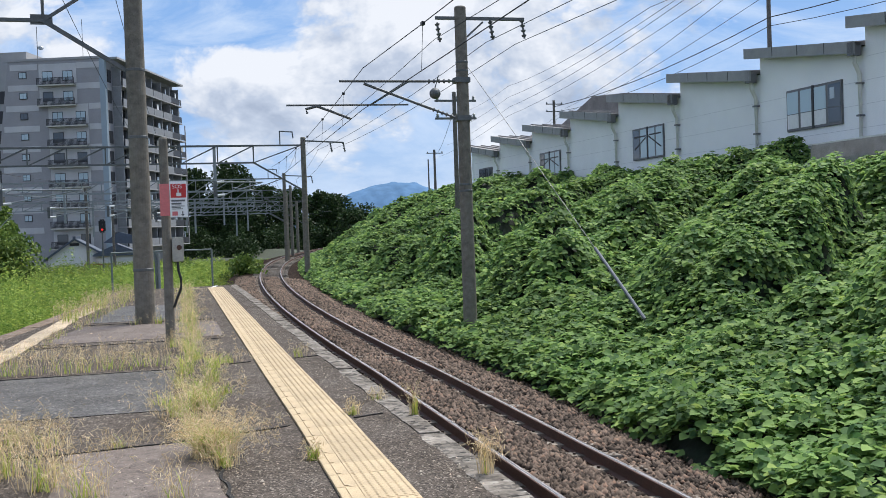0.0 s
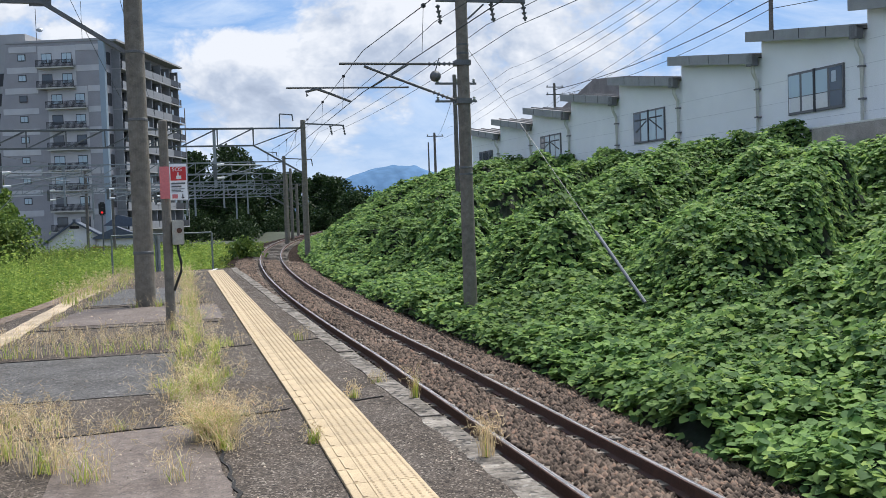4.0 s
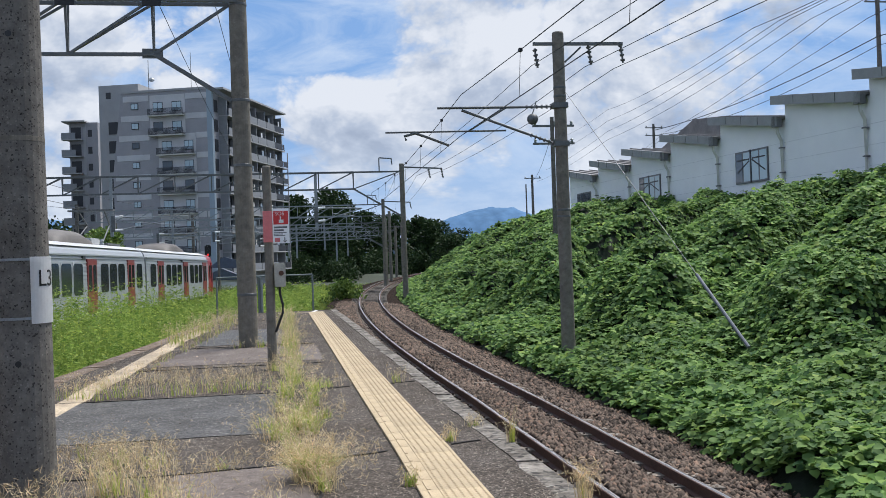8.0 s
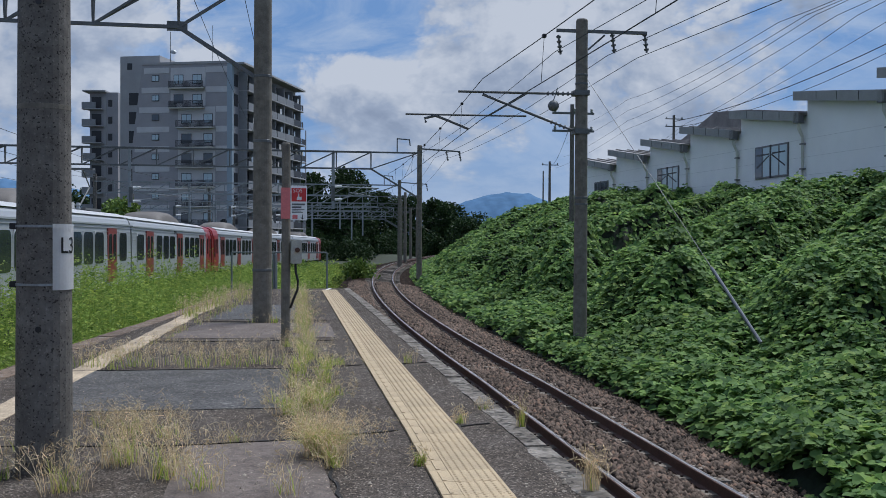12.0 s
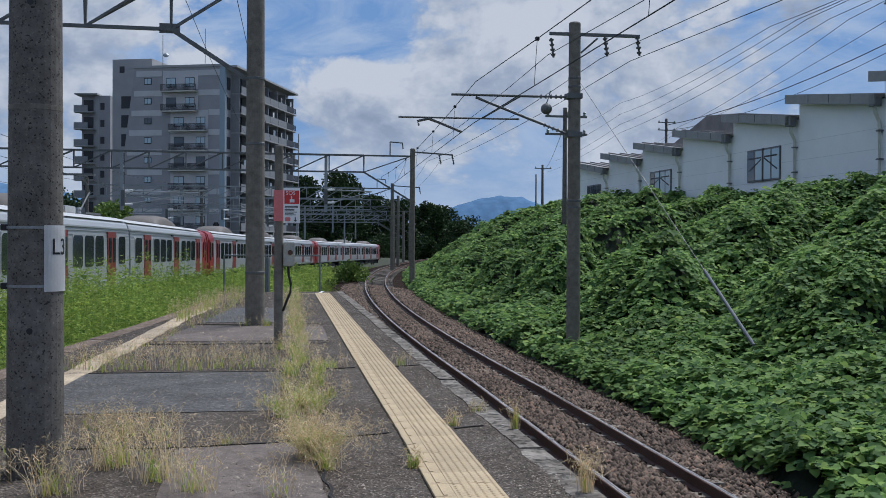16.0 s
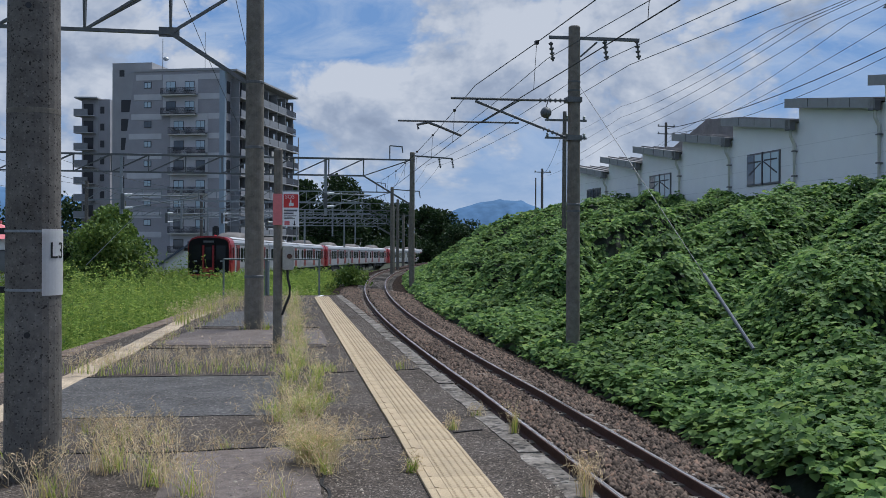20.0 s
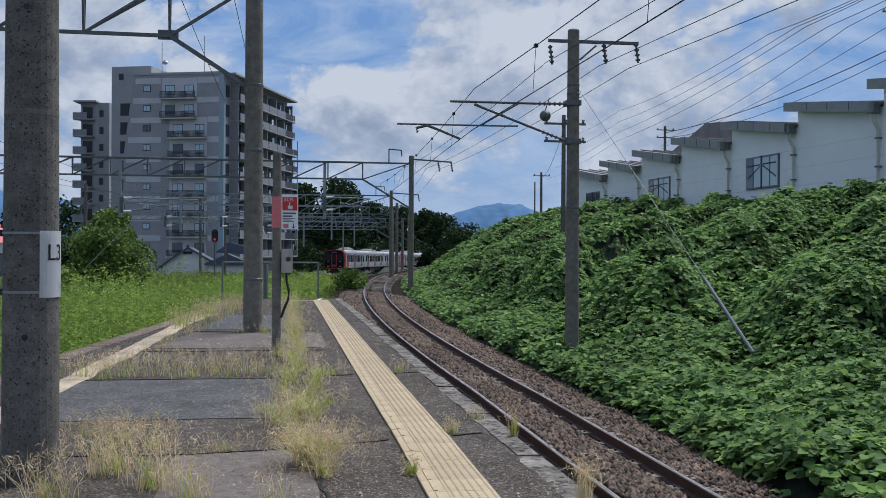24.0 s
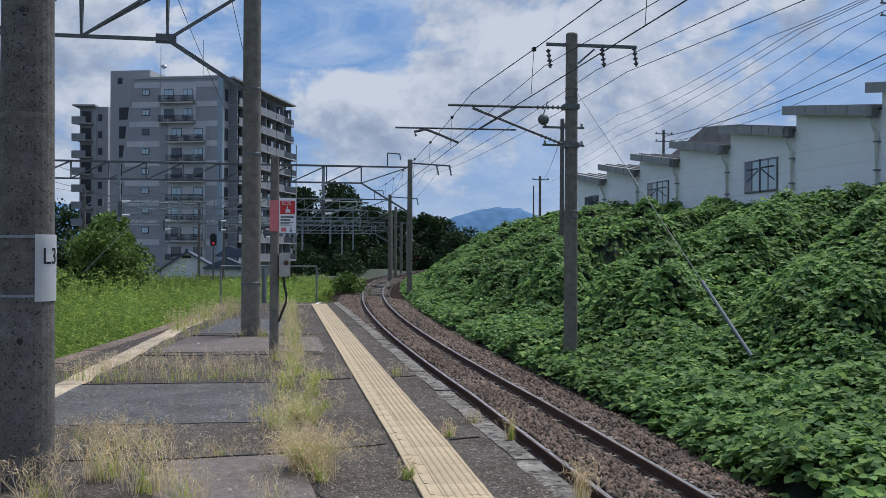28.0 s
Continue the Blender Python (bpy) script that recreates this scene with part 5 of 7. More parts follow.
def build_apartment():
    A, B = (-20.2, 157.5), (-5.9, 152.4)
    z0 = -3.0
    t = thing("apartment_tower", frame_at(A, B, z0), "ten-storey grey tiled apartment tower with balconies", "apartment building")
    W, D, H = 15.18, 29.6, 30.3
    rnd = random.Random(3)
    part("body", prism([(W, 0), (W, H), (0.9, H), (-0.7, H - 12), (-0.7, 0)], 0, D), M_APT, t, "dark grey tiled front with a sloping shoulder")
    part("corner_strip", box(W - 0.75, -0.07, 0, W + 0.06, 0.6, H + 0.1), M_APT_B, t, "blue-grey tiled corner strip")
    part("parapet", box(0.8, -0.12, H, W + 0.12, D, H + 0.35), M_APT_L, t)
    part("roof_eave", box(W - 0.5, 0.0, H - 0.15, W + 1.9, D, H + 0.12), M_APT_L, t)
    for k in range(10):
        top = H - 1.55 - 2.95 * k          # window head of this floor
        if top < 2.2:
            break
        up = k < 2
        xin = -0.3 + max(0.0, 1.5 - 1.5 * k / 3.8)
        part("band", box(xin, -0.05, top + 0.25, W - 9.9, 0.03, top + 1.1), M_BAND, t, "light grey band")
        part("band", box(W - 4.1 if up else W - 2.5, -0.05, top + 0.25, W - 0.76, 0.03, top + 1.1), M_BAND, t, "light grey band")
        part("recess_panel", box(W - 9.7 if up else W - 8.5, -0.045, top - 1.75, W - 4.15 if up else W - 2.6, 0.03, top + 1.05), M_BAND, t, "light grey panel behind the balcony")
        wins = [(W - 12.7, 1.15, 0.95)] + ([(W - 9.2, 1.55, 1.45), (W - 6.2, 1.5, 1.45)] if up else [(W - 7.95, 1.6, 1.45), (W - 4.45, 1.45, 1.45)])
        for xx, w, h in wins:
            win = part("window", box(xx, -0.09, top - h, xx + w, 0.03, top), M_FRAME_D, t)
            gl = M_GLASS_L if rnd.random() < 0.75 else M_GLASS
            part("pane", box(xx + 0.08, -0.10, top - h + 0.1, xx + w / 2 - 0.03, -0.085, top - 0.1), gl, win)
            part("pane", box(xx + w / 2 + 0.03, -0.10, top - h + 0.1, xx + w - 0.08, -0.085, top - 0.1), gl, win)
        b0, b1 = (W - 9.65, W - 4.2) if up else (W - 8.45, W - 2.65)
        zf = top - 2.05
        bal = part("balcony", box(b0, -1.05, zf - 0.18, b1, 0.03, zf), M_CREAM, t)
        rl = part("railing", box(b0, -1.05, zf + 0.92, b1, -1.0, zf + 0.98), M_FRAME_D, bal)
        bm = bmesh.new()
        xx = b0
        while xx < b1:
            box(xx, -1.04, zf, xx + 0.09, -1.01, zf + 0.94, bm)
            xx += 0.17
        for q in (b0, (b0 + b1) / 2, b1 - 0.06):
            box(q, -1.05, zf, q + 0.06, 0.0, zf + 0.06, bm)
        part("railing_infill", bm, M_FRAME_D, bal, kind="stuff")
        if rnd.random() < 0.6:
            q = rnd.uniform(b0 + 1.2, b1 - 2)
            part("outdoor_unit", box(q, -0.7, zf, q + 0.8, -0.4, zf + 0.6, bevel=0.03), M_WHITE, bal, "white air-conditioner outdoor unit")
        # balconies on the track side
        part("corner_window", box(W - 0.05, 0.9, top - 1.75, W + 0.09, 2.1, top + 0.05), M_FRAME_D, t)
        ends = D if k < 2 else D + 1.6
        b2 = part("balcony", box(W - 0.02, 2.8, zf - 0.2, W + 1.55, ends, zf), M_APT_L, t)
        # a flat dark sheet takes the place of the recess's shade
        part("recess_shade_sheet", box(W - 0.02, 2.8, zf, W + 0.05, D, zf + 2.75), M_FRAME_D, b2, "dark sheet painted as the shade behind the balcony")
        y = 2.8
        while y < ends - 0.5:
            y2 = min(y + 4.3, ends)
            part("glazed_door", box(W + 0.05, y + 0.7, zf + 0.1, W + 0.09, y2 - 0.7, zf + 2.1), M_GLASS, b2)
            if y < D * 0.72:
                part("balcony_panel", box(W + 1.47, y + 0.1, zf, W + 1.56, y2 - 0.1, zf + 1.05), M_PANEL, b2)
            else:
                part("balcony_panel", box(W + 1.47, y + 0.1, zf + 0.1, W + 1.5, y2 - 0.1, zf + 1.05), M_FRAME_D, b2, "dark barred panel")
            part("party_wall", box(W, y - 0.1, zf, W + 1.3, y + 0.1, zf + 2.75), M_PANEL, b2)
            if rnd.random() < 0.6:
                q = rnd.uniform(y + 0.6, y2 - 1.4)
                part("washing", box(W + 1.2, q, zf + 0.9, W + 1.24, q + rnd.uniform(0.5, 1.0), zf + 2.0), rnd.choice((M_WHITE, M_CREAM, M_APT_B)), b2, "laundry hung to dry")
            y = y2
        if k >= 2:
            for q in (D + 1.5,):
                part("corner_post", box(W + 1.4, q - 0.08, zf, W + 1.55, q + 0.08, zf + 2.75), M_APT_L, b2)
    st = part("stair_tower", box(-5.1, 4.6, 0, 1.5, 12, H + 2.3), M_APT_L, t, "pale stair tower")
    for k in range(9):
        part("stair_opening", box(-3.6 if k else -3.9, 4.55, H - 2.4 - 2.95 * k if k else H + 0.2, -1.9 if k else -3.1, 4.62, H - 0.5 - 2.95 * k if k else H + 1.2), M_FRAME_D, st)
    part("antenna", tube((2.6, 6, H), (2.6, 6, H + 6.2), 0.05, n=6), M_STEEL, t)
    part("antenna", tube((9.6, 6, H), (9.6, 6, H + 7.0), 0.04, n=6), M_STEEL, t)
    bm = bmesh.new()
    bmesh.ops.create_cone(bm, cap_ends=True, segments=14, radius1=0.45, radius2=0.1, depth=0.2, matrix=pose(3.4, 5.4, H + 3.0, 60, 0, 20))
    part("dish_aerial", bm, M_STEEL_L, t)


build_apartment()


def build_side_blocks():
    t = thing("apartment_block", pose(-31.4, 183.4, -3.4, 0, 0, -9), "slim grey apartment block with stacked end balconies", "apartment building")
    part("body", box(0, 0, 0, 4.9, 14, 30.0), M_APT, t)
    part("pale_edge", box(2.4, -0.08, 0, 2.9, 0.02, 30.2), M_APT_L, t)
    part("roof_slab", box(-0.9, -1.3, 30.0, 3.0, 4, 30.25), M_APT_L, t)
    for k in range(10):
        z = 0.35 + 2.95 * k
        b = part("balcony", box(-1.0, -1.3, z, 2.4, 0.02, z + 0.18), M_APT_L, t)
        part("balcony_panel", box(-1.0, -1.3, z + 0.18, 1.4, -1.2, z + 1.25), M_PANEL, b)
        part("window", box(3.2, -0.06, z + 0.6, 3.9, 0.02, z + 1.8), M_FRAME_D, b)
        part("balcony_panel", box(-1.0, -1.2, z + 0.18, -0.9, 3, z + 1.25), M_APT_L, b)
        part("window", box(0.3, -0.06, z + 0.3, 2.0, 0.02, z + 2.3), M_FRAME_D, b)
    # pale block beside the main line, seen along its balcony side
    t = thing("apartment_block", frame_at((-20.8, 80.0), (-24.4, 71.3), -2.0), "pale five-storey apartment block with long solid balconies", "apartment building")
    LN = 34.0
    part("body", box(0.9, -11, 0, LN, -1.5, 16.9), M_CREAM, t)
    part("end_wall", box(0.88, -11, 0, 0.9, -0.9, 16.6), M_APT_W, t, "blue-white end wall")
    part("roof_parapet", box(0.6, -11.2, 16.6, LN, -0.1, 17.6), M_APT_W, t)
    part("roof_eave", box(-0.2, -3, 16.35, LN, 0.15, 16.62), M_APT_W, t)
    rnd = random.Random(12)
    for k in range(6):
        z = -0.35 + 2.95 * k
        if z < -0.1:
            continue
        b = part("balcony", box(0, -1.55, z - 0.22, LN, 0, z), M_APT_W, t)
        part("balcony_panel", box(0, -0.14, z, LN, 0, z + 1.12), M_APT_W, b, "solid blue-white parapet")
        part("soffit_edge", box(-0.01, -0.145, z - 0.3, LN, -0.005, z - 0.221), M_APT_L, b)
        q = 1.6
        while q < LN - 3:
            for w in (1.7, 2.4):
                win = part("window", box(q, -1.52, z + 0.15, q + w, -1.46, z + 2.15), M_FRAME_D, b)
                part("pane", box(q + 0.08, -1.47, z + 0.2, q + w / 2 - 0.04, -1.45, z + 2.08), M_GLASS, win)
                part("pane", box(q + w / 2 + 0.04, -1.47, z + 0.2, q + w - 0.08, -1.45, z + 2.08), M_GLASS_L, win)
                q += w + 0.9
            part("screen", box(q, -1.5, z, q + 0.06, -0.15, z + 1.9), M_FRAME, b, "grey partition screen")
            q += 0.9
        for q in (0.15, 12.0, 24.0):
            part("rain_pipe", tube((q, -0.5, z), (q, -0.5, z + 2.7), 0.05, n=6), M_WHITE, b)
    bm = bmesh.new()
    bmesh.ops.create_cone(bm, cap_ends=True, segments=18, radius1=0.42, radius2=0.08, depth=0.14, matrix=pose(11.6, 0.1, 15.7, 70, 0, 150))
    part("dish_aerial", bm, M_WHITE, t, "white satellite dish")


build_side_blocks()


# ---- houses ----
def gable_house(name, m, w, d, h, rise, label, wall, roof, over=0.45):
    """A small house: its ridge runs along local x; the gable ends are hipped low."""
    t = thing(name, m, label, "house", "houses")
    part("wall", box(0, 0, 0, w, d, h), wall, t)
    bm = bmesh.new()
    o = over
    e = [bm.verts.new(p) for p in ((-o, -o, h), (w + o, -o, h), (w + o, d + o, h), (-o, d + o, h))]
    f = [bm.verts.new(p) for p in ((0.35 * d, d / 2, h + rise), (w - 0.35 * d, d / 2, h + rise))]
    for q in ((e[0], e[1], f[1], f[0]), (e[2], e[3], f[0], f[1]), (e[1], e[2], f[1]), (e[3], e[0], f[0]), (e[3], e[2], e[1], e[0])):
        bm.faces.new(q)
    rf = part("roof", bm, roof, t, "tiled roof")
    part("ridge", beam((0.3 * d, d / 2, h + rise + 0.05), (w - 0.3 * d, d / 2, h + rise + 0.05), 0.3, 0.25), roof, rf)
    for k in range(3):
        x = w * (0.15 + 0.3 * k)
        win = part("window", box(x, -0.05, h * 0.35, x + w * 0.16, 0.02, h * 0.8), M_FRAME_D, t)
        part("pane", box(x + 0.06, -0.06, h * 0.38, x + w * 0.16 - 0.06, -0.045, h * 0.77), M_GLASS, win)
    return t


def build_houses():
    # white house with two roofs before the tower
    t = thing("white_house", pose(-12.4, 130, -3.4), "white-walled house with blue-grey tiled gable roofs", "house", "houses")
    part("wall", prism([(0, 0), (5.8, 0), (5.8, 3.1), (3.1, 4.7), (0, 2.6)], 0, 7), M_WHITE, t, "white gable wall")
    part("roof", prism([(-0.5, 2.45), (3.1, 4.95), (3.1, 4.7), (-0.5, 2.2)], -0.6, 7.5), M_TILE, t)
    part("roof", prism([(3.1, 4.95), (6.6, 2.9), (6.6, 2.65), (3.1, 4.7)], -0.6, 7.5), M_TILE, t)
    part("ridge", beam((3.1, -0.7, 5.02), (3.1, 7.6, 5.02), 0.35, 0.3), M_TILE, t)
    part("gable_vent", box(2.5, -0.08, 4.0, 3.6, 0.01, 4.35), M_FRAME_D, t)
    part("side_wing", box(5.8, -1.5, 0, 10.4, 5, 2.9), M_WHITE, t, "white side wing")
    part("wing_roof", prism([(5.2, 2.85), (8.0, 4.1), (10.9, 2.85), (10.9, 2.65), (5.2, 2.65)], -2.0, 5.5), M_TILE, t)
    part("lean_to_roof", box(4.2, -1.8, 1.6, 7.6, 0.05, 1.75), M_TRAINDOOR, t, "brown lean-to roof")
    part("blue_roof", prism([(6.0, 4.2), (11.5, 3.9), (11.5, 4.6), (8.0, 5.6)], 8, 15), M_TILE, t, "long blue-grey roof behind")
    gable_house("house", pose(-23.5, 108, -3.2, 0, 0, 4), 8, 7, 3.9, 1.6, "cream house with a grey tiled roof behind bushes", M_CREAM, M_TILE)
    gable_house("house", pose(-30.0, 92, -2.8, 0, 0, 2), 9, 7, 4.6, 1.5, "white two-storey house with a pale red roof", M_WHITE, M_PINK)


build_houses()


# ---- mountains ----
def build_mountains():
    ridges = (("blue hazy mountain ridge in the distance", 4250, [(380, 0), (600, 45), (690, 62), (760, 92), (830, 142), (910, 178), (1010, 206), (1110, 218), (1200, 214), (1280, 184), (1370, 156), (1500, 120), (1800, 60), (2100, 0)]),
              ("blue hazy mountain ridge beyond the town", 4300, [(-2700, 0), (-2200, 180), (-1700, 290), (-1300, 262), (-1045, 236), (-900, 216), (-816, 200), (-752, 152), (-680, 128), (-560, 90), (-400, 30), (-300, 0)]))
    for lab, y, pts in ridges:
        bm = bmesh.new()
        prev = None
        xs, zs = zip(*pts)
        for x in np.arange(xs[0], xs[-1], 12.0):
            z = float(np.interp(x, xs, zs))
            z = max(z + min(z, 40) * 0.10 * noise.fractal(Vector((x * 0.012, y * 0.01, 0)), 1.0, 2.0, 4), 0)
            q = []
            for k in range(9):
                u = k / 8
                zz = z * (math.sin(u * math.pi / 2)) + (z * 0.10 * noise.noise(Vector((x * 0.02, u * 5, y))) if 0 < k < 8 else 0)
                q.append(bm.verts.new((x, y + 420 * u, -40 if k == 0 else zz)))
            if prev:
                for j in range(8):
                    bm.faces.new((prev[j], q[j], q[j + 1], prev[j + 1]))
            prev = q
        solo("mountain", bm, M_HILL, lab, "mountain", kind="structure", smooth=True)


build_mountains()


# ---- train ----
def car_profile(w=1.42):
    return [(-w + 0.04, 0.92), (w - 0.04, 0.92), (w, 1.2), (w + 0.02, 1.7), (w, 2.75), (w - 0.03, 3.1), (w - 0.10, 3.32), (w - 0.26, 3.46), (w - 0.6, 3.56), (0, 3.62), (-w + 0.6, 3.56), (-w + 0.26, 3.46), (-w + 0.10, 3.32), (-w + 0.03, 3.1), (-w, 2.75), (-w - 0.02, 1.7), (-w, 1.2)]


def rounded_panel(x0, x1, y0, y1, z0, z1, r=0.16, n=4):
    """A rounded rectangle in the y-z plane with thickness along x."""
    pts = []
    for cy, cz, a0 in ((y1 - r, z1 - r, 0), (y0 + r, z1 - r, 90), (y0 + r, z0 + r, 180), (y1 - r, z0 + r, 270)):
        for k in range(n + 1):
            a = radians(a0 + 90 * k / n)
            pts.append((cy + r * math.cos(a), cz + r * math.sin(a)))
    bm = bmesh.new()
    p = [bm.verts.new((x0, y, z)) for y, z in pts]
    q = [bm.verts.new((x1, y, z)) for y, z in pts]
    m = len(pts)
    for i in range(m):
        bm.faces.new((p[i], p[(i + 1) % m], q[(i + 1) % m], q[i]))
    bm.faces.new(p[::-1]); bm.faces.new(q)
    bmesh.ops.recalc_face_normals(bm, faces=bm.faces)
    return bm


def hood(half, w, h):
    """A long domed roof unit."""
    bm = bmesh.new()
    rows = []
    ny = 14
    for i in range(ny + 1):
        y = -half + 2 * half * i / ny
        k = (1 - abs(y / half) ** 2.6)
        hh = max(0.02, h * k ** 0.55 if k > 0 else 0.02)
        rows.append([bm.verts.new((w * c, y, 3.5 + hh * s)) for c, s in ((-1, 0), (-0.97, 0.55), (-0.75, 0.9), (-0.4, 1.0), (0.4, 1.0), (0.75, 0.9), (0.97, 0.55), (1, 0))])
    for a, b in zip(rows, rows[1:]):
        for j in range(7):
            bm.faces.new((a[j], a[j + 1], b[j + 1], b[j]))
    bm.faces.new(rows[0]); bm.faces.new(rows[-1][::-1])
    bmesh.ops.recalc_face_normals(bm, faces=bm.faces)
    return bm


def side(s, a, b):
    return sorted((s * a, s * b))


def build_car(cab):
    """A 20 m rail car along y, its middle at the origin; with cab, one end is a driver's cab towards +y."""
    t = thing("train_car", pose(0, 0, 0), "silver train car with red doors and a red-black cab end" if cab else "silver middle train car with red doors and a pantograph", "train car", "train cars")
    HL = 9.85
    y1 = HL - 2.0 if cab else HL
    part("body", prism(car_profile(), -HL, y1), M_TRAIN, t, smooth=False)
    if cab:
        c = part("cab", prism(car_profile(1.43), y1, HL - 0.35), M_TRAINRED, t, "red cab section")
        part("cab_frame", prism([(x * 0.985, 0.88 + (z - 0.92) * 1.0) for x, z in car_profile(1.42)], HL - 0.35, HL - 0.06), M_TRAINRED, c)
        part("cab_front", prism([(x * 0.955, 0.98 + (z - 0.92) * 0.93) for x, z in car_profile(1.42)], HL - 0.1, HL - 0.02), M_CABBLACK, c, "black cab front")
        part("front_door", box(-0.42, HL - 0.03, 1.1, 0.42, HL + 0.10, 3.1, bevel=0.03), M_CABBLACK, c, "black front gangway door")
        for x0, x1, z0, z1 in ((-0.40, -0.27, 1.15, 2.95), (0.27, 0.40, 1.15, 2.95), (-0.27, 0.27, 1.15, 1.45)):
            part("door_frame", box(x0, HL + 0.09, z0, x1, HL + 0.115, z1), M_TRAINRED, c, "dark red door surround")
        part("bumper", box(-1.3, HL - 0.12, 0.82, 1.3, HL + 0.06, 1.0, bevel=0.03), M_TRAINRED, c, "red bumper beam")
        part("front_door_pane", box(-0.2, HL + 0.098, 1.95, 0.2, HL + 0.108, 2.85), M_SCREEN, c)
        for s in (-1, 1):
            x0, x1 = side(s, 0.52, 1.15)
            part("windscreen", box(x0, HL - 0.03, 2.0, x1, HL + 0.0, 2.95, bevel=0.01), M_SCREEN, c)
            x0, x1 = side(s, 0.78, 1.0)
            part("unit_number", box(x0, HL - 0.03, 1.84, x1, HL - 0.012, 1.93), M_STEEL_L, c, "pale number bars")
            x0, x1 = side(s, 0.75, 1.05)
            part("headlight", box(x0, HL - 0.03, 1.12, x1, HL + 0.01, 1.26), M_STEEL_L, c)
            x0, x1 = side(s, 1.42, 1.455)
            part("cab_door", box(x0, HL - 1.0, 1.1, x1, HL - 0.42, 3.0, bevel=0.01), M_TRAINRED, c, "red cab side door")
            part("cab_door_pane", rounded_panel(*side(s, 1.452, 1.462), HL - 0.88, HL - 0.55, 1.75, 2.85, 0.12), M_TRAINGLASS, c)
            part("cab_side_window", rounded_panel(*side(s, 1.42, 1.46), HL - 1.6, HL - 1.3, 1.95, 2.85, 0.12), M_TRAINGLASS, c)
        part("destination_sign", box(-0.35, HL - 0.03, 3.14, 0.35, HL + 0.005, 3.28), M_STEEL, c)
        part("plough", prism([(-1.1, 0.25), (1.1, 0.25), (1.2, 0.9), (-1.2, 0.9)], HL - 0.5, HL - 0.2), M_RUBBER, c)
    part("roof_sheet", prism([(-1.28, 3.44), (1.28, 3.44), (0.95, 3.58), (0, 3.65), (-0.95, 3.58)], -HL + 0.05, y1 - 0.05), M_TRAINROOF, t)
    for s in (-1, 1):
        part("gutter", box(*[side(s, 1.39, 1.46)[0]], -HL, 3.12, side(s, 1.39, 1.46)[1], y1, 3.17), M_TRAIN, t)
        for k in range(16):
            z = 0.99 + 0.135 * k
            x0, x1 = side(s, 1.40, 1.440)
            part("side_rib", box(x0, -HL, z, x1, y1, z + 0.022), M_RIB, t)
        for dy in (-6.7, 0.0, 6.45 if cab else 6.7):
            x0, x1 = side(s, 1.40, 1.456)
            d = part("door", box(x0, dy - 0.68, 1.12, x1, dy + 0.68, 3.0, bevel=0.012), M_TRAINDOOR, t, "red sliding double door")
            for k in (-1, 1):
                a, b = sorted((dy + k * 0.1, dy + k * 0.55))
                part("door_pane", rounded_panel(*side(s, 1.45, 1.464), a, b, 1.9, 2.8, 0.08), M_TRAINGLASS, d)
            part("door_step", box(*[side(s, 1.4, 1.48)[0]], dy - 0.7, 1.06, side(s, 1.4, 1.48)[1], dy + 0.7, 1.11), M_TRAIN, d)
        for wy in (-8.45, -4.8, -3.35, -1.9, 1.9, 3.35, 4.8) + (() if cab else (8.45,)):
            w = part("window", rounded_panel(*side(s, 1.41, 1.452), wy - 0.6, wy + 0.6, 1.82, 2.85, 0.17), M_TRAINGLASS, t)
            part("window_surround", rounded_panel(*side(s, 1.40, 1.443), wy - 0.66, wy + 0.66, 1.75, 2.91, 0.2), M_TRAIN, w)
        part("side_display", box(*[side(s, 1.4, 1.462)[0]], -1.3, 2.99, side(s, 1.4, 1.462)[1], -0.95, 3.1), M_BLACK, t)
    part("air_conditioner", hood(2.5, 0.98, 0.55), M_HOOD, t, "domed grey roof unit", smooth=True)
    if not cab:
        pg = part("pantograph", box(-0.8, 5.6, 3.62, 0.8, 7.8, 3.7), M_STEEL, t, "grey steel pantograph")
        for s in (-1, 1):
            part("lower_arm", tube((s * 0.55, 5.8, 3.75), (s * 0.45, 7.6, 4.5), 0.03, n=6), M_STEEL, pg)
            part("upper_arm", tube((s * 0.45, 7.6, 4.5), (s * 0.5, 6.4, 5.05), 0.025, n=6), M_STEEL, pg)
            part("insulator", lathe([(0.06, 3.6), (0.09, 3.66), (0.06, 3.72), (0.09, 3.78), (0.05, 3.86)], 8, None, (s * 0.6, 5.4, 0)), M_STEEL_L, pg)
        part("collector_head", box(-0.9, 6.25, 5.03, 0.9, 6.55, 5.09), M_STEEL, pg)
        part("cable_box", box(-0.7, 3.2, 3.6, 0.7, 4.6, 3.85, bevel=0.03), M_TRAINROOF, t)
    for by in (-6.9, 6.9):
        bg = part("bogie", box(-1.1, by - 1.6, 0.35, 1.1, by + 1.6, 0.72, bevel=0.05), M_RUBBER, t)
        for wy in (-1.05, 1.05):
            for s in (-1, 1):
                part("wheel", tube((s * 0.5, by + wy, 0.43), (s * 0.62, by + wy, 0.43), 0.43, n=20), M_RUBBER, bg)
    for y0 in (-4.4, -1.4, 1.6):
        part("underframe_box", box(-1.25, y0, 0.38, 1.25, y0 + 2.6, 0.92, bevel=0.04), M_RUBBER, t)
    for s in (-1, 1):
        yy = -HL if s < 0 else HL
        if s < 0 or not cab:
            part("gangway", box(-0.55, min(yy, yy + s * 0.15), 1.1, 0.55, max(yy, yy + s * 0.15), 3.2), M_RUBBER, t)
            part("end_rim", prism([(x * 0.97, 0.95 + (z - 0.92) * 0.97) for x, z in car_profile(1.42)], min(yy, yy + s * 0.06), max(yy, yy + s * 0.06)), M_RUBBER, t)
    return t


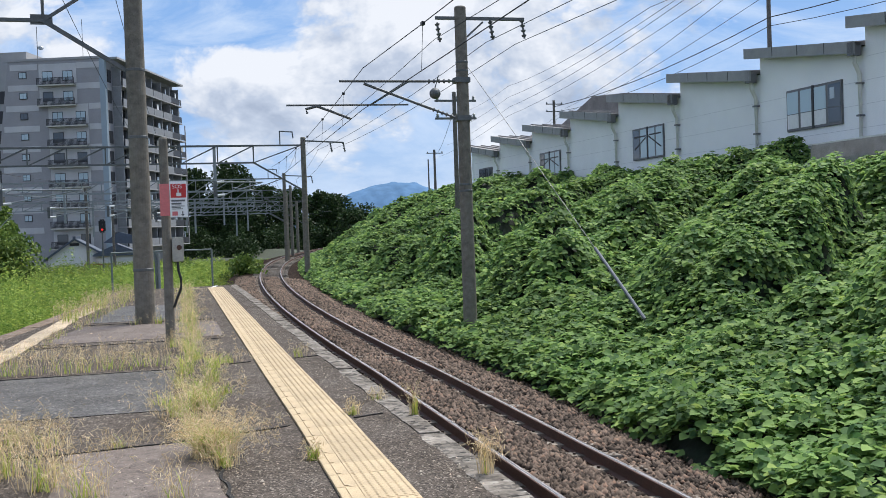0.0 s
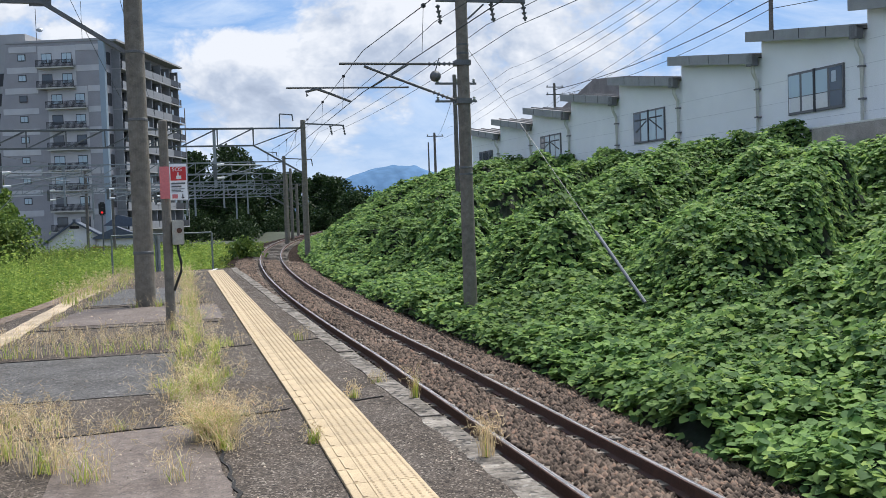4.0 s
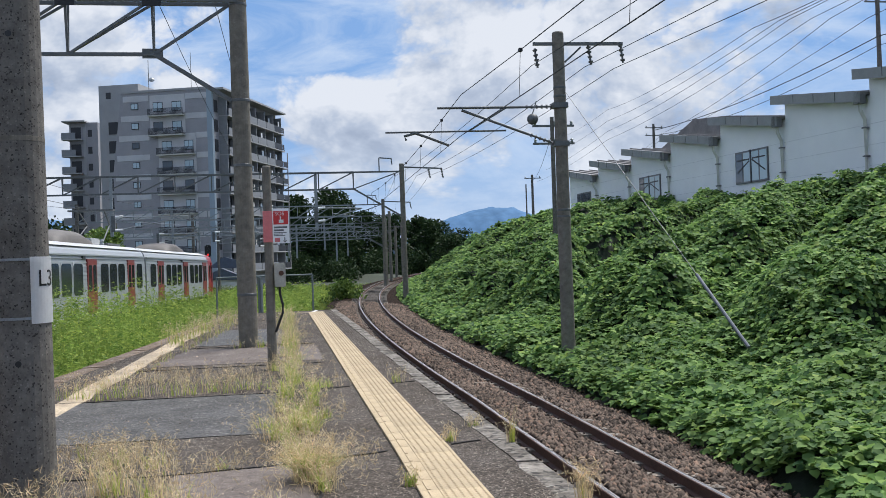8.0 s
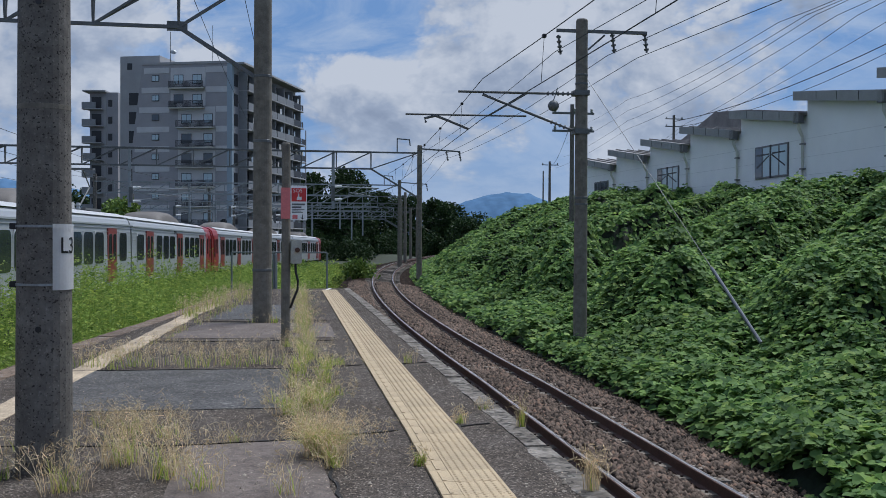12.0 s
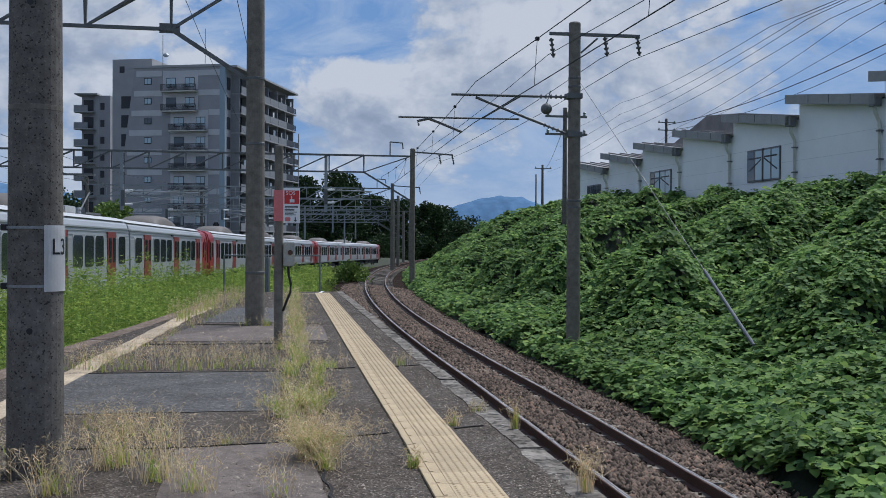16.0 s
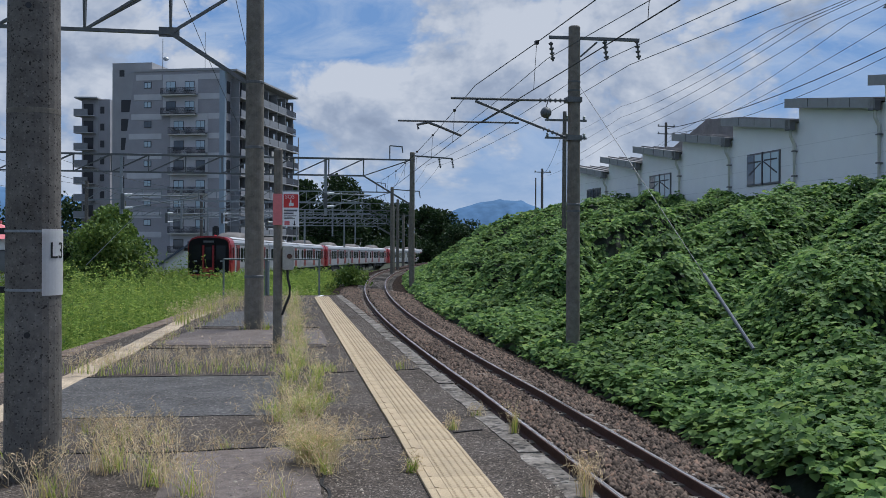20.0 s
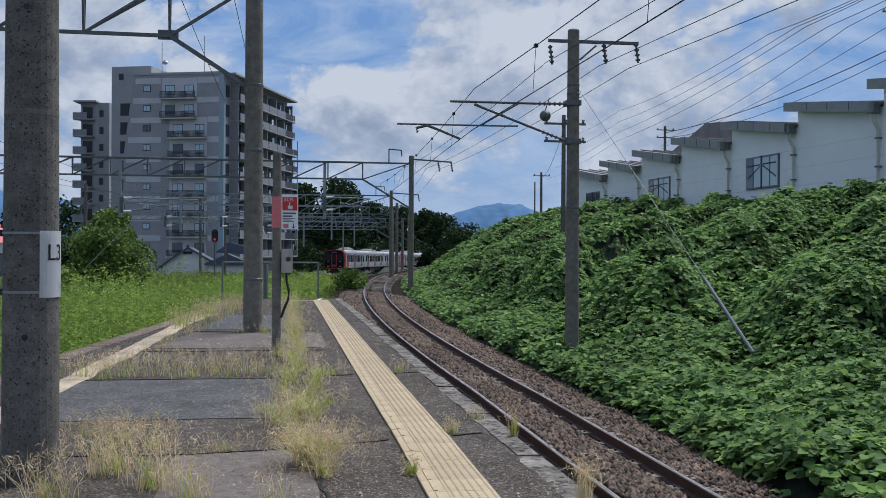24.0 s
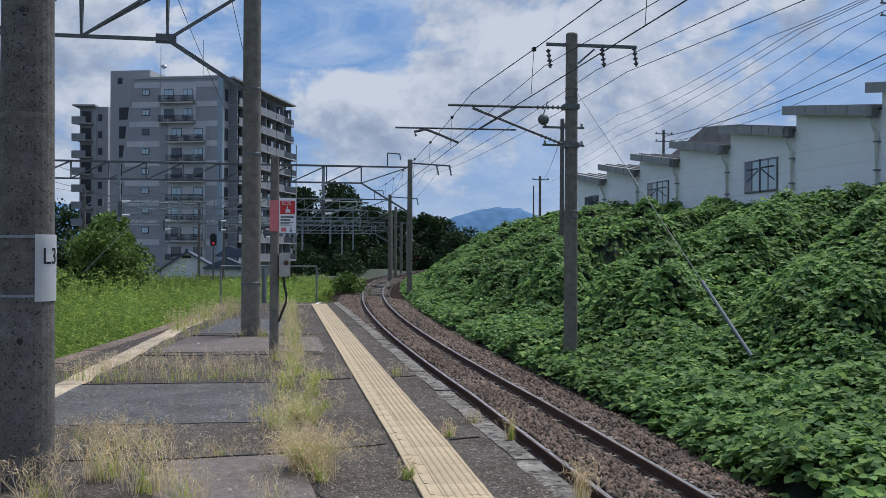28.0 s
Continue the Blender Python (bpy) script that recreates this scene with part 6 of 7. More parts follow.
# arc length along the main line, from y to metres
_Y = np.arange(-320, 460, 0.5)
_X = main_x(_Y) - 1.43
_S = np.concatenate([[0], np.cumsum(np.hypot(np.diff(_X), np.diff(_Y)))])
_S -= np.interp(0, _Y, _S)


def on_line(s):
    y = float(np.interp(s, _S, _Y))
    return Vector((float(main_x(y)) - 1.43, y, float(main_z(y))))


FRONT = [(0.0, -19.5), (3.0, 9.7), (6.0, 42.3), (7.0, 53.7), (9.0, 79.0), (10.0, 92.2), (12.0, 119.9), (14.5, 157.5), (16.0, 181.6), (18.0, 215.0), (19.0, 232.4), (20.0, 250.6), (21.0, 268.4), (23.5, 316.0), (25.0, 346.5), (26.0, 368.5), (27.0, 390.5), (28.0, 412.5)]


def front_s(t):
    """Metres along the line of the train's front, which gathers speed."""
    c = np.polyfit([q[0] for q in FRONT], [q[1] for q in FRONT], 4)
    return float(np.polyval(c, t))


TRAIN = []


def build_train():
    cab, mid = build_car(True), build_car(False)
    for k in range(9):
        if k == 0:
            ob = cab
        elif k == 1:
            ob = mid
        else:
            ob = copy_thing(mid if k % 3 == 1 else cab, pose(0, 0, 0))
        TRAIN.append((ob, k))


build_train()


def motions():
    for ob, k in TRAIN:
        rows = []
        for i in range(0, 29):
            t = float(i)
            s = front_s(t) - 10.0 - 20.0 * k
            a, b = on_line(s - 6.9), on_line(s + 6.9)
            d = b - a
            c = (a + b) / 2
            turn = 180.0 if k % 3 == 2 else 0.0
            yaw = math.degrees(math.atan2(-d.x, d.y)) + turn
            pitch = math.degrees(math.atan2(d.z, math.hypot(d.x, d.y))) * (-1 if turn else 1)
            rows.append((t, pose(c.x, c.y, c.z, pitch, 0, yaw)))
        walk(ob, rows)


# ---- overhead wires ----
def wire(points, r=0.006, sag=0.0, label="overhead wire", n=8, material=None):
    """A wire through the points, sagging between each pair."""
    pts = []
    for a, b in zip(points, points[1:]):
        a, b = Vector(a), Vector(b)
        for k in range(n):
            u = k / n
            p = a.lerp(b, u)
            p.z -= 4 * sag * u * (1 - u)
            pts.append(p)
    pts.append(Vector(points[-1]))
    return solo("overhead_wire", sweep(pts, r, 5), material or M_WIRE, label, "wire", "overhead wires")


def build_wires():
    contact = [(3.95, -22, 4.2), (4.7, 22.5, 4.2), (6.5, 57, 4.2), (10.2, 84, 4.1), (13.3, 100, 4.0), (17.6, 118, 3.6), (25, 145, 3.2)]
    wire(contact, 0.009, 0.0, "dark contact wire over the near track")
    mess = [(x + 0.05, y, z + 0.95) for x, y, z in contact]
    wire(mess, 0.009, 0.3, "dark messenger wire carrying the contact wire")
    for y in (0.5, 5.5, 11.4, 16.9, 26, 31, 36, 41, 46, 51):
        a = np.array([c[1] for c in contact])
        k = int(np.searchsorted(a, y)) - 1
        u = (y - a[k]) / (a[k + 1] - a[k])
        p = Vector(contact[k]).lerp(Vector(contact[k + 1]), u)
        q = p + Vector((0.05, 0, 0.95 - 4 * 0.3 * u * (1 - u)))
        d = thing("wire_dropper", pose(*p), "thin dropper between messenger and contact wire", "dropper", "wire droppers")
        part("rod", tube(p, q, 0.005, n=5), M_WIRE, d, world=True)
        part("clamp", box(q.x - 0.03, q.y - 0.05, q.z - 0.03, q.x + 0.03, q.y + 0.05, q.z + 0.03), M_DARK, d, world=True)
    for x0, x1, x2, z in ((7.0, 6.45, 8.0, 5.82), (8.9, 7.72, 9.2, 5.78), (10.2, 8.45, 9.9, 5.75)):
        wire([(x0, -24, z), (x1, 22.5, z), (x2, 57, z + 0.3), (x2 + 2.4, 84, z), (x2 + 5.0, 100, z - 0.3), (x2 + 8.8, 118, z - 0.9)], 0.008, 0.22, "feeder wire on crossarm insulators")
    for x, z in ((-2.1, 7.5), (-0.87, 7.5)):
        wire([(x, -25, z), (x, 18.1, z), (x + 1.2, 57, z - 0.4)], 0.008, 0.25, "feeder wire along the platform poles")
    # main line contact wires
    for off in (-1.43, -5.3):
        ys = (-25, 18, 57, 84, 100, 118, 150)
        pts = [(float(main_x(y)) + off, y, float(main_z(y)) + 5.1) for y in ys]
        wire(pts, 0.008, 0.0, "contact wire over the main line")
        wire([(x, y, z + 0.95) for x, y, z in pts], 0.008, 0.4, "messenger wire over the main line")
    # power lines beyond the factory
    for a, b in (((44.6, 122, 19.2), (29.2, 54.7, 14.2)), ((44.6, 122, 17.8), (30.5, 54.0, 14.5)), ((44.6, 122, 16.5), (31.0, 53.8, 14.5)), ((44.5, 122, 15.4), (32.0, 53.1, 14.4)), ((51.3, 119.5, 16.0), (32.9, 52.6, 14.3)), ((51.3, 119.5, 15.4), (34.6, 51.5, 14.1))):
        a, b = Vector(a), Vector(b)
        wire([a - (b - a) * 1.3, a, b, b + (b - a) * 0.7], 0.018, 0.5, "power line crossing the sky")
    wire([(36.5, 87.7, 12.3), (35.0, 51.2, 13.0), (36, 20, 13.2)], 0.03, 0.6, "bundled power cable between utility poles")
    wire([(36.5, 87.7, 11.8), (35.0, 51.2, 12.5), (36, 20, 12.6)], 0.02, 0.8, "power cable between utility poles")
    wire([(11.7, 38.3, 6.2), (27.1, 96.2, 8.6)], 0.01, 0.5, "thin service wire above the bank")


build_wires()


def main_cantilever(x, y, z, reach):
    t = thing("cantilever_bracket", pose(x, y, z), "pale tube cantilever hung from a gantry post over the main line", "cantilever", "main line cantilevers")
    part("top_tube", tube((0.5, 0, 0.05), (reach, 0, 0.0), 0.035, n=8), M_STEEL_L, t)
    part("brace_tube", tube((0.5, 0, -0.62), (reach, 0, 0.0), 0.03, n=8), M_STEEL_L, t)
    part("steady_tube", tube((0.9, 0.02, -0.25), (reach * 0.85, 0.02, -0.45), 0.022, n=8), M_STEEL_L, t)
    for zz in (0.05, -0.68):
        part("insulator", tube((0.1, 0, zz), (0.5, 0, zz + 0.03), 0.08, 0.06, n=10), M_WHITE, t, "white ribbed insulator")
    part("post_clamp", box(-0.1, -0.12, -0.75, 0.1, 0.12, 0.1), M_STEEL, t)


main_cantilever(-7.6, 57.0, 4.1, 4.0)
main_cantilever(-3.4, 84.0, 3.9, 3.6)
main_cantilever(0.3, 100.0, 3.6, 3.4)
main_cantilever(-7.8, 84.0, 3.9, 3.4)
main_cantilever(3.4, 57.0, 4.3, 2.6)
wire([(-6.4, 57, 3.6), (-9.5, 57, 0.3)], 0.02, 0.0, "grey stay wire of a gantry post", material=M_STEEL_L)


def utility_pole(x, y, z0, z1, label, arms=2, r=0.13):
    t = thing("utility_pole", pose(x, y, z0), label, "utility pole", "utility poles")
    h = z1 - z0
    part("shaft", lathe([(r * 1.25, 0), (r * 0.85, h)], 12), M_CONC, t)
    for k in range(arms):
        z = h - 0.35 - 0.7 * k
        part("crossarm", beam((-0.8, 0, z), (0.9, 0, z), 0.08), M_STEEL, t)
        for q in (-0.7, 0.1, 0.8):
            part("insulator", lathe([(0.04, z + 0.04), (0.07, z + 0.08), (0.04, z + 0.12), (0.07, z + 0.16), (0.03, z + 0.2)], 8, None, (q, 0, 0)), M_STEEL_L, t)
    return t


utility_pole(35.0, 51.2, 3.0, 16.0, "tall grey utility pole behind the factory")
utility_pole(36.5, 87.7, 2.0, 12.9, "utility pole with crossarms and a transformer")
utility_pole(31.8, 115.7, 1.0, 9.5, "thin pole beyond the bank", 0, 0.09)
utility_pole(27.1, 96.2, 1.5, 9.1, "grey utility pole beyond the bank", 1)
utility_pole(11.7, 38.3, -0.5, 6.8, "slim utility pole on the bank beside the catenary pole", 2, 0.09)


def build_signal():
    t = thing("railway_signal", pose(-3.9, 84, -2.0), "black railway colour-light signal on a slim post", "signal")
    part("post", lathe([(0.07, 0), (0.06, 4.9)], 10), M_STEEL, t)
    h = part("lamp_head", box(-0.26, -0.12, 3.9, 0.26, 0.1, 4.95, bevel=0.1), M_BLACK, t, "black signal head")
    for z, m in ((4.14, M_SIGRED), (4.43, M_BLACK), (4.72, M_BLACK)):
        part("lens", tube((0, -0.13, z), (0, -0.16, z), 0.09, n=14), m, h)
        part("hood", tube((0, -0.12, z + 0.1), (0, -0.4, z + 0.13), 0.05, n=8), M_BLACK, h)


M_SIGRED = glow_mat("signal_red_lens", (0.7, 0.02, 0.02), 0.8)
build_signal()


M_FENCE = mat("fence_paint", (0.17, 0.20, 0.19), 0.6, var=0.25, scale=8, bump=0.05)


def build_fence():
    t = thing("end_fence", pose(0, 29.9, 0), "grey steel pipe fence across the platform end", "fence")
    for x in (-1.15, 0.05, 1.62):
        part("post", tube((x, 0, -0.3), (x, 0, 1.05), 0.028, n=10), M_FENCE, t)
    part("top_rail", tube((-1.15, 0, 1.05), (1.62, 0, 1.05), 0.024, n=10), M_FENCE, t)
    part("thick_post", tube((0.12, 0.05, -0.3), (0.12, 0.05, 1.0), 0.05, n=10), M_STEEL_L, t, "thicker grey post")


build_fence()


# ---- plants ----
def ribbons(base, height, lean, width, rng, seg=3, droop=0.5):
    """Blades: one tapering ribbon each, bent over towards its lean."""
    n = len(base)
    ang = rng.uniform(0, 2 * math.pi, n)
    d = np.stack([np.cos(ang), np.sin(ang), np.zeros(n)], -1)
    s = np.stack([-np.sin(ang + rng.normal(0, 0.6, n)), np.cos(ang), np.zeros(n)], -1)
    V = []
    for k in range(seg + 1):
        u = k / seg
        c = base + d * (lean * (u ** 1.7))[:, None] + np.stack([np.zeros(n), np.zeros(n), height * (u - droop * lean / np.maximum(height, 0.01) * 0.35 * u ** 3)], -1)
        w = (width * (1 - u) ** 0.7 + 0.0006)[:, None] * s * 0.5
        V += [c - w, c + w]
    V = np.stack(V, 1)
    F = []
    for k in range(seg):
        F.append([2 * k, 2 * k + 1, 2 * k + 3, 2 * k + 2])
    F = (np.array(F)[None] + (2 * (seg + 1)) * np.arange(n)[:, None, None]).reshape(-1, 4)
    tips = V[:, -1]
    return V.reshape(-1, 3), F, tips


def join(chunks):
    vs, fs, o = [], [], 0
    for v, f in chunks:
        vs.append(v); fs.append(f + o); o += len(v)
    return np.concatenate(vs), np.concatenate(fs)


def tuft(rng, x, y, r, n, h, spread=0.6, z=0.0):
    a, q = rng.uniform(0, 6.28, n), r * np.sqrt(rng.random(n))
    base = np.stack([x + q * np.cos(a), y + q * np.sin(a), np.full(n, z)], -1)
    hh = h * rng.uniform(0.45, 1.1, n)
    return base, hh, hh * rng.uniform(0.1, spread, n)


def heads(tips, rng, size, k=7):
    """Feathery seed heads: short hairs round each tip."""
    n = len(tips)
    up = rng.uniform(-1.6, 0.5, (n * k, 1))
    c = np.repeat(tips, k, 0) + rng.normal(0, size * 0.42, (n * k, 3)) * (0.75 - 0.4 * up) + np.array([0, 0, size * 1.1]) * up
    d = rng.normal(0, 1, (n * k, 3)); d /= np.linalg.norm(d, axis=1, keepdims=True)
    e = rng.normal(0, 1, (n * k, 3)); e /= np.linalg.norm(e, axis=1, keepdims=True)
    a, b = c - d * size * 0.5, c + d * size * 0.5
    w = e * 0.0022
    V = np.stack([a - w, a + w, b + w * 0.4, b - w * 0.4], 1)
    F = np.arange(4 * n * k).reshape(-1, 4)
    return V.reshape(-1, 3), F


def build_dry_grass():
    rng = np.random.default_rng(31)
    straw, green = [], []
    spots = []
    # the tuft by the strip, the row along the joint, the row across the slab, scattered tufts
    spots += [(0.36, 6.95, 0.15, 760, 0.30, 1.5, 0.55), (0.42, 6.6, 0.1, 90, 0.25, 1.4, 0.3), (0.27, 8.0, 0.14, 90, 0.28, 1.4, 0.3), (0.36, 8.9, 0.16, 200, 0.30, 1.2, 0.65)]
    for y in np.arange(9.6, 28.5, 0.42):
        x = 0.38 + 0.016 * (y - 9)
        spots.append((x + rng.normal(0, 0.09), y, 0.14, int(4 + 60 * rng.random() ** 2), 0.20 + 0.18 * rng.random(), 0.9, 0.4))
    for x, y, r, n, h, gr in ((0.30, 7.75, 0.22, 150, 0.30, 0.35), (0.18, 8.6, 0.26, 230, 0.34, 0.5), (0.45, 8.75, 0.2, 240, 0.36, 0.7), (0.05, 9.2, 0.22, 90, 0.24, 0.25), (0.42, 9.5, 0.24, 210, 0.38, 0.5), (0.62, 9.6, 0.2, 90, 0.24, 0.4), (0.22, 10.2, 0.28, 150, 0.3, 0.3), (0.55, 10.4, 0.22, 180, 0.42, 0.55), (0.30, 11.2, 0.3, 200, 0.40, 0.5), (0.62, 11.5, 0.25, 150, 0.34, 0.6), (0.45, 12.4, 0.24, 220, 0.44, 0.45), (0.40, 13.4, 0.22, 170, 0.46, 0.4), (0.55, 14.6, 0.2, 160, 0.46, 0.4), (0.52, 15.8, 0.2, 150, 0.5, 0.35), (0.60, 17.2, 0.2, 150, 0.5, 0.4), (0.62, 18.8, 0.22, 170, 0.5, 0.4), (0.66, 20.6, 0.22, 160, 0.5, 0.4), (0.72, 22.8, 0.24, 160, 0.5, 0.4), (0.8, 25.2, 0.24, 160, 0.5, 0.4)):
        spots.append((x, y, 0.62 * r, int(0.55 * n), 0.85 * h, 1.3, min(0.75, gr + 0.15)))
    for x in np.arange(-2.15, 0.25, 0.2):
        for y in (12.0, 12.5, 13.1):
            spots.append((x, y + rng.normal(0, 0.15), 0.2, int((34 if y < 12.2 else 20) * rng.uniform(0.4, 1.3)), 0.28 if y < 12.2 else 0.24, 0.8, 0.42 if y < 12.2 else 0.08))
    for x, y, r, n, h in ((-1.05, 7.9, 0.35, 200, 0.26), (-1.35, 8.25, 0.3, 110, 0.22), (-0.75, 7.75, 0.3, 120, 0.24), (-0.95, 6.9, 0.35, 260, 0.34), (-0.65, 6.45, 0.3, 200, 0.34), (-0.4, 6.1, 0.25, 130, 0.32), (-1.2, 6.2, 0.3, 160, 0.3), (-0.25, 7.5, 0.2, 60, 0.16), (-1.7, 7.4, 0.3, 120, 0.28), (0.1, 5.9, 0.2, 60, 0.25)):
        spots.append((x, y, r * 0.55, int(n * 0.5), h, 1.1, 0.22))
    for x in np.arange(-1.35, -0.1, 0.35):
        spots.append((x, 7.47, 0.08, 10, 0.1, 0.6, 0.2))
    for y in np.arange(12.5, 27.5, 0.5):
        x = float(left_edge_x(y)) + 0.35 + 0.3 * rng.random()
        if y > 18.5:
            spots.append((x, y, 0.3, 60, 0.36, 0.5, 0.45))
            spots.append((x + 0.45, y, 0.25, 22, 0.26, 0.5, 0.45))
        else:
            spots.append((x + 0.55, y, 0.12, 22, 0.16, 0.6, 0.3))
    spots += [(1.62, 11.9, 0.10, 50, 0.20, 0.5, 0.5), (1.52, 8.0, 0.07, 40, 0.13, 0.6, 0.4), (0.98, 6.55, 0.08, 60, 0.14, 0.7, 0.7), (1.84, 8.6, 0.10, 30, 0.10, 0.6, 0.4), (1.97, 7.75, 0.05, 50, 0.26, 0.35, 0.5), (1.90, 5.75, 0.05, 60, 0.24, 0.35, 0.1), (0.75, 11.9, 0.25, 70, 0.17, 0.7, 0.6), (0.05, 17.75, 0.14, 60, 0.24, 0.6, 0.6), (-0.35, 17.8, 0.12, 30, 0.18, 0.6, 0.4), (0.22, 13.9, 0.12, 50, 0.22, 0.6, 0.5), (-1.65, 6.55, 0.12, 50, 0.2, 0.6, 0.4)]
    for i, (x, y, r, n, h, sp, gr) in enumerate(spots):
        n = int(n * (1.25 if y < 9.2 else 0.95))
        n1 = int(n * (1 - gr))
        b, hh, ln = tuft(rng, x, y, r, n1, h, sp)
        v, f, tips = ribbons(b, hh, ln, np.full(n1, 0.0026), rng)
        straw.append((v, f))
        keep = rng.random(n1) < 0.42
        straw.append(heads(tips[keep], rng, 0.045, 11))
        n2 = int(n * gr)
        if n2:
            b, hh, ln = tuft(rng, x, y, r * 0.5, n2, h * 0.72, sp)
            v, f, _ = ribbons(b, hh, ln, np.full(n2, 0.008), rng)
            green.append((v, f))
    v, f = join(straw)
    tagged(new("dry_grass", soup("dry_grass", v, f, M_STRAW)), "pale dry grass with feathery heads growing from platform joints", "dry grass", kind="stuff")
    v, f = join(green)
    tagged(new("green_grass", soup("green_grass", v, f, M_GRASS)), "yellow-green grass blades among the dry tufts", "grass", kind="stuff")


build_dry_grass()


def leaf_cloud(pos, dirs, length, width, rng):
    """Narrow leaves as folded quads: pos (n, 3), dirs (n, 3)."""
    n = len(pos)
    d = dirs / np.linalg.norm(dirs, axis=1, keepdims=True)
    s = np.cross(d, rng.normal(0, 1, (n, 3))); s /= np.linalg.norm(s, axis=1, keepdims=True)
    L, W = length[:, None], width[:, None]
    V = np.stack([pos, pos + d * L * 0.45 + s * W * 0.5, pos + d * L - np.array([0, 0, 1]) * L * 0.15, pos + d * L * 0.45 - s * W * 0.5], 1)
    return V.reshape(-1, 3), np.arange(4 * n).reshape(-1, 4)


def weeds(rng, x, y, z0, h, leaves, ll, lw):
    """Tall leafy stems at x, y of height h."""
    n = len(x)
    base = np.stack([x, y, z0], -1)
    lean = rng.normal(0, 0.10, (n, 2)) * h[:, None]
    chunks = []
    k = leaves
    u = rng.uniform(0.25, 1.0, (n, k))
    px = x[:, None] + lean[:, :1] * u ** 2
    py = y[:, None] + lean[:, 1:] * u ** 2
    pz = z0[:, None] + h[:, None] * u
    a = rng.uniform(0, 6.28, (n, k))
    d = np.stack([np.cos(a), np.sin(a), rng.uniform(-0.2, 0.9, (n, k)) * (0.4 + u)], -1)
    L = ll * rng.uniform(0.6, 1.2, (n, k)) * (1.15 - 0.55 * u)
    chunks.append(leaf_cloud(np.stack([px, py, pz], -1).reshape(-1, 3), d.reshape(-1, 3), L.ravel(), np.full(n * k, lw), rng))
    # stems
    top = base + np.stack([lean[:, 0], lean[:, 1], h], -1)
    w = np.array([0.003, 0.002, 0])
    V = np.stack([base - w, base + w, top + w * 0.4, top - w * 0.4], 1).reshape(-1, 3)
    chunks.append((V, np.arange(4 * n).reshape(-1, 4)))
    return chunks


def build_weeds():
    rng = np.random.default_rng(41)
    ch = []
    # between platform and main line
    for y0, y1, dens, k, ll, lw in ((2, 14, 13, 46, 0.16, 0.030), (14, 26, 22, 30, 0.15, 0.028), (26, 44, 16, 24, 0.18, 0.034), (44, 75, 7, 22, 0.26, 0.055)):
        n = int((y1 - y0) * 5.5 * dens)
        y = rng.uniform(y0, y1, n)
        lo = main_x(y) + 0.65
        hi = np.where(y < 30, left_edge_x(y) - 0.06, np.minimum(track_x(y) - 2.6, main_x(y) + 7))
        x = lo + (hi - lo) * rng.random(n)
        keep = rng.random(n) < (hi - lo) / 5.5
        x, y, lo, hi = x[keep], y[keep], lo[keep], hi[keep]
        patch = vnoise(x, y, 2.5, 17)
        h = (2.05 + 0.55 * patch) * rng.uniform(0.75, 1.1, len(x)) * np.clip(0.55 + 0.45 * (hi - x) / 0.5, 0.55, 1.0)
        h *= np.where(y < 22, np.interp(x - lo, [0.0, 1.6], [0.72, 1.0]), 1.0)
        h *= np.where(y > 30, 0.72, np.interp(y, [9, 15, 18], [0.80, 0.95, 1.05]))
        z0 = np.where(y > 35, -1.55 - 0.0105 * (y - 35), -1.55)
        ch += weeds(rng, x, y, z0, h, k, ll, lw)
    v, f = join(ch)
    tagged(new("tall_weeds", soup("tall_weeds", v, f, M_WEED)), "tall bright green leafy weeds between platform and tracks", "weeds", kind="stuff")
    # rough grass beside the far curve and beyond the main line
    ch = []
    n = 9000
    y = 30 + 95 * rng.random(n) ** 1.3
    lo, hi = main_x(y) + 0.9, track_x(y) - 1.9
    x = lo + (hi - lo) * rng.random(n)
    z0 = -1.5 - 0.0095 * np.maximum(y - 35, 0)
    ch += weeds(rng, x, y, z0, rng.uniform(0.3, 0.75, n), 12, 0.22, 0.05)
    n = 6000
    y = 10 + 120 * rng.random(n)
    x = main_x(y) - 5.5 - 22 * rng.random(n) ** 1.4
    ch += weeds(rng, x, y, -1.55 - 0.0105 * np.maximum(y - 35, 0), rng.uniform(0.5, 1.3, n), 14, 0.26, 0.06)
    v, f = join(ch)
    tagged(new("rough_grass", soup("rough_grass", v, f, M_GRASSY)), "rough yellow-green grass beside the tracks", "grass", kind="stuff")


M_GRASSY = leaf_mat("rough_grass_leaf", (0.085, 0.13, 0.025), (0.20, 0.25, 0.05), 0.6, 0.3)
build_weeds()


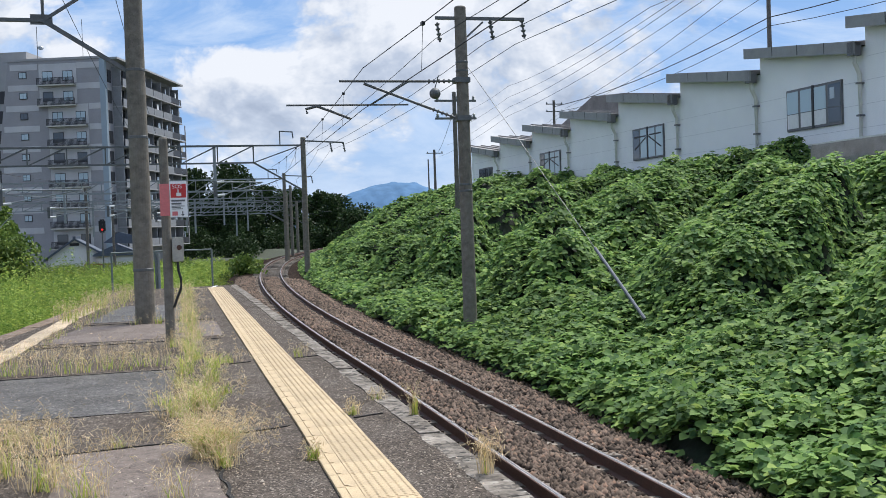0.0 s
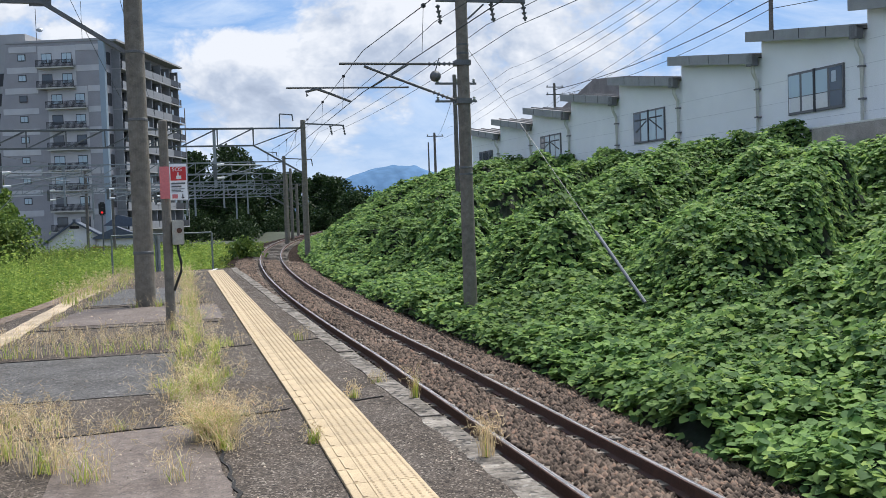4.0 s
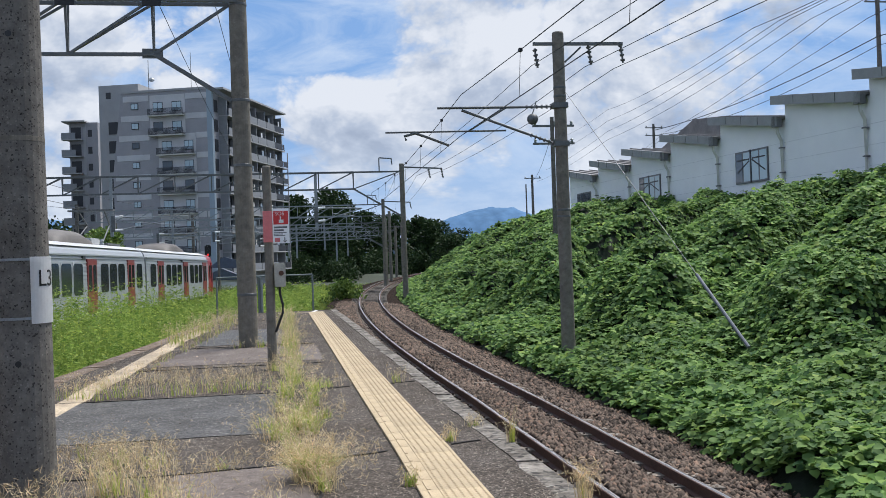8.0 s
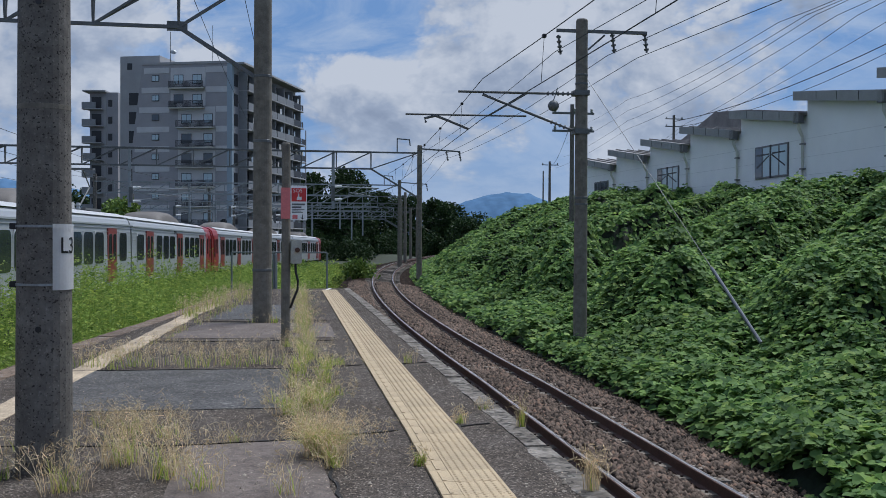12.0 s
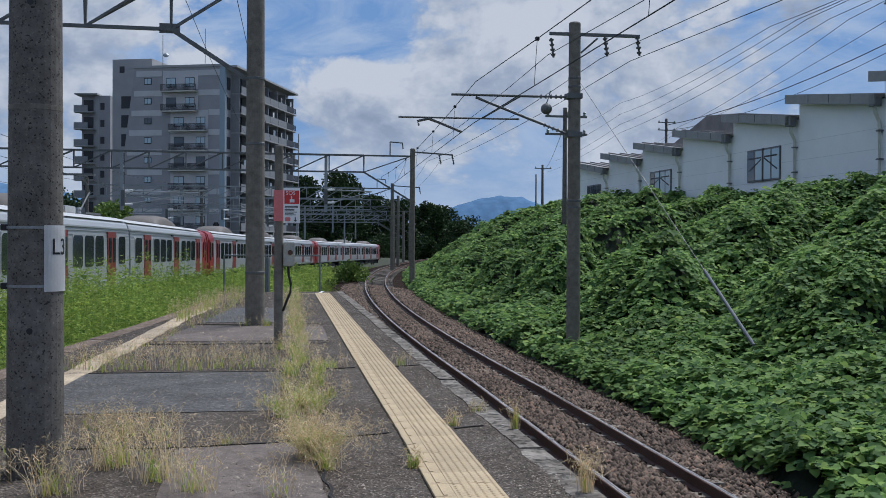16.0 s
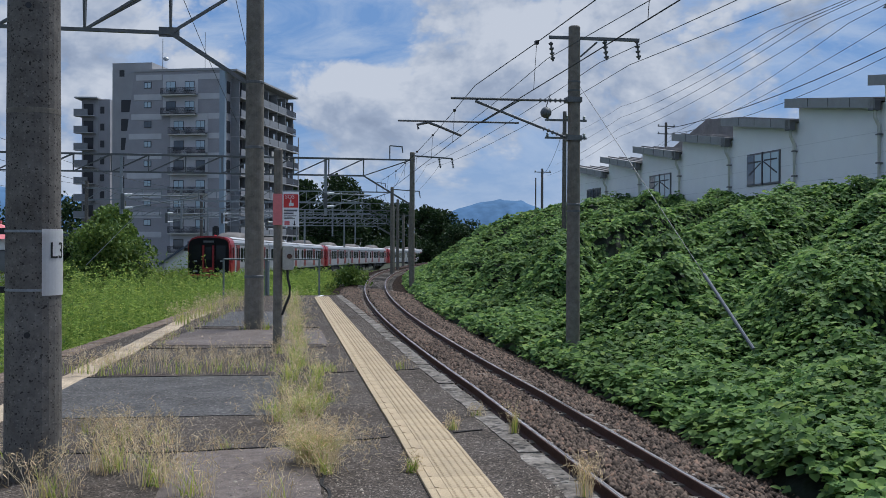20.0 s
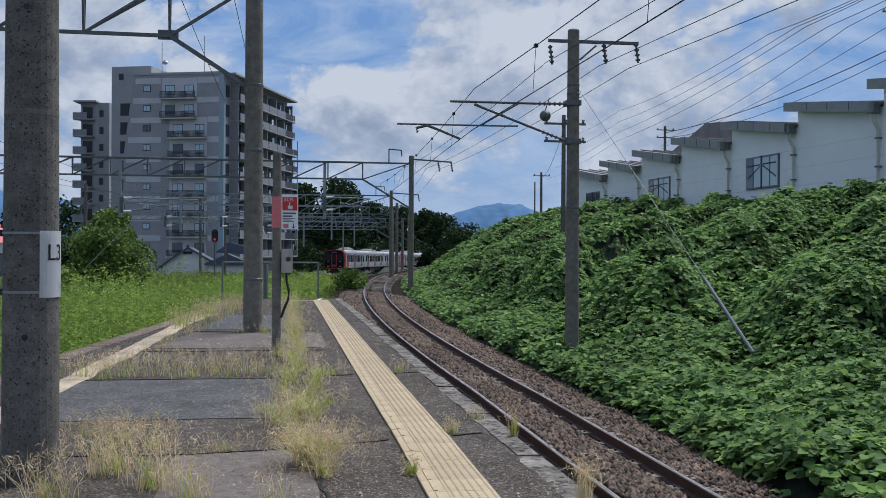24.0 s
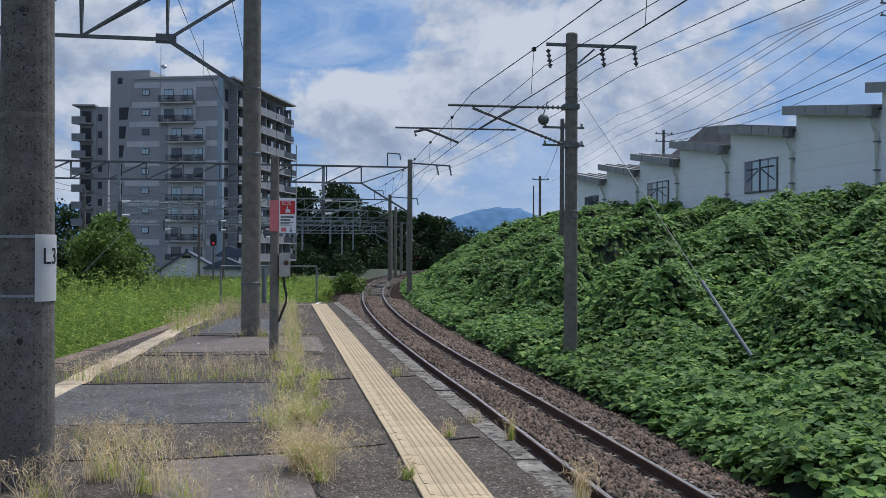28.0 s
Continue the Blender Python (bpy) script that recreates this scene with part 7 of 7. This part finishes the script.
def tree(name, x, y, z0, h, w, seed, label, material, leaf=0.3, n=5000, trunk=0.25, low=0.12):
    """A tapered trunk with limbs and a crown of many leaves in uneven clumps."""
    rng = np.random.default_rng(seed)
    t = thing(name, pose(x, y, z0), label, "tree" if h > 3 else "bush", "trees")
    bm = tube((0, 0, 0), (rng.normal(0, 0.1), rng.normal(0, 0.1), h * 0.55), 0.035 * h * trunk * 4, 0.015 * h, n=8)
    clumps = []
    for i in range(40):
        u = rng.uniform(low, 0.92)
        r = w * 0.5 * math.sin(math.pi * min(0.97, 0.22 + 0.74 * u)) * rng.uniform(0.35, 0.95)
        a = rng.uniform(0, 6.28)
        c = (r * math.cos(a), r * math.sin(a), h * u)
        clumps.append((c, w * rng.uniform(0.13, 0.24)))
        if i < 9:
            tube((0, 0, h * (0.12 + 0.35 * u)), c, 0.012 * h, 0.004 * h, n=5, bm=bm)
    part("trunk", bm, M_BARK, t, "brown trunk with limbs")
    V, F = [], []
    per = n // len(clumps)
    ch = []
    for c, r in clumps:
        d = rng.normal(0, 1, (per, 3)); d /= np.linalg.norm(d, axis=1, keepdims=True)
        p = np.array(c) + d * (r * rng.uniform(0.45, 1.1, per) ** 0.6)[:, None] * np.array([1, 1, 0.8])
        p[:, 2] = np.maximum(p[:, 2], 0.05)
        ch.append(leaf_cloud(p, d * 0.6 + rng.normal(0, 0.7, (per, 3)) + np.array([0, 0, 0.25]), leaf * rng.uniform(0.6, 1.2, per), leaf * 0.75 * np.ones(per), rng))
    v, f = join(ch)
    ob = new("crown", soup("crown", v, f, material))
    ob.parent = t
    return t


def build_trees():
    tree("bush_tree", -9.2, 62, -1.9, 4.9, 4.9, 1, "round green tree beyond the main line", M_TREE, 0.24, 9000)
    tree("bush_tree", -11.3, 78, -2.0, 6.4, 4.6, 2, "green tree before the apartment tower", M_TREE, 0.28, 7000)
    tree("bush", -11.8, 58, -1.8, 2.3, 3.6, 3, "low green bush beyond the main line", M_TREE, 0.2, 3500)
    tree("bush", -12.5, 70, -1.9, 3.6, 4, 4, "dark bush at the field edge", M_TREE_SHADE, 0.25, 3500)
    for i, (x, y, h, w) in enumerate(((11, 232, 20.0, 15), (17.0, 229, 21.5, 15), (24, 236, 16, 12), (4, 240, 17, 12), (30, 226, 14, 11), (38, 238, 14.5, 8.5), (38, 214, 12.5, 9))):
        tree("tree", x, y, -3.6, h, w, 10 + i, "large tree behind the gantries, leaf colour darkened as shade", M_TREE_SHADE, 0.62, 17000 if i < 3 else 9000, low=0.05)
    for i, (x, y, h, w) in enumerate(((29, 152, 6.5, 6), (33, 160, 7.5, 7), (32, 168, 5.5, 6), (37, 150, 6.0, 6), (37, 185, 7, 7), (27.6, 170, 4.6, 3.2))):
        tree("tree", x, y, -2.2, h, w, 30 + i, "green tree beyond the embankment", M_TREE_SHADE, 0.4, 3500, low=0.05)
    for i, (x, y, h, w) in enumerate(((5.2, 60, 2.0, 3.0), (1.5, 66, 1.8, 2.6), (7.5, 205, 6, 9), (-2, 205, 6, 9), (16, 205, 5, 9), (25, 212, 6, 9))):
        tree("bush", x, y, -1.9 if y < 100 else -3.4, h, w, 50 + i, "green bush beside the tracks", M_TREE if y < 100 else M_TREE_SHADE, 0.2 if y < 100 else 0.5, 2600, low=0.05)
    for i, x in enumerate((-60, -48, -38, -30, -24)):
        tree("tree", x, 205 + 7 * (i % 2), -3.5, 11 + 2 * (i % 3), 14, 70 + i, "dark green tree in the town", M_TREE_SHADE, 0.8, 2500, low=0.05)


build_trees()


# ---- platform patches ----
def rough_outline(pts, seed, step=0.18, amp=0.016):
    rnd = random.Random(seed)
    out = []
    for a, b in zip(pts, pts[1:] + pts[:1]):
        a, b = Vector((*a, 0)), Vector((*b, 0))
        n = max(1, int((b - a).length / step))
        for k in range(n):
            p = a.lerp(b, k / n)
            out.append((p.x + rnd.uniform(-amp, amp), p.y + rnd.uniform(-amp, amp)))
    return out


def build_patches():
    specs = ((M_WET, [(-2.0, 9.0), (0.12, 8.9), (0.22, 11.55), (-2.05, 11.65)], 0.006, "smooth damp dark asphalt patch"),
             (M_PATCH, [(-0.62, 4.6), (0.42, 4.6), (0.32, 7.5), (-0.60, 7.38)], 0.006, "smooth brownish concrete patch"),
             (M_PATCH, [(-1.6, 15.2), (0.95, 15.1), (1.0, 17.6), (-1.2, 17.9)], 0.006, "smooth grey asphalt patch"),
             (M_WET, [(-1.15, 18.6), (0.4, 18.5), (0.6, 22.5), (-0.7, 22.6)], 0.006, "dark asphalt patch by the pole"))
    for i, (m, pts, z, lab) in enumerate(specs):
        solo("asphalt_patch", slab(rough_outline(pts, i), -0.05, z), m, lab, "asphalt patch", kind="structure")
    # faded paint band along the other edge
    ys = np.arange(5.0, 23.5, 0.5)
    rnd = random.Random(9)
    lft = [(float(np.interp(y, [5, 11.5, 19.5, 22, 24], [-2.72, -2.22, -1.68, -1.46, -1.1])) + rnd.uniform(-0.02, 0.02), y) for y in ys]
    rgt = [(x + 0.30 + rnd.uniform(-0.03, 0.02), y) for x, y in lft]
    solo("painted_band", slab(lft + rgt[::-1], -0.05, 0.007), M_OLDYELLOW, "faded worn yellow paint band along the old platform edge", "painted line", kind="structure")
    solo("painted_line", slab([(1.45, 28.45), (1.52, 28.45), (1.74, 29.6), (1.66, 29.6)], -0.05, 0.006), M_WHITE, "short white painted line at the platform end", "painted line", kind="structure")
    solo("painted_line", slab([(0.55, 28.5), (1.4, 28.47), (1.4, 28.62), (0.55, 28.65)], -0.05, 0.006), M_OLDYELLOW, "faded cross line at the platform end", "painted line", kind="structure")


build_patches()


M_TAR = mat("dark_joint", (0.020, 0.018, 0.016), 0.95, var=0.5, scale=9, bump=0.6)


def build_joints():
    """Open dirty joints and cracks between the slabs, and loose grit."""
    rnd = random.Random(23)
    lines = [[(-2.35, 7.62), (-0.6, 7.42), (0.35, 7.55), (0.98, 7.75)], [(1.50, 7.86), (1.75, 7.95)], [(-2.2, 11.72), (-0.8, 11.62), (0.3, 11.6), (1.06, 11.8)], [(1.5, 11.85), (1.86, 11.95)],
             [(0.42, 4.9), (0.36, 7.5), (0.42, 11.6), (0.52, 18.0)], [(-1.7, 14.75), (0.9, 14.7)], [(-1.2, 18.2), (1.0, 18.1)]]
    for pts in lines:
        pl = [Vector((*p, 0)) for p in pts]
        path = []
        for a, b in zip(pl, pl[1:]):
            k = max(2, int((b - a).length / 0.12))
            path += [a.lerp(b, i / k) for i in range(k)]
        path.append(pl[-1])
        d = (pl[-1] - pl[0]).normalized()
        n = Vector((-d.y, d.x, 0))
        mid = [p + n * rnd.uniform(-0.018, 0.018) for p in path]
        up = [p + n * rnd.uniform(0.004, 0.016) for p in mid]
        dn = [p - n * rnd.uniform(0.004, 0.016) for p in mid]
        solo("slab_joint", slab([(p.x, p.y) for p in up] + [(p.x, p.y) for p in reversed(dn)], -0.03, 0.0085), M_TAR, "dark dirty open joint in the asphalt", "joint", kind="structure")
    rng = np.random.default_rng(77)
    n = 16000
    y = 4.6 + 14 * rng.random(n) ** 1.7
    x = rng.uniform(-2.2, 1.85, n)
    keep = vnoise(x, y, 0.7, 61) + 0.35 * np.exp(-((x - 0.4) / 0.35) ** 2) + 0.4 * np.exp(-((x - 1.75) / 0.12) ** 2) > rng.uniform(0.25, 1.0, n)
    keep &= ~((x > 0.95) & (x < 1.52))
    x, y = x[keep], y[keep]
    n = len(x)
    r = rng.uniform(0.003, 0.009, n) * (1 + 1.2 * (rng.random(n) > 0.95))
    base = np.array([[1, 0, 0], [-0.5, 0.87, 0], [-0.5, -0.87, 0], [0, 0, 0.9]], float)
    a = rng.uniform(0, 6.28, n)
    V = base[None] * r[:, None, None] * rng.uniform(0.7, 1.4, (n, 4, 1))
    V = np.stack([V[..., 0] * np.cos(a)[:, None] - V[..., 1] * np.sin(a)[:, None], V[..., 0] * np.sin(a)[:, None] + V[..., 1] * np.cos(a)[:, None], V[..., 2]], -1)
    V += np.stack([x, y, np.full(n, 0.0065)], -1)[:, None]
    F = (np.array([[0, 1, 3], [1, 2, 3], [2, 0, 3]])[None] + 4 * np.arange(n)[:, None, None]).reshape(-1, 3)
    tagged(new("loose_grit", soup("loose_grit", V.reshape(-1, 3), F, M_GRIT)), "pale loose grit and crumbled asphalt on the platform", "grit", kind="stuff")


M_GRIT = leaf_mat("grit_stone", (0.05, 0.042, 0.035), (0.36, 0.32, 0.26), 0.9, 0.0)
build_joints()


motions()
